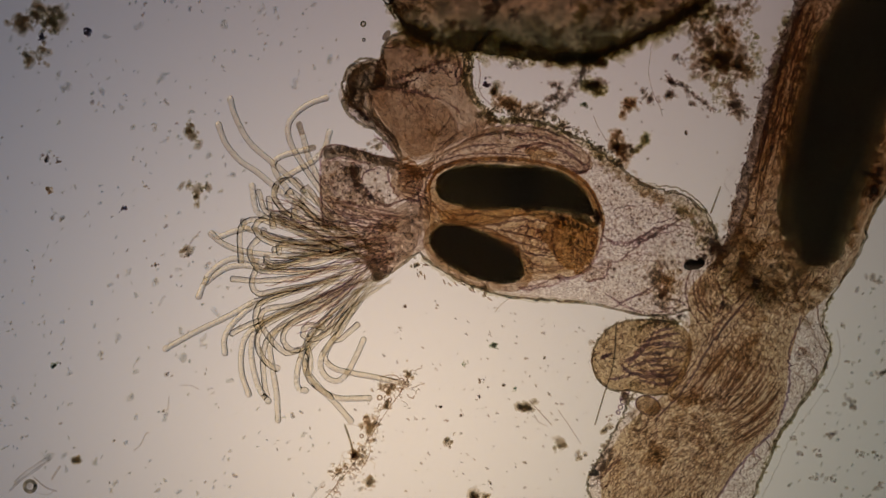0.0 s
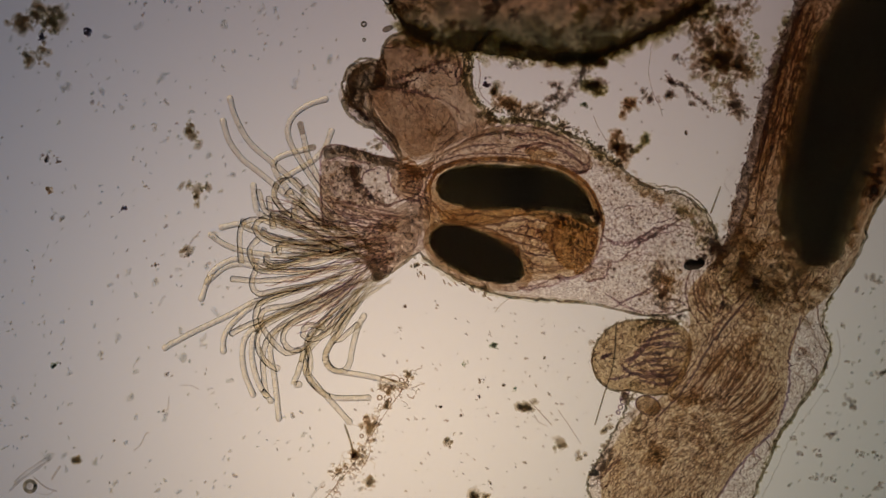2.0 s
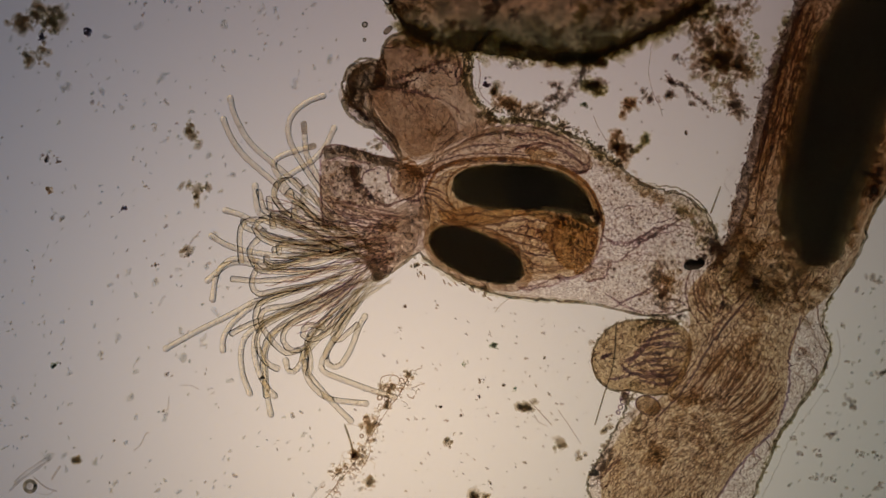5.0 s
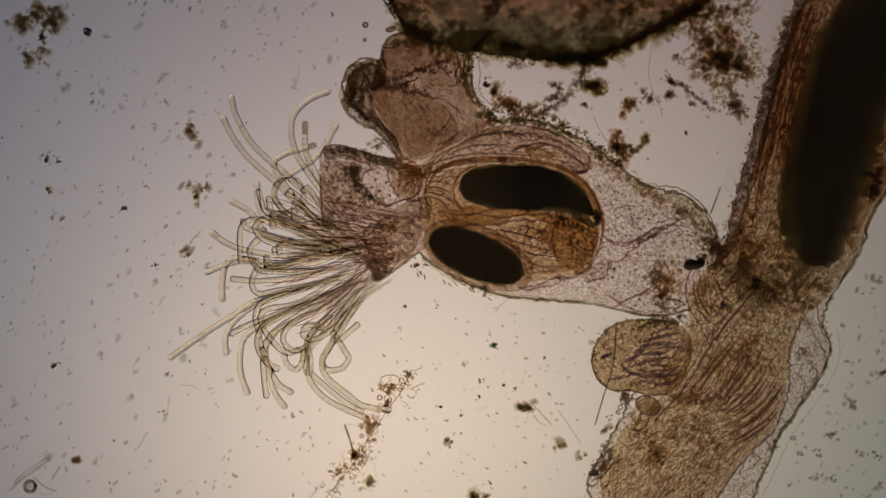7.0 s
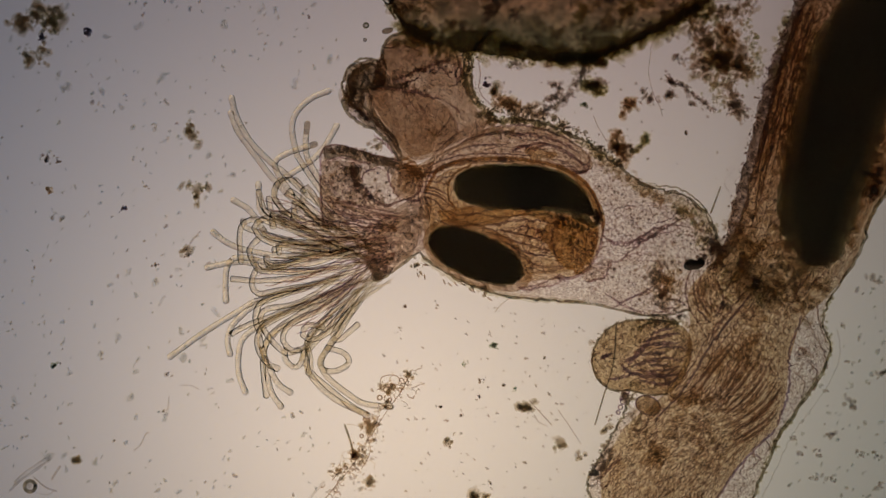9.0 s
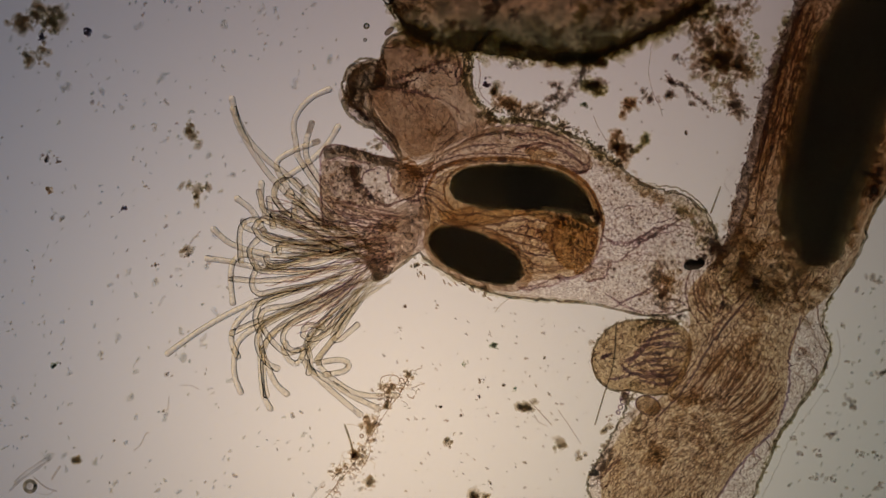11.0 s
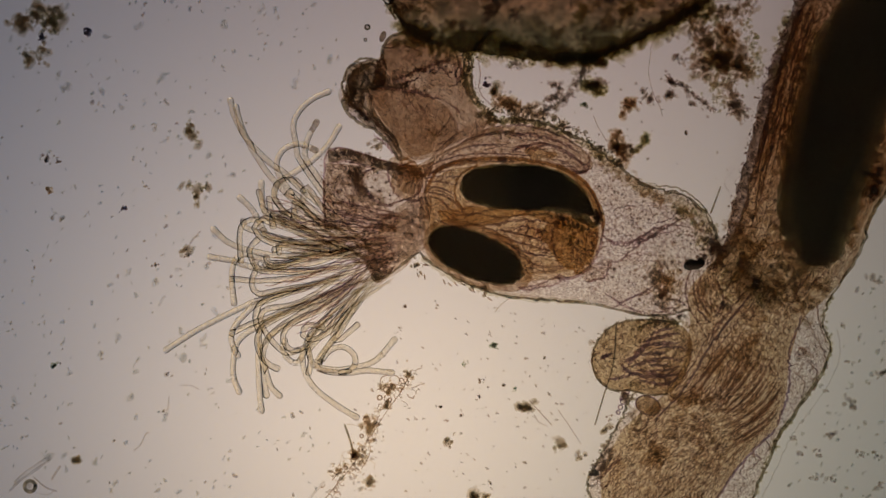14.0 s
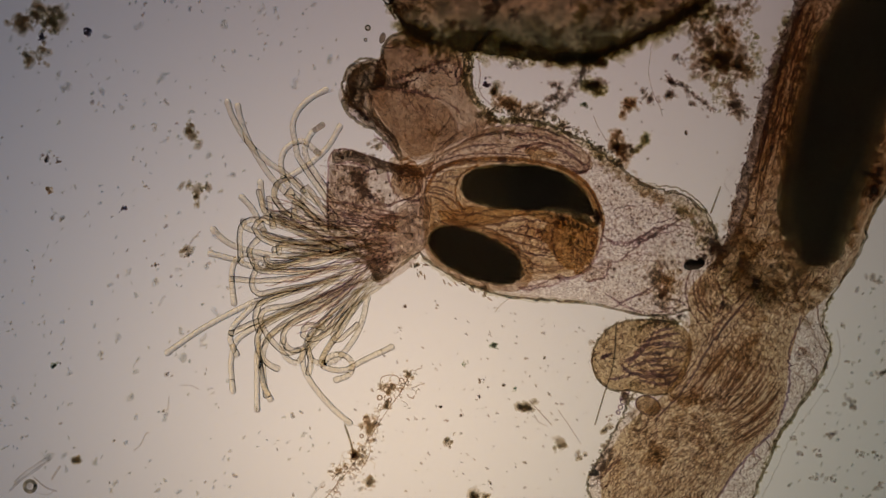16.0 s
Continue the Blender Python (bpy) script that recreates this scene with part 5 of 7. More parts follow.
        if (u - 905) ** 2 / 165 ** 2 + (v - 390) ** 2 / 110 ** 2 < 1:
            continue
        bits.append(grain_lump(rng, at(u, v, 0.2 + rng.uniform(0, 0.05)), rng.uniform(0.0010, 0.0026)))
    part("granules", join(*bits), FIBRE, t, "tiny grey granules in the clear sac", "stuff")
    bits = []
    for _ in range(150):
        bits.append(grain_lump(rng, at(rng.gauss(1178, 18), rng.gauss(505, 26), 0.24), rng.uniform(0.002, 0.006)))
    for _ in range(240):
        q = rng.uniform(0, 1)
        u, v = np.interp(q, [0, .3, .6, 1], [1050, 1100, 1160, 1255]), np.interp(q, [0, .3, .6, 1], [262, 305, 340, 400])
        bits.append(grain_lump(rng, at(u + rng.gauss(0, 8), v + rng.gauss(6, 7), 0.17), rng.uniform(0.002, 0.006)))
    part("brown_grains", join(*bits), DIRT, t, "brown grains on the sac", "stuff")
    # crest of clear cells on the back
    cells = []
    for _ in range(260):
        q = rng.uniform(0, 1)
        u, v = np.interp(q, [0, .3, .6, 1], [862, 930, 1000, 1095]), np.interp(q, [0, .3, .6, 1], [196, 206, 222, 285])
        cells.append(grain_lump(rng, at(u + rng.gauss(0, 4), v + rng.gauss(-2, 5), 0.13 + rng.uniform(0, .03)), rng.uniform(0.001, 0.0028)))
    part("crest", join(*cells), CUTICLE_EDGE_DIM, t, "dark grains along the back", "stuff")
    # crown base
    cup = [(569, 300), (572, 262), (600, 258), (650, 270), (700, 283), (728, 306), (744, 350), (748, 385)]
    clo = [(566, 330), (570, 400), (600, 424), (640, 452), (664, 494), (690, 482), (722, 458), (746, 420)]
    lobe = [part("crown_lobe", loft(cup, clo, 0.16, 0.02, 50, 18, 0.002, 40, ends=0.06), LOBE, t, "brownish folded lobe of the crown")]
    lobe.append(part("crown_edge", strand([(572, 404), (568, 350), (567, 290), (572, 264), (600, 257), (650, 271), (690, 281), (706, 284)], 1.8, 0.12, 50, 6, rng, 0.6), CREASE, t, "dark edge"))
    band_a, band_b = [(572, 264), (604, 258), (650, 270), (690, 281)], [(574, 284), (610, 278), (650, 288), (688, 296)]
    lobe.append(part("crown_fold", loft(band_a, band_b, 0.05, 0.14, 36, 14, 0.003, 50), DUSK, t, "dusky upper edge of the crown"))
    lobe.append(part("crown_fold", smear(rng, [(612, 286), (622, 300), (622, 320), (630, 336)], 44, 9, (2, 6), 0.2), GREY_HAZE, t, "dusky fold beside the clear window", "stuff"))
    lobe.append(part("crown_fold", smear(rng, [(586, 296), (600, 330), (620, 356), (660, 372)], 50, 14, (1.5, 4), 0.2), DIRT_HAZE, t, "brown stains of the crown", "stuff"))
    lobe.append(part("crown_fold", loft([(570, 285), (568, 330), (568, 370), (574, 404)], [(640, 288), (640, 322), (660, 350), (705, 372)], 0.05, 0.1, 40, 14, 0.003, 50, ends=0.1), LOBE, t, "brownish fold beside the clear window"))
    lobe.append(part("crown_fold", loft([(650, 280), (676, 284), (700, 290)], [(654, 300), (676, 294), (696, 312)], 0.04, 0.15, 24, 12, 0.003, 60), DUSK, t, "dusky fold above the clear window"))
    lobe.append(part("crown_fold", strand([(576, 285), (600, 279), (625, 284), (655, 290)], 1.6, 0.22, 30, 6, rng, 1.0), CREASE, t))
    part("crown_ball", ellipse_loft(720, 322, 28, 30, 20, 0.1, 0.12, rough=0.003, insets=(0, 10)), FLESH, t, "round brown lump beside the crown")
    for pts, r in (([(690, 294), (686, 310), (694, 334), (708, 352)], 1.6), ([(708, 354), (724, 352), (742, 340), (748, 322)], 1.3), ([(652, 346), (668, 358), (688, 364), (704, 357), (716, 353)], 2.2), ([(640, 326), (652, 342), (664, 350)], 1.8), ([(640, 324), (644, 308), (660, 300), (676, 296)], 1.3),
                   ([(716, 353), (732, 356), (748, 350)], 1.8), ([(700, 300), (712, 312), (708, 328)], 1.0), ([(718, 300), (732, 316), (726, 334)], 1.0)):
        part("crown_fold", strand(pts, lambda q, r=r: r * (0.5 + 0.7 * math.sin(math.pi * q)), 0.22, 30, 6, rng, 1.0), CREASE, t)
    part("crown_fold", smear(rng, [(628, 300), (630, 322), (642, 340), (660, 352), (684, 362)], 90, 5, (1.5, 4.5), 0.2), GREY_HAZE, t, "dusky edge of the clear window", "stuff")
    lobe.append(part("crown_fold", smear(rng, [(576, 268), (604, 264), (650, 276), (690, 288), (706, 290)], 150, 4, (1.2, 4), 0.2), GREY_HAZE, t, "dusky grains along the crown's edge", "stuff"))
    for u, v, r in ((672, 338, 3.2), (664, 318, 2.2), (684, 324, 2.2), (658, 332, 2.0), (690, 346, 2.4), (668, 306, 2.0), (680, 350, 1.8)):
        part("window_spot", smear(rng, [(u - 1, v), (u + 1, v)], 4, 1.0, (r * 0.5, r), 0.2), INK_HAZE, t, "tiny dark spot in the clear window", "stuff")
    lobe.append(part("speckle", dots(rng, [(572, 290), (570, 330), (570, 400)], [(636, 290), (640, 330), (700, 380)], 260, (0.7, 2.2), 0.2), FIBRE, t, "fine dark dots of the crown", "stuff"))
    part("speckle", dots(rng, [(620, 370), (680, 370), (745, 360)], [(640, 440), (690, 470), (745, 425)], 260, (0.7, 2.2), 0.22), FIBRE, t, "fine dark dots of the neck", "stuff")
    part("neck_stain", smear(rng, [(724, 384), (726, 402), (722, 420)], 18, 6, (2, 5.5), 0.22), GREY_HAZE, t, "dusky stain on the neck", "stuff")
    part("neck_stain", smear(rng, [(668, 402), (688, 400), (706, 392)], 14, 8, (3, 7), 0.2), RUST_HAZE, t, "orange-brown stain on the neck", "stuff")
    part("neck_stain", smear(rng, [(712, 290), (728, 300), (740, 294), (732, 312), (752, 308)], 60, 4, (1.2, 4), 0.22), RUST_HAZE, t, "reddish stain beside the crown", "stuff")
    part("neck_stain", smear(rng, [(664, 490), (674, 472), (690, 462), (712, 448)], 44, 4.5, (1.5, 4.5), 0.2), GREY_HAZE, t, "dusky grey lower lip", "stuff")
    part("lip_cell", ellipse_loft(686, 478, 8, 6, -20, 0.02, 0.2), SAC, t, "small clear cell in the lip")
    part("lip_cell", strand([(686 + 8 * math.cos(a), 478 + 6 * math.sin(a)) for a in np.linspace(0, 6.28, 10)], 1.1, 0.22, 24), CREASE, t)
    fan = [[(716, 376), (650, 362), (572, 340)], [(716, 396), (640, 392), (566, 378)], [(718, 414), (640, 422), (570, 418)], [(720, 430), (655, 448), (590, 466)], [(716, 446), (668, 474), (612, 520)]]
    part("streak_tissue", fibres(rng, fan, 60, 0.95, 0.22, 16, wob=2.5), FAN, t, "dark streaks fanning from the neck", "stuff")
    part("crown_root", loft([(720, 370), (690, 380), (660, 395), (640, 410)], [(735, 445), (700, 478), (668, 492), (650, 470)], 0.1, 0.08, 40, 16, 0.004, 40), LOBE, t, "brown root of the tentacles")
    part("crown_root", loft([(700, 470), (680, 480), (662, 470)], [(690, 484), (672, 500), (655, 494)], 0.06, 0.1, 24, 12, 0.003, 50), DUSK, t, "grey lip of the crown")
    part("streak_tissue", wrinkles(rng, [(570, 270), (620, 275), (690, 292), (740, 320)], [(568, 400), (610, 425), (665, 485), (735, 446)], 9, 13, 0.7, 0.22, 14, 40, 0.4, clear=(672, 330, 34, 34)), FIBRE, t, "fine dark creases of the crown", "stuff")
    part("streak_tissue", wrinkles(rng, [(480, 330), (540, 355), (600, 385), (660, 425)], [(540, 600), (590, 560), (630, 520), (668, 480)], 9, 44, 0.9, 0.2, 0, 5, 0.35, 0.95, slant=lambda q: 24 * q, shake=0.15), FAN, t, "dark streaks along the tentacles", "stuff")
    outer = [[(690, 396), (640, 372), (570, 345), (500, 318)], [(690, 410), (640, 402), (560, 390), (470, 372)], [(692, 424), (640, 428), (560, 428), (455, 424)], [(694, 438), (645, 452), (560, 470), (450, 490)], [(692, 452), (650, 476), (570, 520), (470, 575)], [(690, 462), (660, 490), (610, 550), (560, 620)]]
    part("streak_tissue", fibres(rng, outer, 32, 0.65, 0.2, 30, wob=6), VIOLET, t, "fine violet streaks along the tentacles", "stuff")
    part("streak_tissue", fibres(rng, outer, 22, 0.9, 0.2, 30, wob=6), STRIPE, t, "brown streaks along the tentacles", "stuff")
    part("red_patch", fibres(rng, [[(705, 290), (730, 285), (755, 300)], [(705, 310), (735, 305), (755, 320)]], 7, 1.4, 0.22, wob=5), AMBER, t, "reddish brown patch", "stuff")
    return t, front, lower, lobe, cords


def tentacles(animal):
    still = lambda *p, **k: still_tentacle(animal, *p, **k)
    # clear straight ones that fan out from the root
    still((640, 420), (570, 400), (510, 378), (486, 352), (492, 326), (520, 318), (538, 340), (530, 366), (505, 378), z0=0.1)
    still((645, 430), (600, 430), (540, 405), (500, 392), (480, 376), (476, 353), z0=0.1)
    still((650, 452), (560, 432), (500, 425), (462, 412), (436, 404), (430, 392), z0=0.1, z1=0.1)
    still((650, 455), (560, 425), (490, 398), (452, 388), (428, 398), (424, 430), (427, 462), z0=0.09, z1=0.11)
    still((655, 465), (600, 476), (520, 492), (455, 497), (412, 494), z0=0.1)
    still((655, 475), (550, 530), (480, 560), (440, 575), (411, 590), z0=0.1)
    still((655, 478), (600, 520), (540, 550), (482, 590), (466, 622), (466, 660), (471, 700), z0=0.1, z1=0.05)
    still((655, 478), (530, 545), (470, 575), (455, 600), (460, 625), (475, 645), (490, 652), z0=0.1, z1=0.09)
    still((655, 476), (540, 530), (470, 548), (462, 572), (480, 602), (505, 625), (528, 620), z0=0.1, z1=0.09)
    still((662, 486), (622, 545), (592, 588), (590, 602), (602, 602), (615, 590), (632, 576), z0=0.1, z1=0.1)
    still((655, 470), (560, 500), (470, 530), (452, 560), (458, 585), z0=0.1, z1=0.08)
    still((655, 480), (580, 560), (545, 600), (550, 640), (546, 660), z0=0.1, z1=0.08)
    still((660, 482), (610, 560), (560, 600), (535, 592), (545, 575), (570, 580), z0=0.1, z1=0.1)
    still((655, 462), (560, 478), (470, 480), (448, 465), (442, 440), (455, 425), z0=0.1, z1=0.09)
    still((650, 445), (560, 415), (490, 385), (468, 372), (458, 340), z0=0.1, z1=0.1)
    still((650, 450), (560, 440), (480, 430), (450, 405), (470, 385), (500, 392), z0=0.1, z1=0.1)
    still((655, 468), (570, 500), (490, 515), (455, 520), (445, 500), (452, 480), z0=0.1, z1=0.1)
    still((658, 478), (600, 530), (520, 570), (500, 600), (520, 622), (548, 610), z0=0.1, z1=0.1)
    rng = random.Random(31)
    for i in range(13):
        q = i / 12
        bu, bv = np.interp(q, [0, .4, 1], [642, 660, 664]), np.interp(q, [0, .4, 1], [405, 455, 488])
        a = np.interp(q, [0, .3, .6, 1], [-150, -177, -205, -232]) + rng.uniform(-5, 5)
        r = rng.uniform(150, 205)
        eu, ev = bu + r * math.cos(radians(a)), bv - r * math.sin(radians(a))
        k = rng.uniform(-25, 25)
        mu, mv = (bu + eu) / 2 + rng.uniform(-6, 6), (bv + ev) / 2 + rng.uniform(-8, 8)
        still((bu, bv), (mu, mv), (eu, ev), (eu - 10 + k * 0.2, ev + k), z0=0.09, z1=rng.uniform(0.05, 0.12))

    def moving(root, *poses, z=TENT_Z, dark=0):
        return bending_tentacle(animal, root, poses, z, dark)
    R = (658, 486)
    # the long ones at the lower side
    moving([R, (630, 540)],
           (0, [(600, 590), (575, 620), (567, 645), (577, 667), (597, 675), (616, 658), (640, 610), (655, 568)]),
           (1, [(600, 590), (578, 622), (582, 647), (600, 660), (617, 650), (625, 610), (636, 575), (657, 540)]),
           (4, [(600, 590), (577, 625), (580, 645), (600, 653), (618, 640), (625, 610), (637, 570), (661, 535)]),
           (6.3, [(600, 590), (580, 620), (569, 640), (582, 656), (606, 652), (619, 634), (618, 616), (622, 600)]),
           (7.5, [(600, 590), (582, 618), (570, 640), (580, 655), (604, 652), (617, 636), (603, 622), (590, 614)]),
           (9, [(600, 590), (580, 618), (566, 640), (574, 656), (598, 656), (618, 642), (610, 626), (594, 620)]),
           (12, [(600, 590), (572, 622), (556, 642), (575, 634), (603, 631), (619, 648), (612, 668), (600, 674)]),
           (14, [(600, 590), (572, 625), (565, 645), (582, 622), (607, 614), (628, 630), (625, 652), (605, 660)]),
           (16, [(600, 590), (575, 625), (570, 648), (580, 634), (602, 627), (622, 640), (620, 662), (600, 671)]), z=0.10)
    moving([R, (625, 550)],
           (0, [(590, 600), (575, 630), (585, 648), (610, 658), (660, 667), (718, 680)]), (1, [(590, 600), (575, 630), (590, 653), (610, 657), (660, 663), (722, 678)]),
           (4, [(590, 600), (572, 635), (570, 655), (600, 666), (650, 680), (700, 697)]), (7.5, [(590, 600), (570, 640), (580, 670), (615, 700), (640, 720), (686, 728)]),
           (12.2, [(590, 600), (562, 640), (590, 670), (620, 690), (650, 697), (706, 695)]), (14, [(590, 600), (560, 645), (580, 658), (620, 660), (650, 656), (692, 660)]),
           (15.2, [(590, 600), (560, 642), (575, 653), (610, 652), (650, 648), (687, 645)]), (16, [(590, 600), (568, 642), (590, 655), (615, 654), (640, 640), (682, 620)]), z=0.085)
    moving([R, (600, 560)],
           (0, [(545, 620), (540, 650), (550, 675), (575, 695), (600, 705), (647, 705)]), (1, [(545, 620), (540, 650), (550, 675), (575, 697), (600, 704), (650, 703)]),
           (4, [(545, 620), (538, 650), (550, 680), (575, 702), (600, 707), (640, 708)]), (7.5, [(545, 620), (542, 655), (560, 690), (590, 715), (632, 735)]),
           (12, [(545, 620), (548, 650), (590, 675), (630, 700), (668, 718)]), (12.5, [(545, 620), (550, 648), (590, 662), (640, 672), (704, 660)]), (14, [(545, 620), (555, 645), (590, 655), (630, 650), (665, 638), (702, 597)]),
           (14.5, [(545, 620), (555, 642), (590, 650), (635, 640), (665, 610), (683, 555)]), (15.2, [(545, 620), (555, 640), (590, 640), (620, 615), (641, 575), (647, 530)]), (16, [(545, 620), (555, 640), (590, 640), (620, 610), (640, 572), (650, 528)]), z=0.07)
    moving([R, (610, 545), (560, 590)],
           (0, [(535, 630), (545, 660), (565, 685), (595, 715), (620, 744)]), (4, [(535, 630), (545, 662), (565, 690), (590, 720), (615, 748)]), (7.5, [(535, 630), (550, 660), (585, 690), (610, 710), (640, 728)]),
           (12, [(535, 630), (548, 655), (585, 690), (610, 712), (636, 734)]), (14, [(535, 630), (540, 660), (560, 690), (595, 717), (633, 740)]), (16, [(535, 630), (540, 658), (560, 690), (590, 724), (618, 748)]), z=0.055)
    moving([R, (600, 540)],
           (0, [(545, 600), (530, 640), (525, 670), (530, 690), (550, 690)]), (1, [(545, 600), (533, 640), (527, 665), (522, 687), (535, 692)]), (4, [(545, 600), (535, 635), (525, 655), (512, 662), (508, 648)]),
           (7.5, [(545, 600), (535, 640), (525, 655), (508, 645), (503, 630)]), (12, [(545, 600), (530, 640), (515, 640), (502, 620), (505, 605)]), (16, [(545, 600), (530, 640), (512, 638), (498, 618), (502, 602)]), z=0.08)
    moving([R, (560, 548)],
           (0, [(490, 585), (478, 610), (482, 650), (490, 700), (492, 743)]), (1, [(490, 585), (485, 620), (492, 660), (500, 700), (504, 741)]), (2.5, [(490, 585), (476, 620), (482, 660), (486, 700), (490, 740)]), (4, [(490, 585), (470, 620), (468, 660), (470, 700), (473, 737)]),
           (7.5, [(490, 585), (470, 615), (475, 650), (485, 690), (504, 717)]), (12, [(490, 585), (462, 620), (460, 660), (463, 700), (474, 723)]), (14, [(490, 585), (460, 615), (458, 660), (460, 700), (463, 726)]), (16, [(490, 585), (458, 615), (455, 660), (455, 700), (455, 724)]), z=0.06)
    moving([R, (590, 525)],
           (0, [(500, 555), (455, 580), (445, 615), (448, 650), (460, 690), (480, 716)]), (4, [(500, 555), (458, 580), (446, 615), (450, 650), (462, 680), (478, 702)]), (7.5, [(500, 555), (462, 580), (462, 610), (477, 650), (495, 680), (515, 693)]),
           (12, [(500, 555), (462, 580), (462, 615), (474, 650), (488, 680), (505, 697)]), (14, [(500, 555), (462, 580), (460, 620), (470, 655), (480, 685), (494, 700)]), (16, [(500, 555), (462, 580), (457, 620), (462, 655), (468, 685), (478, 706)]), z=0.075)
    moving([R, (560, 530)],
           (0, [(480, 565), (440, 590), (428, 620), (428, 660), (440, 697)]), (1, [(480, 565), (440, 590), (430, 620), (434, 660), (449, 698)]), (4, [(480, 565), (440, 590), (427, 620), (430, 660), (443, 696)]),
           (7.5, [(480, 565), (435, 595), (425, 630), (427, 665), (437, 693)]), (12, [(480, 565), (425, 600), (413, 640), (415, 670), (424, 693)]), (14, [(480, 565), (425, 600), (413, 640), (414, 670), (423, 693)]), (16, [(480, 565), (422, 600), (409, 640), (410, 665), (412, 691)]), z=0.065)
    moving([R, (560, 505)],
           (0, [(450, 540), (430, 555), (408, 578), (397, 600), (398, 624)]), (4, [(450, 540), (430, 555), (406, 578), (394, 600), (393, 617)]), (7.5, [(450, 540), (430, 555), (410, 575), (399, 600), (401, 623)]),
           (12, [(450, 540), (430, 560), (415, 580), (411, 605), (423, 631)]), (16, [(450, 540), (430, 560), (412, 580), (408, 603), (418, 626)]), z=0.08)
    moving([(656, 470), (590, 490), (520, 515)],
           (0, [(450, 534), (400, 562), (350, 586), (294, 617)]), (4, [(450, 534), (400, 560), (350, 583), (292, 613)]), (7.5, [(450, 534), (405, 564), (360, 593), (304, 633)]),
           (12, [(450, 534), (400, 557), (350, 586), (297, 624)]), (14, [(450, 534), (400, 558), (350, 584), (295, 619)]), (16, [(450, 534), (400, 559), (350, 587), (297, 624)]), z=0.07)
    moving([(655, 462), (560, 465)],
           (0, [(470, 465), (425, 458), (400, 462), (375, 480), (362, 500), (345, 543)]), (1, [(470, 465), (425, 458), (400, 464), (375, 480), (362, 502), (350, 533)]), (4, [(470, 465), (425, 458), (400, 465), (380, 488), (372, 530)]),
           (7.5, [(470, 465), (430, 458), (410, 458), (398, 475), (395, 500), (395, 527)]), (12, [(470, 462), (435, 450), (415, 462), (410, 490), (414, 532)]), (16, [(470, 462), (435, 450), (416, 462), (410, 490), (413, 523)]), z=0.09)
    moving([(655, 465), (570, 475)],
           (0, [(480, 478), (430, 470), (395, 478), (360, 503)]), (4, [(480, 478), (430, 466), (400, 470), (365, 503)]), (7.5, [(480, 478), (440, 462), (405, 467), (368, 480)]),
           (12, [(480, 478), (440, 472), (405, 462), (369, 455)]), (14, [(480, 478), (440, 472), (412, 462), (377, 456)]), (16, [(480, 478), (440, 470), (415, 460), (381, 451)]), z=0.075)
    moving([(650, 458), (560, 455)],
           (0, [(480, 452), (430, 445), (395, 432), (374, 414)]), (4, [(480, 452), (430, 444), (400, 434), (375, 420)]), (7.5, [(480, 452), (430, 442), (400, 430), (378, 414)]), (12, [(480, 452), (430, 440), (402, 427), (379, 406)]), (16, [(480, 452), (430, 441), (400, 428), (378, 407)]), z=0.10)
    moving([(650, 452), (560, 438)],
           (0, [(470, 415), (445, 405), (420, 408), (388, 420)]), (1, [(470, 415), (445, 404), (420, 405), (391, 416)]), (2.5, [(470, 415), (446, 400), (422, 394), (394, 398)]), (4, [(470, 415), (448, 396), (425, 384), (397, 377)]),
           (7.5, [(470, 415), (455, 390), (437, 370), (411, 356)]), (12, [(470, 415), (457, 390), (442, 368), (422, 352)]), (16, [(470, 415), (458, 390), (445, 368), (429, 350)]), z=0.085)
    moving([(648, 440), (560, 410)],
           (0, [(480, 390), (457, 378), (450, 358), (446, 328)]), (4, [(480, 390), (458, 378), (453, 358), (451, 330)]), (7.5, [(480, 390), (462, 378), (457, 358), (455, 328)]), (12, [(480, 390), (468, 375), (463, 355), (464, 326)]), (16, [(480, 390), (468, 375), (464, 352), (461, 324)]), z=0.10)
    # those above
    moving([(650, 440), (600, 390), (545, 345)],
           (0, [(500, 303), (478, 285), (440, 250), (416, 205), (408, 177)]), (4, [(500, 303), (478, 285), (440, 250), (415, 205), (407, 175)]), (7.5, [(500, 303), (480, 288), (443, 250), (418, 205), (410, 175)]),
           (12, [(500, 303), (478, 288), (440, 248), (420, 208), (411, 177)]), (14, [(500, 303), (477, 288), (438, 248), (416, 208), (408, 179)]), (16, [(500, 303), (476, 288), (437, 250), (413, 210), (403, 182)]), z=0.09)
    moving([(650, 430), (600, 380), (555, 320)],
           (0, [(527, 278), (513, 250), (510, 224), (522, 203), (548, 184), (576, 174)]), (1, [(527, 278), (513, 250), (510, 226), (522, 204), (548, 187), (577, 178)]), (4, [(527, 278), (512, 250), (509, 224), (518, 202), (543, 182), (569, 172)]),
           (7.5, [(527, 278), (518, 250), (516, 220), (525, 197), (550, 175), (579, 163)]), (12, [(527, 278), (524, 250), (520, 222), (530, 196), (553, 172), (582, 158)]), (14, [(527, 278), (523, 250), (519, 222), (529, 198), (552, 176), (580, 163)]), (16, [(527, 278), (522, 250), (518, 222), (528, 196), (550, 174), (576, 160)]), z=0.115)
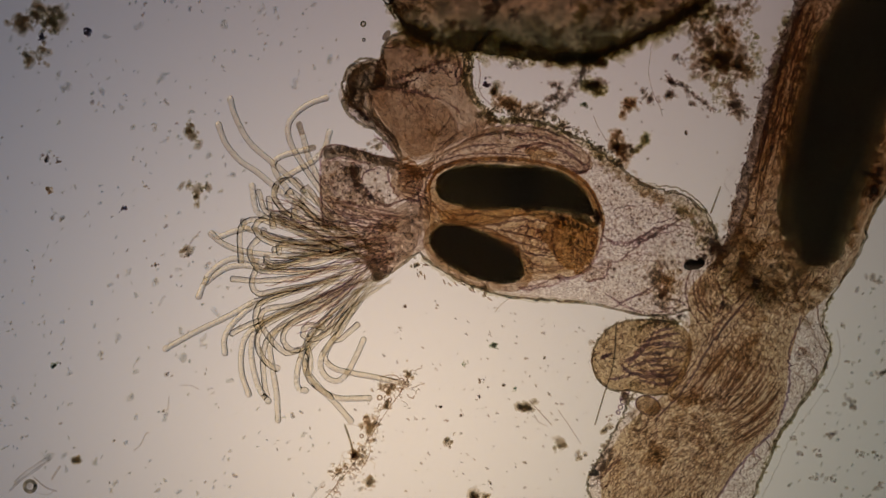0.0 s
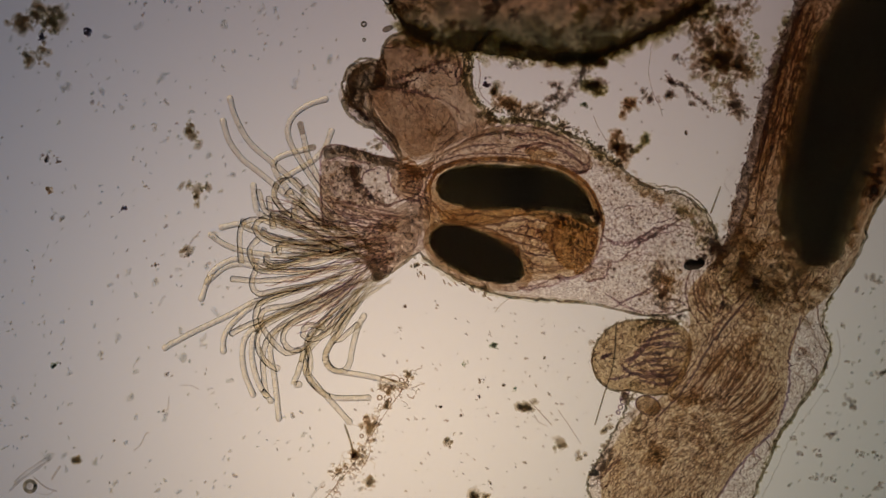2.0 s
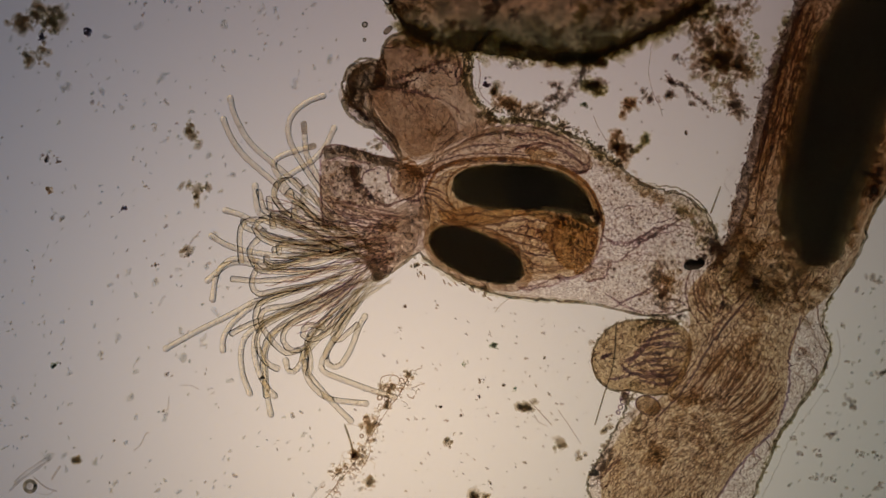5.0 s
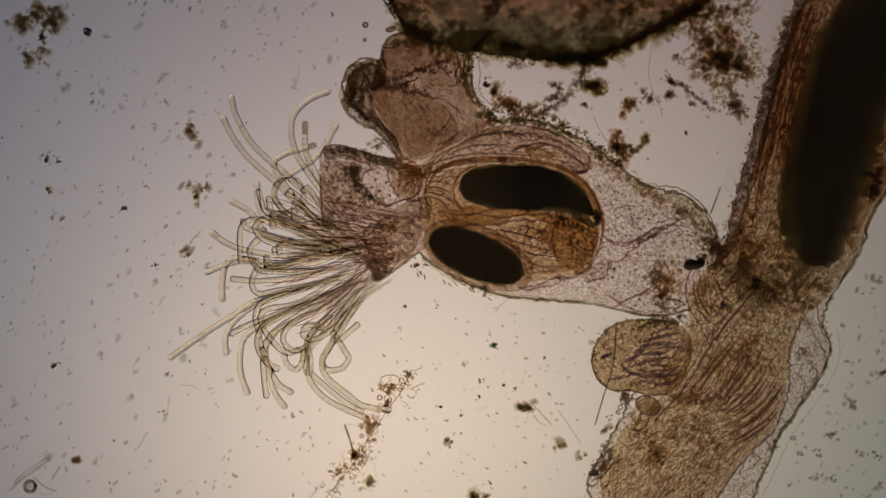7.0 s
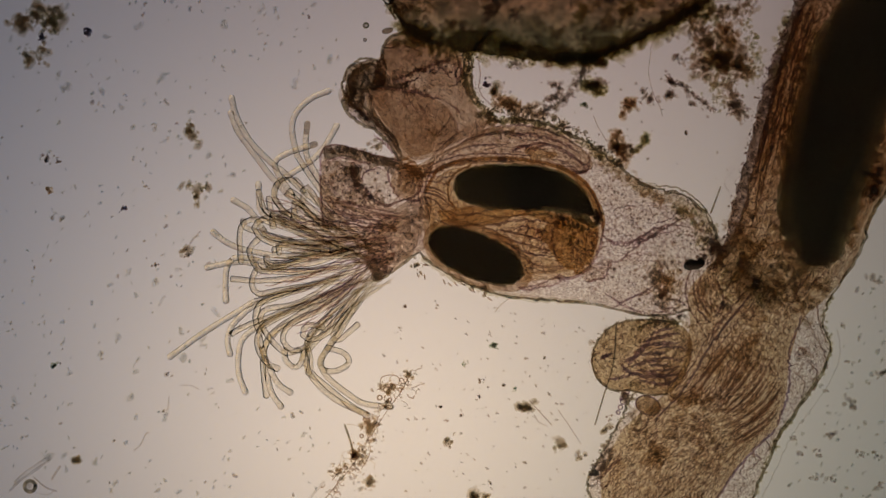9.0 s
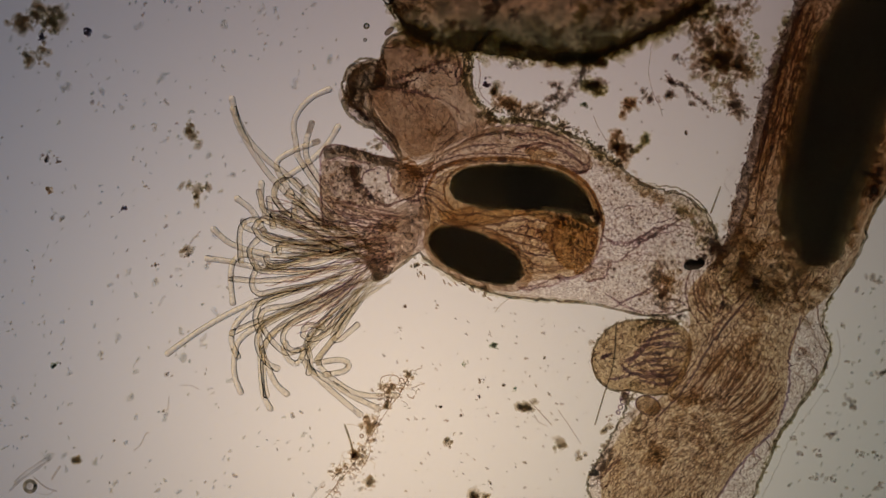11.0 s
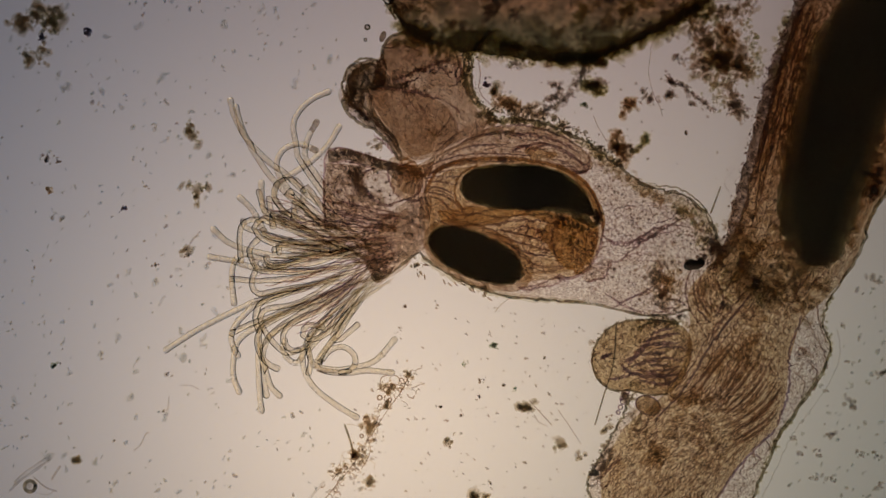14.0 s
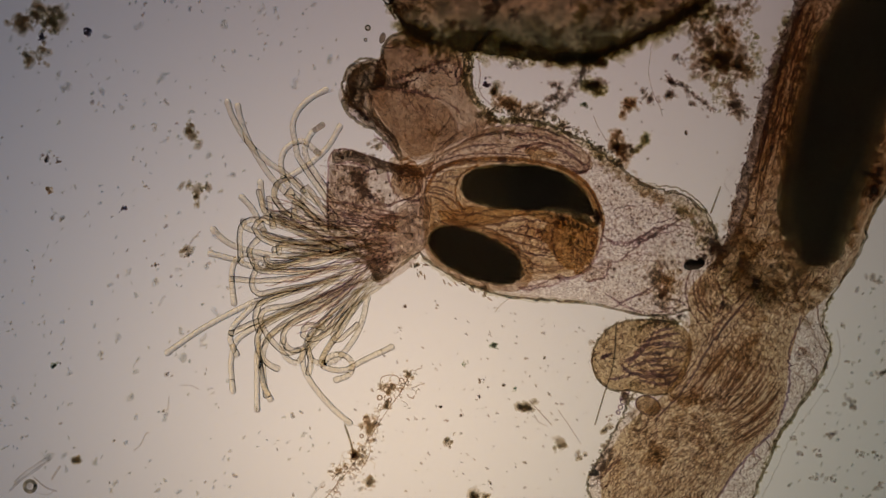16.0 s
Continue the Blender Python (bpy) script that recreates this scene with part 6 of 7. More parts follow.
    moving([(655, 450), (600, 410)],
           (0, [(540, 375), (485, 330), (455, 305), (425, 285), (400, 255), (387, 222)]), (1, [(540, 375), (485, 328), (455, 303), (428, 282), (405, 250), (395, 216)]), (7.5, [(540, 375), (487, 322), (458, 297), (433, 272), (411, 241), (396, 211)]),
           (9, [(540, 375), (488, 322), (463, 291), (441, 261), (420, 231), (409, 201)]), (12, [(540, 375), (485, 320), (456, 282), (436, 248), (421, 215), (414, 192)]), (16, [(540, 375), (485, 320), (458, 282), (440, 250), (427, 215), (421, 189)]), z=0.08)
    moving([(640, 415), (580, 405), (510, 380)],
           (0, [(485, 350), (490, 325), (520, 305), (555, 285), (575, 262), (582, 238)]), (4, [(485, 350), (490, 325), (520, 305), (555, 283), (577, 258), (590, 229)]), (7.5, [(485, 350), (490, 325), (520, 305), (555, 282), (577, 255), (594, 223)]), (12, [(485, 350), (490, 325), (520, 305), (555, 280), (580, 255), (598, 226)]), (16, [(485, 350), (490, 325), (520, 308), (555, 285), (582, 258), (601, 225)]), z=0.085)
    moving([(640, 400), (595, 355)],
           (0, [(560, 310), (545, 275), (540, 255), (533, 232)]), (7.5, [(560, 310), (543, 275), (540, 250), (540, 225)]), (12, [(560, 310), (543, 280), (543, 250), (553, 219)]), (14, [(560, 310), (540, 278), (545, 245), (560, 217)]), (15.2, [(560, 310), (541, 275), (553, 240), (575, 220)]), (16, [(560, 310), (540, 272), (550, 238), (577, 217)]), z=0.11, dark=2)
    moving([(640, 425), (580, 400)],
           (0, [(520, 350), (485, 300), (496, 278), (553, 262)]), (7.5, [(520, 350), (486, 298), (498, 276), (554, 258)]), (12, [(520, 350), (490, 295), (510, 272), (562, 250)]), (14, [(520, 350), (490, 300), (500, 267), (530, 255), (558, 266)]), (16, [(520, 350), (498, 300), (505, 265), (535, 250), (564, 272)]), z=0.095, dark=1)


# ---- loose matter on the slide ----
def speck(u, v, r, mat, label, name="debris_speck", seed=0, bits=5, stretch=1.0, turn=0, soft=True):
    """One small clot: a few grains grown together."""
    rng = random.Random(seed * 977 + int(u) * 31 + int(v))
    t = []
    c, s = math.cos(radians(turn)), math.sin(radians(turn))
    for _ in range(bits * 2):
        x, y = rng.gauss(0, r * 0.32) * stretch, rng.gauss(0, r * 0.32)
        t.append(grain_lump(rng, at(u + x * c - y * s, v + x * s + y * c, r * 0.0006), r * rng.uniform(0.26, 0.52) / 1000, 0.7, soft))
    ob = put(name, mesh_of(name, *join(*t), mat))
    return tagged(ob, label, "debris", "specks of dirt on the slide")


def clump(u, v, w, h, count, mat, label, seed, size=(2, 6), turn=0, category="debris", strands=0, z=0.02):
    """A loose soft heap: nests of fine grains in a thin haze, with a few hairs."""
    rng = random.Random(seed)
    c, s = math.cos(radians(turn)), math.sin(radians(turn))

    def spot(x, y):
        return u + x * c - y * s, v + x * s + y * c
    long = w > 3 * h or h > 3 * w
    nests = []
    for _ in range(4 + count // 9):
        nests.append((rng.uniform(-w, w) if long else rng.gauss(0, w * 0.55), rng.uniform(-h, h) if long else rng.gauss(0, h * 0.55), rng.choice((1, 1, 2, 3))))
    fine, haze, grown = [], [], []
    wide = max(2.4, 0.45 * min(w, h))
    for _ in range(int(count * (0.7 if count < 85 else 1.8))):
        a, b, k = rng.choice(nests)
        x, y = a + rng.gauss(0, wide / math.sqrt(k)), b + rng.gauss(0, wide / math.sqrt(k))
        r = rng.uniform(size[0] * 0.5, size[1] * 0.62) * rng.choice((0.7, 1, 1, 1.3))
        grown.append((x, y))
        fine.append(grain_lump(rng, at(*spot(x, y), r * 0.0008 + rng.uniform(0, z)), r / 1000, 0.6, count < 120))
    # Large faint grains, added as a soft halo to look out of focus.
    for a, b, k in nests:
        for _ in range(k):
            r = rng.uniform(0.7, 1.9) * size[1]
            haze.append(grain_lump(rng, at(*spot(a + rng.gauss(0, wide * 0.8), b + rng.gauss(0, wide * 0.8)), r * 0.0008), r / 1000, 0.5, True))
    for _ in range(strands // 2):
        x, y = rng.choice(grown)
        a = rng.uniform(0, 6.3)
        p = [spot(x, y)]
        for _ in range(4):
            a += rng.gauss(0, 0.8)
            p.append((p[-1][0] + 7 * math.cos(a), p[-1][1] + 7 * math.sin(a)))
        fine.append(strand(p, 0.8, 0.01, 12, 5))
    heap = thing("debris_clump", label, category, "clumps of dirt on the slide")
    part("grain_layer", join(*fine), mat, heap, "", "stuff")
    part("haze", join(*haze), SMOKE, heap, "large faint grains added to blur the heap's edge", "stuff")
    return heap


def hair(points, r, mat, label, name="hair_fibre"):
    ob = put(name, mesh_of(name, *strand(points, r, 0.006, 24, 6), mat))
    return tagged(ob, label, "fibre", "fibres on the slide")


def debris():
    clump(38, 40, 16, 16, 60, DIRT, "brown clot of dirt with soft edges", 1, (3, 8))
    clump(66, 30, 9, 22, 40, DIRT, "brown strip of dirt beside a clot", 2, (3, 7))
    clump(100, 38, 24, 20, 80, MOSS, "greenish brown clot of dirt", 3, (3, 8))
    clump(76, 80, 10, 28, 40, DIRT, "brown thin trail of dirt", 4, (2, 5))
    clump(58, 102, 12, 10, 30, MOSS, "dark green-brown clot of dirt", 5, (3, 7))
    speck(72, 66, 10, INK, "dark violet speck of dirt")
    speck(154, 56, 10, INK, "dark violet round speck of dirt", bits=8)
    speck(218, 370, 7, INK, "dark violet oval speck of dirt", bits=6, stretch=1.4, turn=-60)
    speck(82, 282, 9, GREY, "dark three-lobed speck of dirt")
    speck(103, 287, 6, GREY, "grey slanting speck on the slide", stretch=1.8, turn=60)
    speck(86, 336, 10, DIRT, "brown round speck of dirt", bits=8)
    speck(96, 646, 9, TEAL, "dark grey-green speck of dirt", bits=7)
    speck(275, 470, 6, GREY, "dark grey flat speck", stretch=1.5)
    clump(341, 241, 12, 20, 52, MOSS, "olive clot of dirt with hairs", 6, (2, 5), -25)
    clump(345, 331, 19, 11, 52, MOSS, "olive-grey flaky clot of dirt", 7, (2, 5), -10)
    clump(348, 348, 5, 8, 24, MOSS, "olive small clot of dirt", 8, (2, 4))
    clump(330, 444, 7, 8, 26, GREY, "grey clot at the foot of a fibre", 9, (2, 5))
    hair([(332, 440), (340, 426), (354, 410)], 1.6, GREY, "thin grey straight fibre")
    hair([(610, 752), (618, 775), (626, 802)], 1.9, CUTICLE_EDGE_DIM, "short dark blue straight fibre", "dark_fibre")
    hair([(1091, 570), (1086, 640), (1070, 695), (1053, 752)], 1.25, CUTICLE_EDGE_DIM, "long thin dark bent hair")
    hair([(936, 708), (952, 726), (976, 752)], 1.2, GREY, "thin pale straight fibre")
    hair([(946, 735), (953, 747), (968, 754)], 1.0, GREY, "thin pale bent fibre")
    hair([(988, 726), (1008, 755), (1028, 786)], 1.0, GREY, "thin pale straight fibre")
    hair([(876, 552), (888, 538), (902, 528)], 1.0, GREY, "thin pale curved fibre")
    hair([(1258, 377), (1266, 356), (1275, 332)], 1.6, CUTICLE_EDGE_DIM, "short stiff clear spine")
    hair([(238, 797), (250, 785), (258, 768), (264, 766)], 1.5, GREY_HAZE, "faint out-of-focus bent fibre")
    hair([(290, 738), (297, 722), (299, 702)], 1.6, GREY_HAZE, "faint out-of-focus fibre on the slide")
    hair([(282, 540), (288, 528), (292, 524)], 2.4, FAINT, "faint short fibre on the slide")
    hair([(320, 683), (336, 682), (350, 688)], 1.6, GREY_HAZE, "brown tapering sliver on the slide")
    hair([(28, 856), (50, 836), (86, 812)], 3.6, FAINT, "pale greenish rod on the slide", "pale_rod")
    hair([(18, 868), (34, 852), (58, 836), (90, 812)], 2.3, INK_HAZE, "dark straight fibre along a rod", "dark_fibre")
    hair([(44, 868), (64, 872), (84, 876), (96, 868)], 1.2, GREY_HAZE, "dark ragged fibre under a bubble")
    hair([(26, 852), (46, 834), (82, 810)], 1.2, GREY, "thin grey fibre beside a rod")
    hair([(92, 848), (98, 838), (106, 826)], 2.2, GREY, "short grey fibre on the slide")
    hair([(60, 845), (80, 862), (100, 870)], 1.4, GREY, "thin grey fibre on the slide")
    clump(138, 815, 7, 7, 16, MOSS, "faint olive clot on the slide", 12, (2, 5))
    clump(650, 748, 10, 12, 50, DIRT, "dark brown clot in a web of hairs", 14, (2, 5), strands=8)
    clump(626, 806, 10, 9, 40, DIRT, "brown clot in a web of hairs", 15, (2, 5), strands=6)
    clump(684, 712, 8, 12, 26, DIRT, "dark brown clot in a web of hairs", 16, (2, 4), strands=6)
    clump(690, 686, 16, 6, 16, DIRT, "brown grains on a web of hairs", 17, (2, 4), strands=5)
    clump(640, 780, 14, 26, 34, DIRT, "brown grains on a web of hairs", 18, (1.5, 3.5), strands=8)
    clump(600, 838, 16, 14, 30, DIRT, "brown grains on a web of hairs", 19, (1.5, 3.5), strands=8)
    clump(646, 850, 16, 14, 16, FAINT, "pale brown clot on the slide", 20, (2, 5))
    clump(720, 665, 12, 16, 18, DIRT, "brown grains on a web of hairs", 21, (1.5, 3), strands=5)
    for p in ([(726, 660), (712, 690), (690, 720), (670, 750), (655, 775)], [(655, 770), (640, 800), (615, 835), (590, 865), (576, 882)], [(668, 690), (690, 680), (716, 684)], [(672, 690), (676, 668), (700, 665), (712, 680)],
              [(612, 820), (600, 835), (588, 850)], [(650, 770), (655, 800), (640, 830)]):
        hair(p, 0.8, THREAD, "thin brown branching thread in a web of hairs", "web_thread")
    rng = random.Random(91)
    spine = glide([(727, 647), (721, 682), (692, 723), (672, 745), (657, 792), (628, 816), (599, 851), (575, 880)], 80)
    for _ in range(16):
        q, a = spine[rng.randrange(80)], rng.uniform(0, 6.3)
        p = [(q[0] + rng.gauss(0, 5), q[1] + rng.gauss(0, 5))]
        for _ in range(4):
            a += rng.gauss(0, 0.9)
            p.append((p[-1][0] + rng.uniform(3, 6) * math.cos(a), p[-1][1] + rng.uniform(3, 6) * math.sin(a)))
        hair(p, rng.uniform(0.5, 1.0), THREAD, "thin brown wiggly thread in a web of hairs", "web_thread")
    hair([(573, 853), (560, 868), (548, 882)], 2.4, FAINT, "faint out-of-focus straight fibre")
    web = thing("debris_clump", "loose brown heap of slime in a web of hairs", "debris", "clumps of dirt on the slide")
    for pts, n, wide, m in (([(650, 742), (656, 752), (664, 748)], 44, 5, DIRT_HAZE), ([(620, 808), (632, 800), (628, 818), (640, 826)], 60, 6, DIRT_HAZE), ([(640, 838), (652, 852), (656, 866)], 30, 6, RUST_HAZE), ([(684, 700), (690, 712), (680, 724)], 30, 4, DIRT_HAZE), ([(600, 836), (610, 826), (624, 834)], 40, 7, RUST_HAZE), ([(676, 690), (690, 682), (704, 688), (716, 680), (724, 660)], 60, 5, RUST_HAZE), ([(668, 720), (664, 760), (648, 790)], 50, 5, RUST_HAZE), ([(664, 758), (646, 800), (626, 850)], 50, 9, FAINT)):
        part("grain_layer", smear(rng, pts, n // 2, wide, (1.0, 3.6), 0.01), m, web, "", "stuff")
    for _ in range(16):
        q, a = spine[rng.randrange(80)], rng.uniform(0, 6.3)
        p = [(q[0] + rng.gauss(0, 9), q[1] + rng.gauss(0, 7))]
        for _ in range(3):
            a += rng.gauss(0, 1.1)
            p.append((p[-1][0] + rng.uniform(2, 7) * math.cos(a), p[-1][1] + rng.uniform(2, 7) * math.sin(a)))
        part("hair", strand(p, rng.uniform(0.5, 0.9), 0.008, 12, 5), THREAD, web)
    for u, v, r in ((684, 690, 5), (696, 685, 4), (708, 690, 3), (648, 742, 5), (672, 704, 4), (690, 708, 3), (640, 772, 3), (612, 828, 3), (668, 752, 3)):
        ring = [(u + r * math.cos(a), v + r * math.sin(a)) for a in np.linspace(0, 6.28, 12)]
        ob = put("round_cell", mesh_of("round_cell", *strand(ring, 1.3, 0.008, 20), THREAD))
        tagged(ob, "tiny dark ring-shaped cell in a web of hairs", "cell", "ring cells on the slide")
    speck(822, 645, 7, TEAL, "dark green-brown speck on the slide")
    speck(875, 612, 10, TEAL, "olive flaky speck on the slide", bits=9)
    speck(890, 681, 5, GREY, "grey speck on the slide")
    speck(911, 688, 6, TEAL, "dark green speck on the slide")
    clump(930, 722, 10, 9, 36, TEAL, "dark green-grey clot beside fibres", 23, (2, 5))
    clump(992, 789, 10, 8, 26, TEAL, "dark green-grey clot on the slide", 24, (2, 6))
    clump(1028, 802, 7, 8, 14, FAINT, "pale olive clot on the slide", 25, (2, 4))
    clump(797, 790, 7, 9, 12, GREY, "grey flaky clot on the slide", 26, (1.5, 4))
    clump(850, 878, 20, 5, 14, DIRT, "brown clot at the rim", 27, (2, 6))
    speck(716, 543, 5, GREY, "grey round speck on the slide")
    speck(778, 720, 5, GREY, "grey speck on the slide", stretch=1.5)
    speck(848, 703, 4, GREY, "grey speck on the slide")
    speck(849, 673, 5, GREY, "grey speck on the slide", stretch=1.4, turn=60)
    speck(816, 736, 5, GREY, "grey speck on the slide")
    speck(972, 697, 5, FAINT, "faint pale speck on the slide")
    speck(964, 633, 4, GREY, "grey speck on the slide")
    speck(868, 855, 6, FAINT, "faint pale speck on the slide")
    # between the mass and the branch
    heap = thing("debris_clump", "dark brown heap of dirt with rusty tufts and hairs", "debris", "clumps of dirt on the slide")
    rng = random.Random(61)
    def lay_grain_layer(pts, n, wide, size, m):
        part("grain_layer", smear(rng, pts, n, wide * 1.1, size, 0.03), m, heap, "", "stuff")
    lay_grain_layer([(1250, 110), (1276, 104), (1296, 114)], 170, 15, (2, 8), DIRT_HAZE)
    lay_grain_layer([(1258, 96), (1282, 120)], 44, 13, (3, 8), MOSS_HAZE)
    lay_grain_layer([(1224, 30), (1234, 56), (1250, 74), (1262, 92)], 130, 9, (2, 7), DIRT_HAZE)
    lay_grain_layer([(1284, 46), (1288, 66), (1300, 84)], 110, 9, (2, 7), RUST_HAZE)
    lay_grain_layer([(1300, 104), (1314, 116), (1326, 128)], 100, 8, (2, 6), DIRT_HAZE)
    lay_grain_layer([(1250, 20), (1290, 20), (1330, 12)], 90, 7, (2, 6), DIRT_HAZE)
    lay_grain_layer([(1240, 10), (1256, 22), (1252, 40)], 60, 7, (2, 6), MOSS_HAZE)
    lay_grain_layer([(1320, 40), (1332, 70), (1338, 110), (1330, 140)], 60, 6, (1.5, 4.5), MOSS_HAZE)
    lay_grain_layer([(1226, 84), (1238, 116), (1252, 134), (1278, 140)], 90, 8, (1.5, 5), DIRT_HAZE)
    lay_grain_layer([(1290, 136), (1296, 160), (1300, 190), (1312, 206)], 110, 7, (1.5, 4.5), DIRT_HAZE)
    lay_grain_layer([(1268, 140), (1264, 150), (1280, 190)], 40, 7, (1.5, 4), MOSS_HAZE)
    for _ in range(12):
        u, v, a = rng.gauss(1284, 26), rng.gauss(95, 36), rng.uniform(0, 6.3)
        p = [(u, v)]
        for _ in range(4):
            a += rng.gauss(0, 0.9)
            p.append((p[-1][0] + rng.uniform(3, 9) * math.cos(a), p[-1][1] + rng.uniform(3, 9) * math.sin(a)))
        part("hair", strand(p, rng.uniform(0.5, 1.0), 0.05, 16, 5), THREAD, heap)
    string = thing("debris_clump", "dark grey string of grains on the slide", "debris", "clumps of dirt on the slide")
    line = [(1176, 132), (1192, 146), (1212, 154), (1232, 172), (1252, 186), (1264, 198)]
    part("grain_layer", smear(rng, line, 60, 3.5, (1.2, 3.6), 0.01), GREY_HAZE, string, "", "stuff")
    part("grain_layer", smear(rng, line, 22, 3.5, (1.0, 2.4), 0.01), INK_HAZE, string, "", "stuff")
    part("hair", strand(line, 1.0, 0.01, 40, 5, rng, 1.0), THREAD, string)
    for pts in ([(1186, 141), (1190, 147)], [(1204, 150), (1214, 158)], [(1244, 180), (1256, 190)], [(1222, 186), (1226, 184)]):
        part("grain_layer", smear(rng, pts, 9, 2.8, (1.5, 4), 0.01), GREY_HAZE, string, "", "stuff")
    def lay_grain_layer_a(pts, n, wide, m, label):
        c = thing("debris_clump", label, "debris", "clumps of dirt on the slide")
        part("grain_layer", smear(rng, pts, n, wide, (1.5, 5.5), 0.01), m, c, "", "stuff")
    lay_grain_layer_a([(1140, 166), (1152, 176), (1164, 178)], 26, 5, GREY_HAZE, "grey string of grains beside a hair")
    lay_grain_layer_a([(1182, 172), (1190, 166)], 20, 4, GREY_HAZE, "grey small loose clot")
    lay_grain_layer_a([(1290, 184), (1310, 200), (1322, 206)], 60, 6, GREY_HAZE, "grey-brown grains beside the branch")
    lay_grain_layer_a([(880, 172), (904, 190), (932, 206), (960, 196)], 150, 8, DIRT_HAZE, "brown cloudy trail above the animal")
    lay_grain_layer_a([(876, 180), (900, 182), (920, 190)], 70, 7, RUST_HAZE, "rusty cloudy clot above the animal")
    lay_grain_layer_a([(960, 196), (990, 180), (1012, 160), (1030, 130), (1040, 112)], 110, 5, FAINT, "faint cloudy trail on the slide")
    lay_grain_layer_a([(976, 150), (990, 152), (986, 170), (966, 178)], 40, 3, GREY_HAZE, "faint curled wisp on the slide")
    lay_grain_layer_a([(900, 116), (912, 112), (924, 120)], 14, 3, FAINT, "faint cloudy wisp on the slide")
    lay_grain_layer_a([(1034, 146), (1050, 156), (1066, 162)], 110, 6, MOSS_HAZE, "dark green-grey soft clot")
    lay_grain_layer_a([(1040, 148), (1052, 156), (1062, 160)], 16, 5, GREY_HAZE, "dark heart of a soft clot")
    lay_grain_layer_a([(1050, 146), (1068, 150)], 26, 5, GREY_HAZE, "grey flaky edge of a soft clot")
    lay_grain_layer_a([(1104, 190), (1112, 184), (1122, 182)], 70, 6, RUST_HAZE, "light brown soft clot")
    lay_grain_layer_a([(1104, 200), (1100, 208)], 16, 3, RUST_HAZE, "light brown soft wisp")
    lay_grain_layer_a([(1092, 236), (1090, 256), (1100, 276), (1096, 290)], 120, 6, RUST_HAZE, "brown clot on the animal's back")
    lay_grain_layer_a([(1084, 258), (1110, 266), (1106, 282)], 60, 6, DIRT_HAZE, "dark brown clot on the animal's back")
    lay_grain_layer_a([(1140, 244), (1144, 252)], 30, 4, MOSS_HAZE, "dark green soft speck")
    lay_grain_layer_a([(1136, 258), (1128, 266), (1118, 268)], 20, 2, MOSS_HAZE, "thin dark green tail of a speck")
    lay_grain_layer_a([(1270, 60), (1176, 66), (1190, 60)], 12, 5, FAINT, "faint grey flakes on the slide")
    lay_grain_layer_a([(1196, 100), (1206, 106)], 14, 4, FAINT, "faint grey flakes on the slide")
    hair([(1214, 124), (1232, 122), (1252, 116)], 1.5, GREY, "short dark blue-green fibre", "dark_fibre")
    for p in ([(1322, 92), (1330, 78), (1338, 62)], [(1325, 132), (1336, 118), (1340, 100)], [(1328, 130), (1330, 140), (1334, 148)], [(1300, 120), (1318, 128), (1332, 122)], [(1290, 150), (1296, 170), (1300, 190)]):
        hair(p, 2.2, MOSS, "short pale yellow-brown flat thread", "pale_thread")
    speck(1034, 186, 9, TEAL, "dark green-grey speck on the slide", bits=8)
    speck(860, 151, 9, INK, "dark soft speck on the slide", bits=8)
    clump(872, 164, 7, 8, 16, DIRT, "brown soft clot on the slide", 52, (2, 6))
    clump(866, 208, 12, 8, 60, MOSS, "dark olive clot at the root of a bud", 59, (2, 6), 10)
    clump(1050, 112, 20, 6, 26, DIRT, "brown fuzz under the dark mass", 56, (2, 6))
    hair([(1108, 262), (1122, 264), (1136, 258)], 2.4, GREY, "short dark flake on the slide")
    hair([(1085, 268), (1098, 266), (1116, 259)], 2.0, INK, "short dark splinter on the slide", "dark_fibre")
    speck(1214, 235, 6, GREY, "grey small speck on the slide")
    speck(1060, 238, 3, GREY, "grey small speck on the slide")
    hair([(1152, 92), (1148, 130), (1156, 165), (1168, 190), (1172, 205)], 0.9, GREY, "thin grey wavy hair")
    hair([(1175, 50), (1158, 70), (1150, 90)], 0.9, GREY, "thin grey hair on the slide")
    hair([(1050, 205), (1060, 228), (1074, 250)], 0.9, GREY, "thin grey hair on the slide")
    hair([(1230, 0), (1265, 4), (1310, 0)], 1.2, GREY, "thin greenish hair on the slide")
    hair([(1290, 340), (1282, 322), (1300, 298)], 0.7, FAINT, "very thin pale hair")
    # by the outer side of the branch
    for u, v, r, tn in ((1548, 492, 12, 10), (1505, 714, 12, 30), (1562, 660, 10, 0), (1468, 766, 9, 20), (1450, 803, 8, 40), (1525, 804, 8, 0), (1552, 806, 8, 30), (1415, 803, 6, 20), (1500, 640, 5, 0), (1440, 848, 6, 0), (1475, 850, 6, 40), (1555, 862, 8, 0), (1492, 575, 6, 60), (1405, 775, 6, 0)):
        speck(u, v, r * 1.25, FAINT, "grey-brown soft flat speck", bits=5, stretch=1.6, turn=tn)
    # under the upper bud
    clump(668, 255, 16, 10, 34, GREY, "greyish grains in a notch between lobes", 60, (1, 3), 35)
    clump(745, 470, 10, 12, 12, DIRT, "reddish brown tiny rods below the neck", 61, (1, 3))
    rng = random.Random(17)
    for u, v in [(738, 468), (744, 476), (750, 470), (756, 464), (741, 484), (748, 488)] + [(780 + 11 * k, 494 + 3.4 * k) for k in range(9)]:
        u, v, a = u + rng.gauss(0, 3), v + rng.gauss(0, 3), rng.uniform(0.2, 1.4)
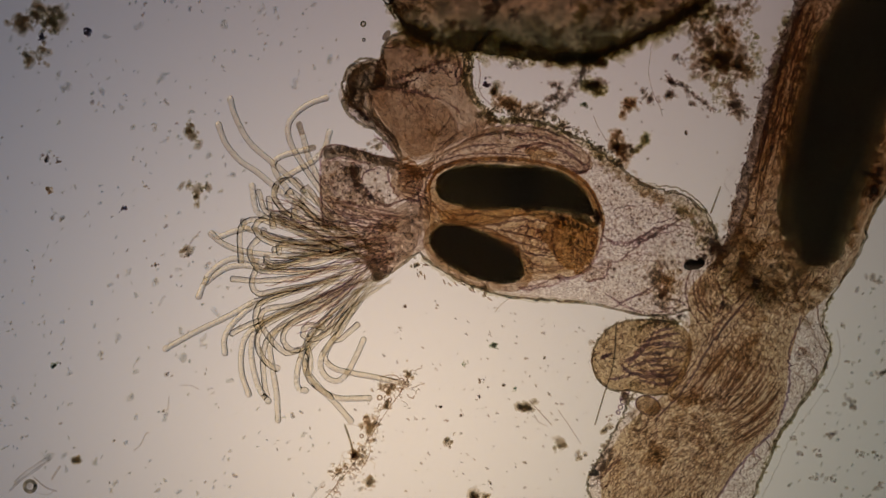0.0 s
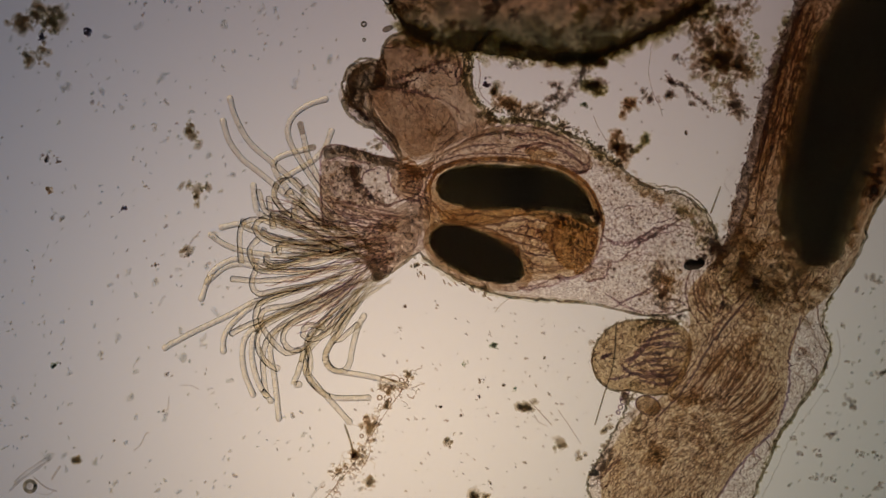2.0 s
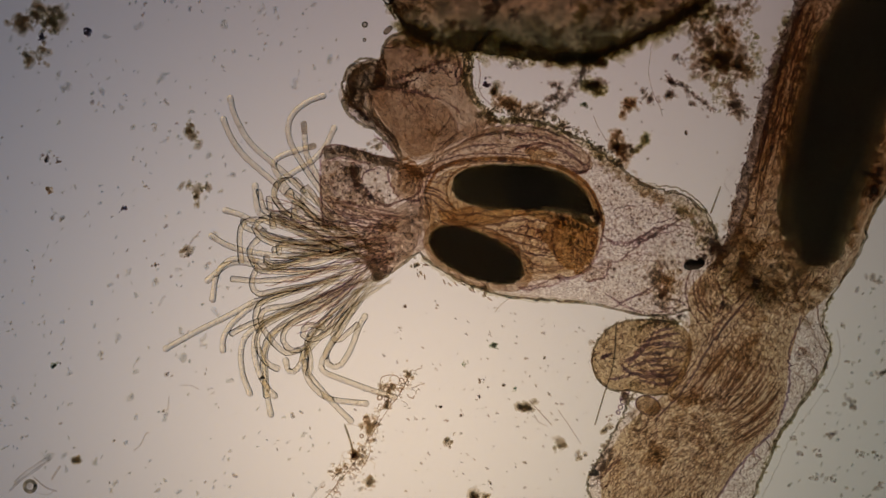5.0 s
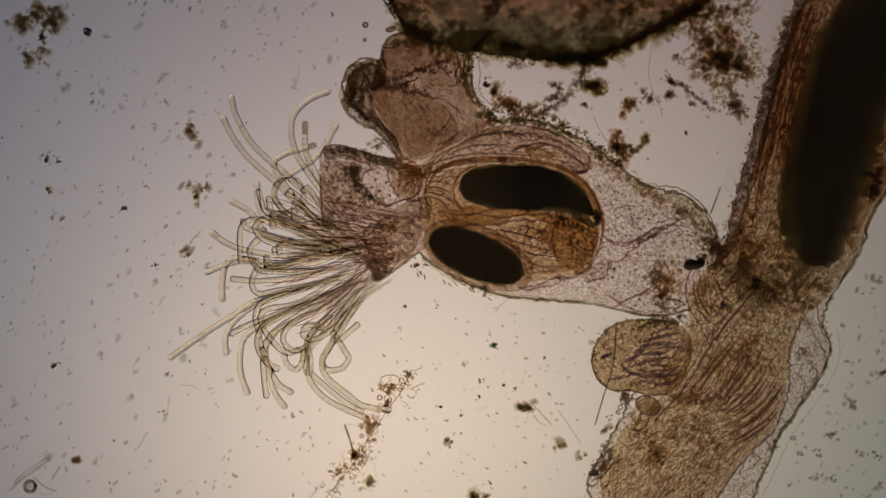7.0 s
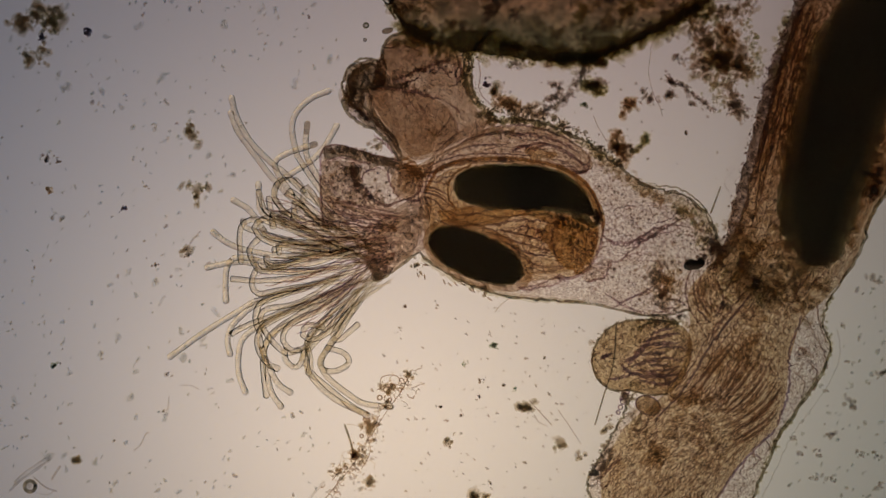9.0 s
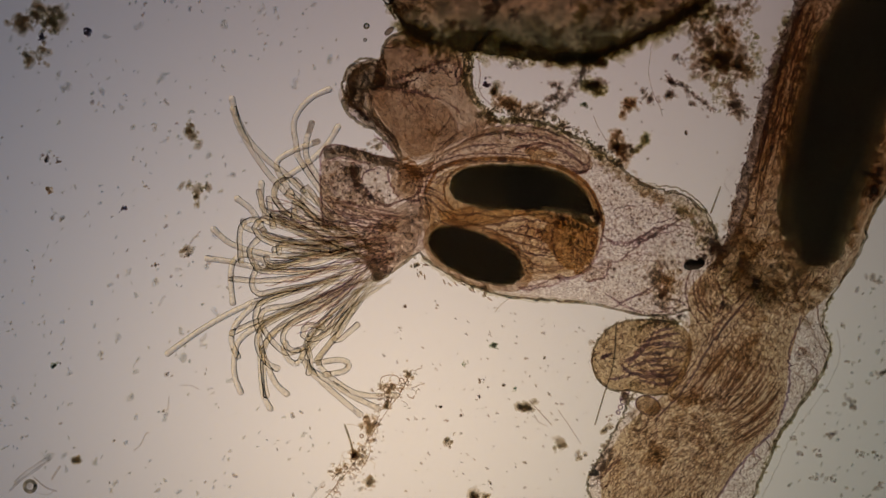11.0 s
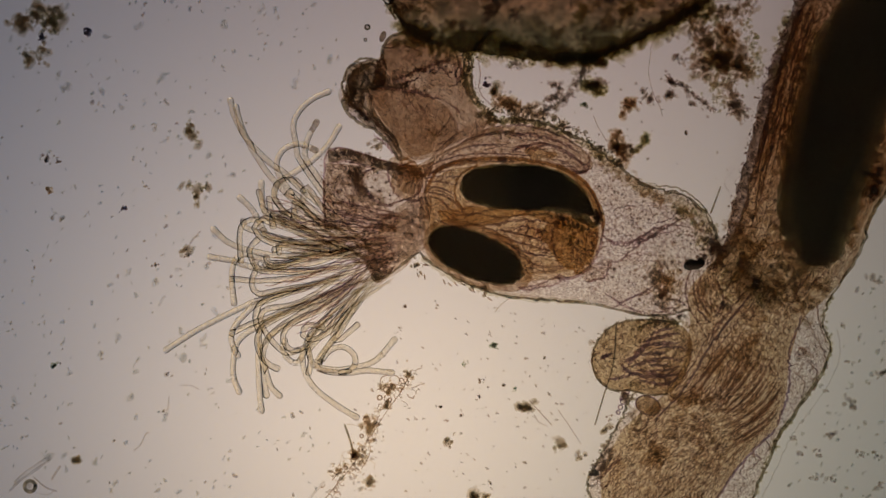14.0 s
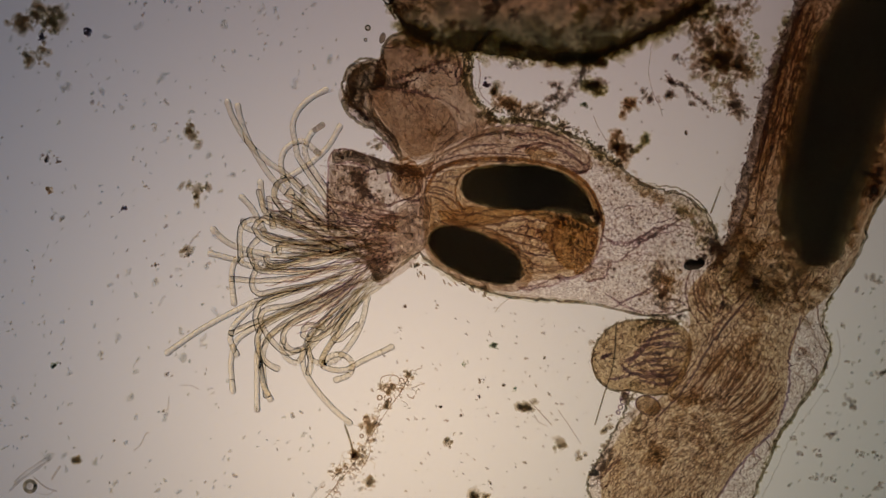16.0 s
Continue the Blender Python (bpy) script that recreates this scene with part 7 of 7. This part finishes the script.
        hair([(u, v), (u + 4 * math.cos(a), v + 4 * math.sin(a)), (u + 8 * math.cos(a), v + 7 * math.sin(a))], 1.2, THREAD, "tiny reddish brown rod beside the animal", "tiny_rod")
    clump(835, 505, 30, 7, 26, DIRT, "brown grains on the animal's belly", 62, (1.5, 4), 22)
    clump(985, 212, 60, 6, 84, SAC, "clear grains along the animal's back", 63, (2, 5), 22)
    clump(1112, 700, 9, 22, 26, SAC, "clear beaded edge of the branch", 64, (2, 5), 20)
    clump(1075, 760, 6, 40, 30, SAC, "clear beaded edge of the branch", 65, (2, 4), 20)
    b = thing("air_bubble", "small dark-rimmed round bubble", "bubble", "bubbles")
    part("ball", ball(53, 861, 11, 13), FAINT, b)
    # Dark tube drawn where a bubble would bend the light away.
    part("rim", strand([(53 + 9.5 * math.cos(a), 861 + 9.5 * math.sin(a)) for a in np.linspace(0, 6.28, 16)], 3.4, 0.013, 36), CUTICLE_EDGE_DIM, b, "dark ring tube in place of the bubble's refracted edge")
    part("ball", ball(52, 860, 4, 22), FAINT, b)
    return


def ball(u, v, r, z):
    rows = []
    for i in range(1, 12):
        a = math.pi * i / 12
        rows.append([at(u, v, z / 1000) + Vector((math.sin(a) * math.cos(b), math.sin(a) * math.sin(b), -math.cos(a))) * (r / 1000) for b in np.arange(16) * 2 * math.pi / 16])
    return rings(rows)


def drifting_bubble(r, label):
    b = thing("drifting_bubble", label, "bubble", "bubbles")
    s = 1 / 1000
    ring = [Vector((r * s * 0.75 * math.cos(a), r * s * 0.75 * math.sin(a), r * s)) for a in np.linspace(0, 2 * math.pi, 17)[:-1]]
    v, f = [], []
    for i, p in enumerate(ring):
        d = p.copy()
        d.z = 0
        d.normalize()
        for j in range(6):
            c = 2 * math.pi * j / 6
            v.append(p + (d * math.cos(c) + Vector((0, 0, 1)) * math.sin(c)) * r * s * 0.27)
    for i in range(16):
        for j in range(6):
            f.append((i * 6 + j, (i + 1) % 16 * 6 + j, (i + 1) % 16 * 6 + (j + 1) % 6, i * 6 + (j + 1) % 6))
    # The bubble's ring of bent-away light is built as a solid dark rim.
    part("rim", (v, f), SOOT, b, "dark rim")
    core = [[Vector((0, 0, r * s)) + Vector((math.sin(a) * math.cos(c), math.sin(a) * math.sin(c), -math.cos(a))) * (r * s * 0.7) for c in np.arange(12) * 2 * math.pi / 12] for a in np.arange(1, 8) * math.pi / 8]
    part("ball", rings(core), GREY, b)
    return b


def small_alga():
    a = thing("small_alga", "small boat-shaped alga turning beside the bud", "alga")
    rows = []
    for i in range(11):
        x = (i / 10 - 0.5) * 0.020
        w = 0.0048 * math.sqrt(max(0.02, 1 - (x / 0.0102) ** 2))
        rows.append([Vector((x, w * math.cos(q), 0.006 + w * math.sin(q))) for q in np.arange(10) * 2 * math.pi / 10])
    part("shell", rings(rows), CAP, a)
    for sgn in (1, -1):
        line = [Vector((x, sgn * 0.0045 * math.sqrt(max(0.02, 1 - (x / 0.0102) ** 2)), 0.006)) for x in np.linspace(-0.01, 0.01, 12)]
        rim = []
        for p in line:
            rim.append([p + Vector((0, math.cos(q), math.sin(q))) * 0.0011 for q in np.arange(5) * 2 * math.pi / 5])
        part("rim", rings(rim), INK, a)
    return a


def mote():
    rng = random.Random(6)
    t = [grain_lump(rng, Vector((rng.gauss(0, 0.0015), rng.gauss(0, 0.0015), 0.004)), 0.0022, 0.7, True) for _ in range(5)]
    return tagged(put("drifting_mote", mesh_of("drifting_mote", *join(*t), INK)), "tiny dark speck drifting over the slide", "debris")


def dust():
    """All the fine specks that nobody could count."""
    rng = random.Random(77)
    sharp, soft, pale = [], [], []
    for _ in range(120):
        u, v = rng.uniform(610, 1060), rng.uniform(530, 890)
        if v < 560 and u > 1000 or u < 700 and v < 620:
            continue
        r, a = rng.uniform(1.2, 3.2) / 1000, rng.uniform(0, 6.3)
        p = at(u, v, r)
        a = rng.gauss(0.6, 0.5)
        kin = sharp if rng.random() < 0.55 else soft
        kin.append(grain_lump(rng, p, r, 0.6, kin is soft))
        kin.append(grain_lump(rng, p + Vector((math.cos(a), -math.sin(a), 0)) * r * 1.2, r * 0.8, 0.6, kin is soft))
    def stroke(u, v, long, wide, a, kin):
        """A slanting soft fleck."""
        long = min(long, wide * 1.5)
        for q in np.linspace(-0.5, 0.5, 3):
            p = at(u + long * q * math.cos(a), v - long * q * math.sin(a), wide / 1000)
            kin.append(grain_lump(rng, p, wide * rng.uniform(0.7, 1.1) / 1000, 0.6, True))
    for _ in range(720):
        u, v = rng.uniform(-5, 640), rng.uniform(-5, 890)
        if math.sin(u * 0.021 + 1.3) * math.sin(v * 0.027 + u * 0.008) < rng.uniform(-0.9, 0.1):
            continue
        if u > 440 and 170 < v < 720 or u > 600 and v < 200:
            continue
        wide = min(7.5, 1.9 * math.exp(abs(rng.gauss(0, 0.6))))
        stroke(u, v, wide * rng.uniform(0.8, 2.4), wide, rng.gauss(0.95, 0.6), pale if rng.random() < 0.82 or wide > 5 else soft)
    for _ in range(90):
        u, v = rng.uniform(1390, 1575), rng.uniform(440, 890)
        if u < 1530 - (v - 480) * 0.42:
            continue
        stroke(u, v, rng.uniform(3, 10), rng.uniform(2.0, 5.0), rng.gauss(0.7, 0.4), pale if rng.random() < 0.85 else soft)
    for _ in range(110):
        stroke(rng.uniform(640, 1040), rng.uniform(545, 890), rng.uniform(3, 9), rng.uniform(0.9, 2.0), rng.gauss(2.5, 0.5), soft if rng.random() < 0.5 else pale)
    for _ in range(30):
        u, v = rng.uniform(1390, 1568), rng.uniform(470, 882)
        if u < 1480 - (v - 560) * 0.4 + 30:
            continue
        r = rng.uniform(2, 6) / 1000
        soft.append(grain_lump(rng, at(u, v, r), r, 0.6, True))
    for _ in range(70):
        u, v = rng.uniform(860, 1300), rng.uniform(110, 330)
        if v > 200 + (u - 860) * 0.3:
            continue
        r = rng.uniform(1.5, 4) / 1000
        soft.append(grain_lump(rng, at(u, v, r), r, 0.6, True))
    tagged(put("pale_dust", mesh_of("pale_dust", *join(*pale), PALE)), "countless pale blurred specks on the slide", "dust", kind="stuff")
    tagged(put("dust_specks", mesh_of("dust_specks", *join(*sharp), GREY)), "countless tiny grey-brown specks on the slide", "dust", kind="stuff")
    tagged(put("faint_dust", mesh_of("faint_dust", *join(*soft), FAINT)), "countless faint soft specks on the slide", "dust", kind="stuff")


# ---- the whole ----
dark_mass()
branch()
side_bud()
upper_bud()
ANIMAL, FRONT, LOWER, LOBES, CORDS = animal_body()
tentacles(ANIMAL)
debris()
BIG = drifting_bubble(5.5, "small dark round bubble drifting slowly")
SMALL = drifting_bubble(3.4, "tiny dark round bubble drifting slowly")
ALGA, MOTE = small_alga(), mote()
dust()


def motions():
    for links, poses, z in MOVING:
        bend(links, poses, z)
    rows = []
    for t, u in ((0, 770), (1, 770), (2, 771), (3, 773), (3.5, 778), (3.8, 795), (4.1, 806), (4.6, 803), (5.4, 796), (6.2, 792), (6.5, 808), (7.0, 812), (7.5, 804), (8.0, 797), (8.5, 792), (9.0, 802), (9.6, 806), (10.6, 798), (11.4, 794), (12.0, 792), (12.6, 790), (13.0, 810), (13.5, 818), (14.0, 814), (14.5, 806), (15.0, 803), (15.4, 796), (15.8, 800), (16.0, 815)):
        d = at(u, 330, 0.12) - at(770, 330, 0.12)
        rows.append((t, pose(d.x, d.y, 0)))
    for ob in [FRONT] + CORDS:
        walk(ob, rows)
    walk(LOWER, [(0, pose(0, 0, 0)), (4, pose(-0.001, -0.001, 0)), (8, pose(-0.002, -0.003, 0)), (16, pose(-0.003, -0.002, 0))])
    rows = []
    for t, u, v, a in ((0, 684, 63, 55), (1, 685, 54, 35), (3, 687, 51, 20), (4.2, 685, 54, 50), (6.3, 691, 54, 20), (8, 692, 50, 5), (9, 686, 55, 15), (11.3, 689, 56, 45), (12.5, 681, 60, 40), (13.5, 678, 64, 65), (16, 677, 68, 75)):
        p = at(u, v)
        rows.append((t, pose(p.x, p.y, 0, 0, 0, a)))
    walk(ALGA, rows)
    rows = []
    for t, u, v in ((0, 634, -16), (1, 625, 2), (3.5, 612, -14), (6.2, 606, 6), (7, 588, 26), (8, 552, 44), (9, 546, 30), (11, 530, -16), (16, 500, -30)):
        p = at(u, v)
        rows.append((t, pose(p.x, p.y, 0)))
    walk(MOTE, rows)
    # late in the shot the crown's upper corner folds over, about the lower end of its front edge
    hinge, rows = at(570, 400), []
    for t, turn, dx, dy in ((0, 0, 0, 0), (12.4, 0, 0, 0), (13.4, -1.3, 0.001, -0.003), (14.6, -2.1, 0.007, -0.005), (16, -2.6, 0.009, -0.006)):
        c, n = math.cos(radians(turn)), math.sin(radians(turn))
        rows.append((t, pose(hinge.x - c * hinge.x + n * hinge.y + dx, hinge.y - n * hinge.x - c * hinge.y + dy, 0, 0, 0, turn)))
    for ob in LOBES:
        walk(ob, rows)
    for ob, a, b in ((BIG, (643, 43), (651, 50)), (SMALL, (644, 71), (647, 71))):
        p, q = at(*a), at(*b)
        walk(ob, [(0, pose(p.x, p.y, 0)), (8, pose(p.x * .45 + q.x * .55, p.y * .7 + q.y * .3, 0)), (16, pose(q.x, q.y, 0))])


motions()
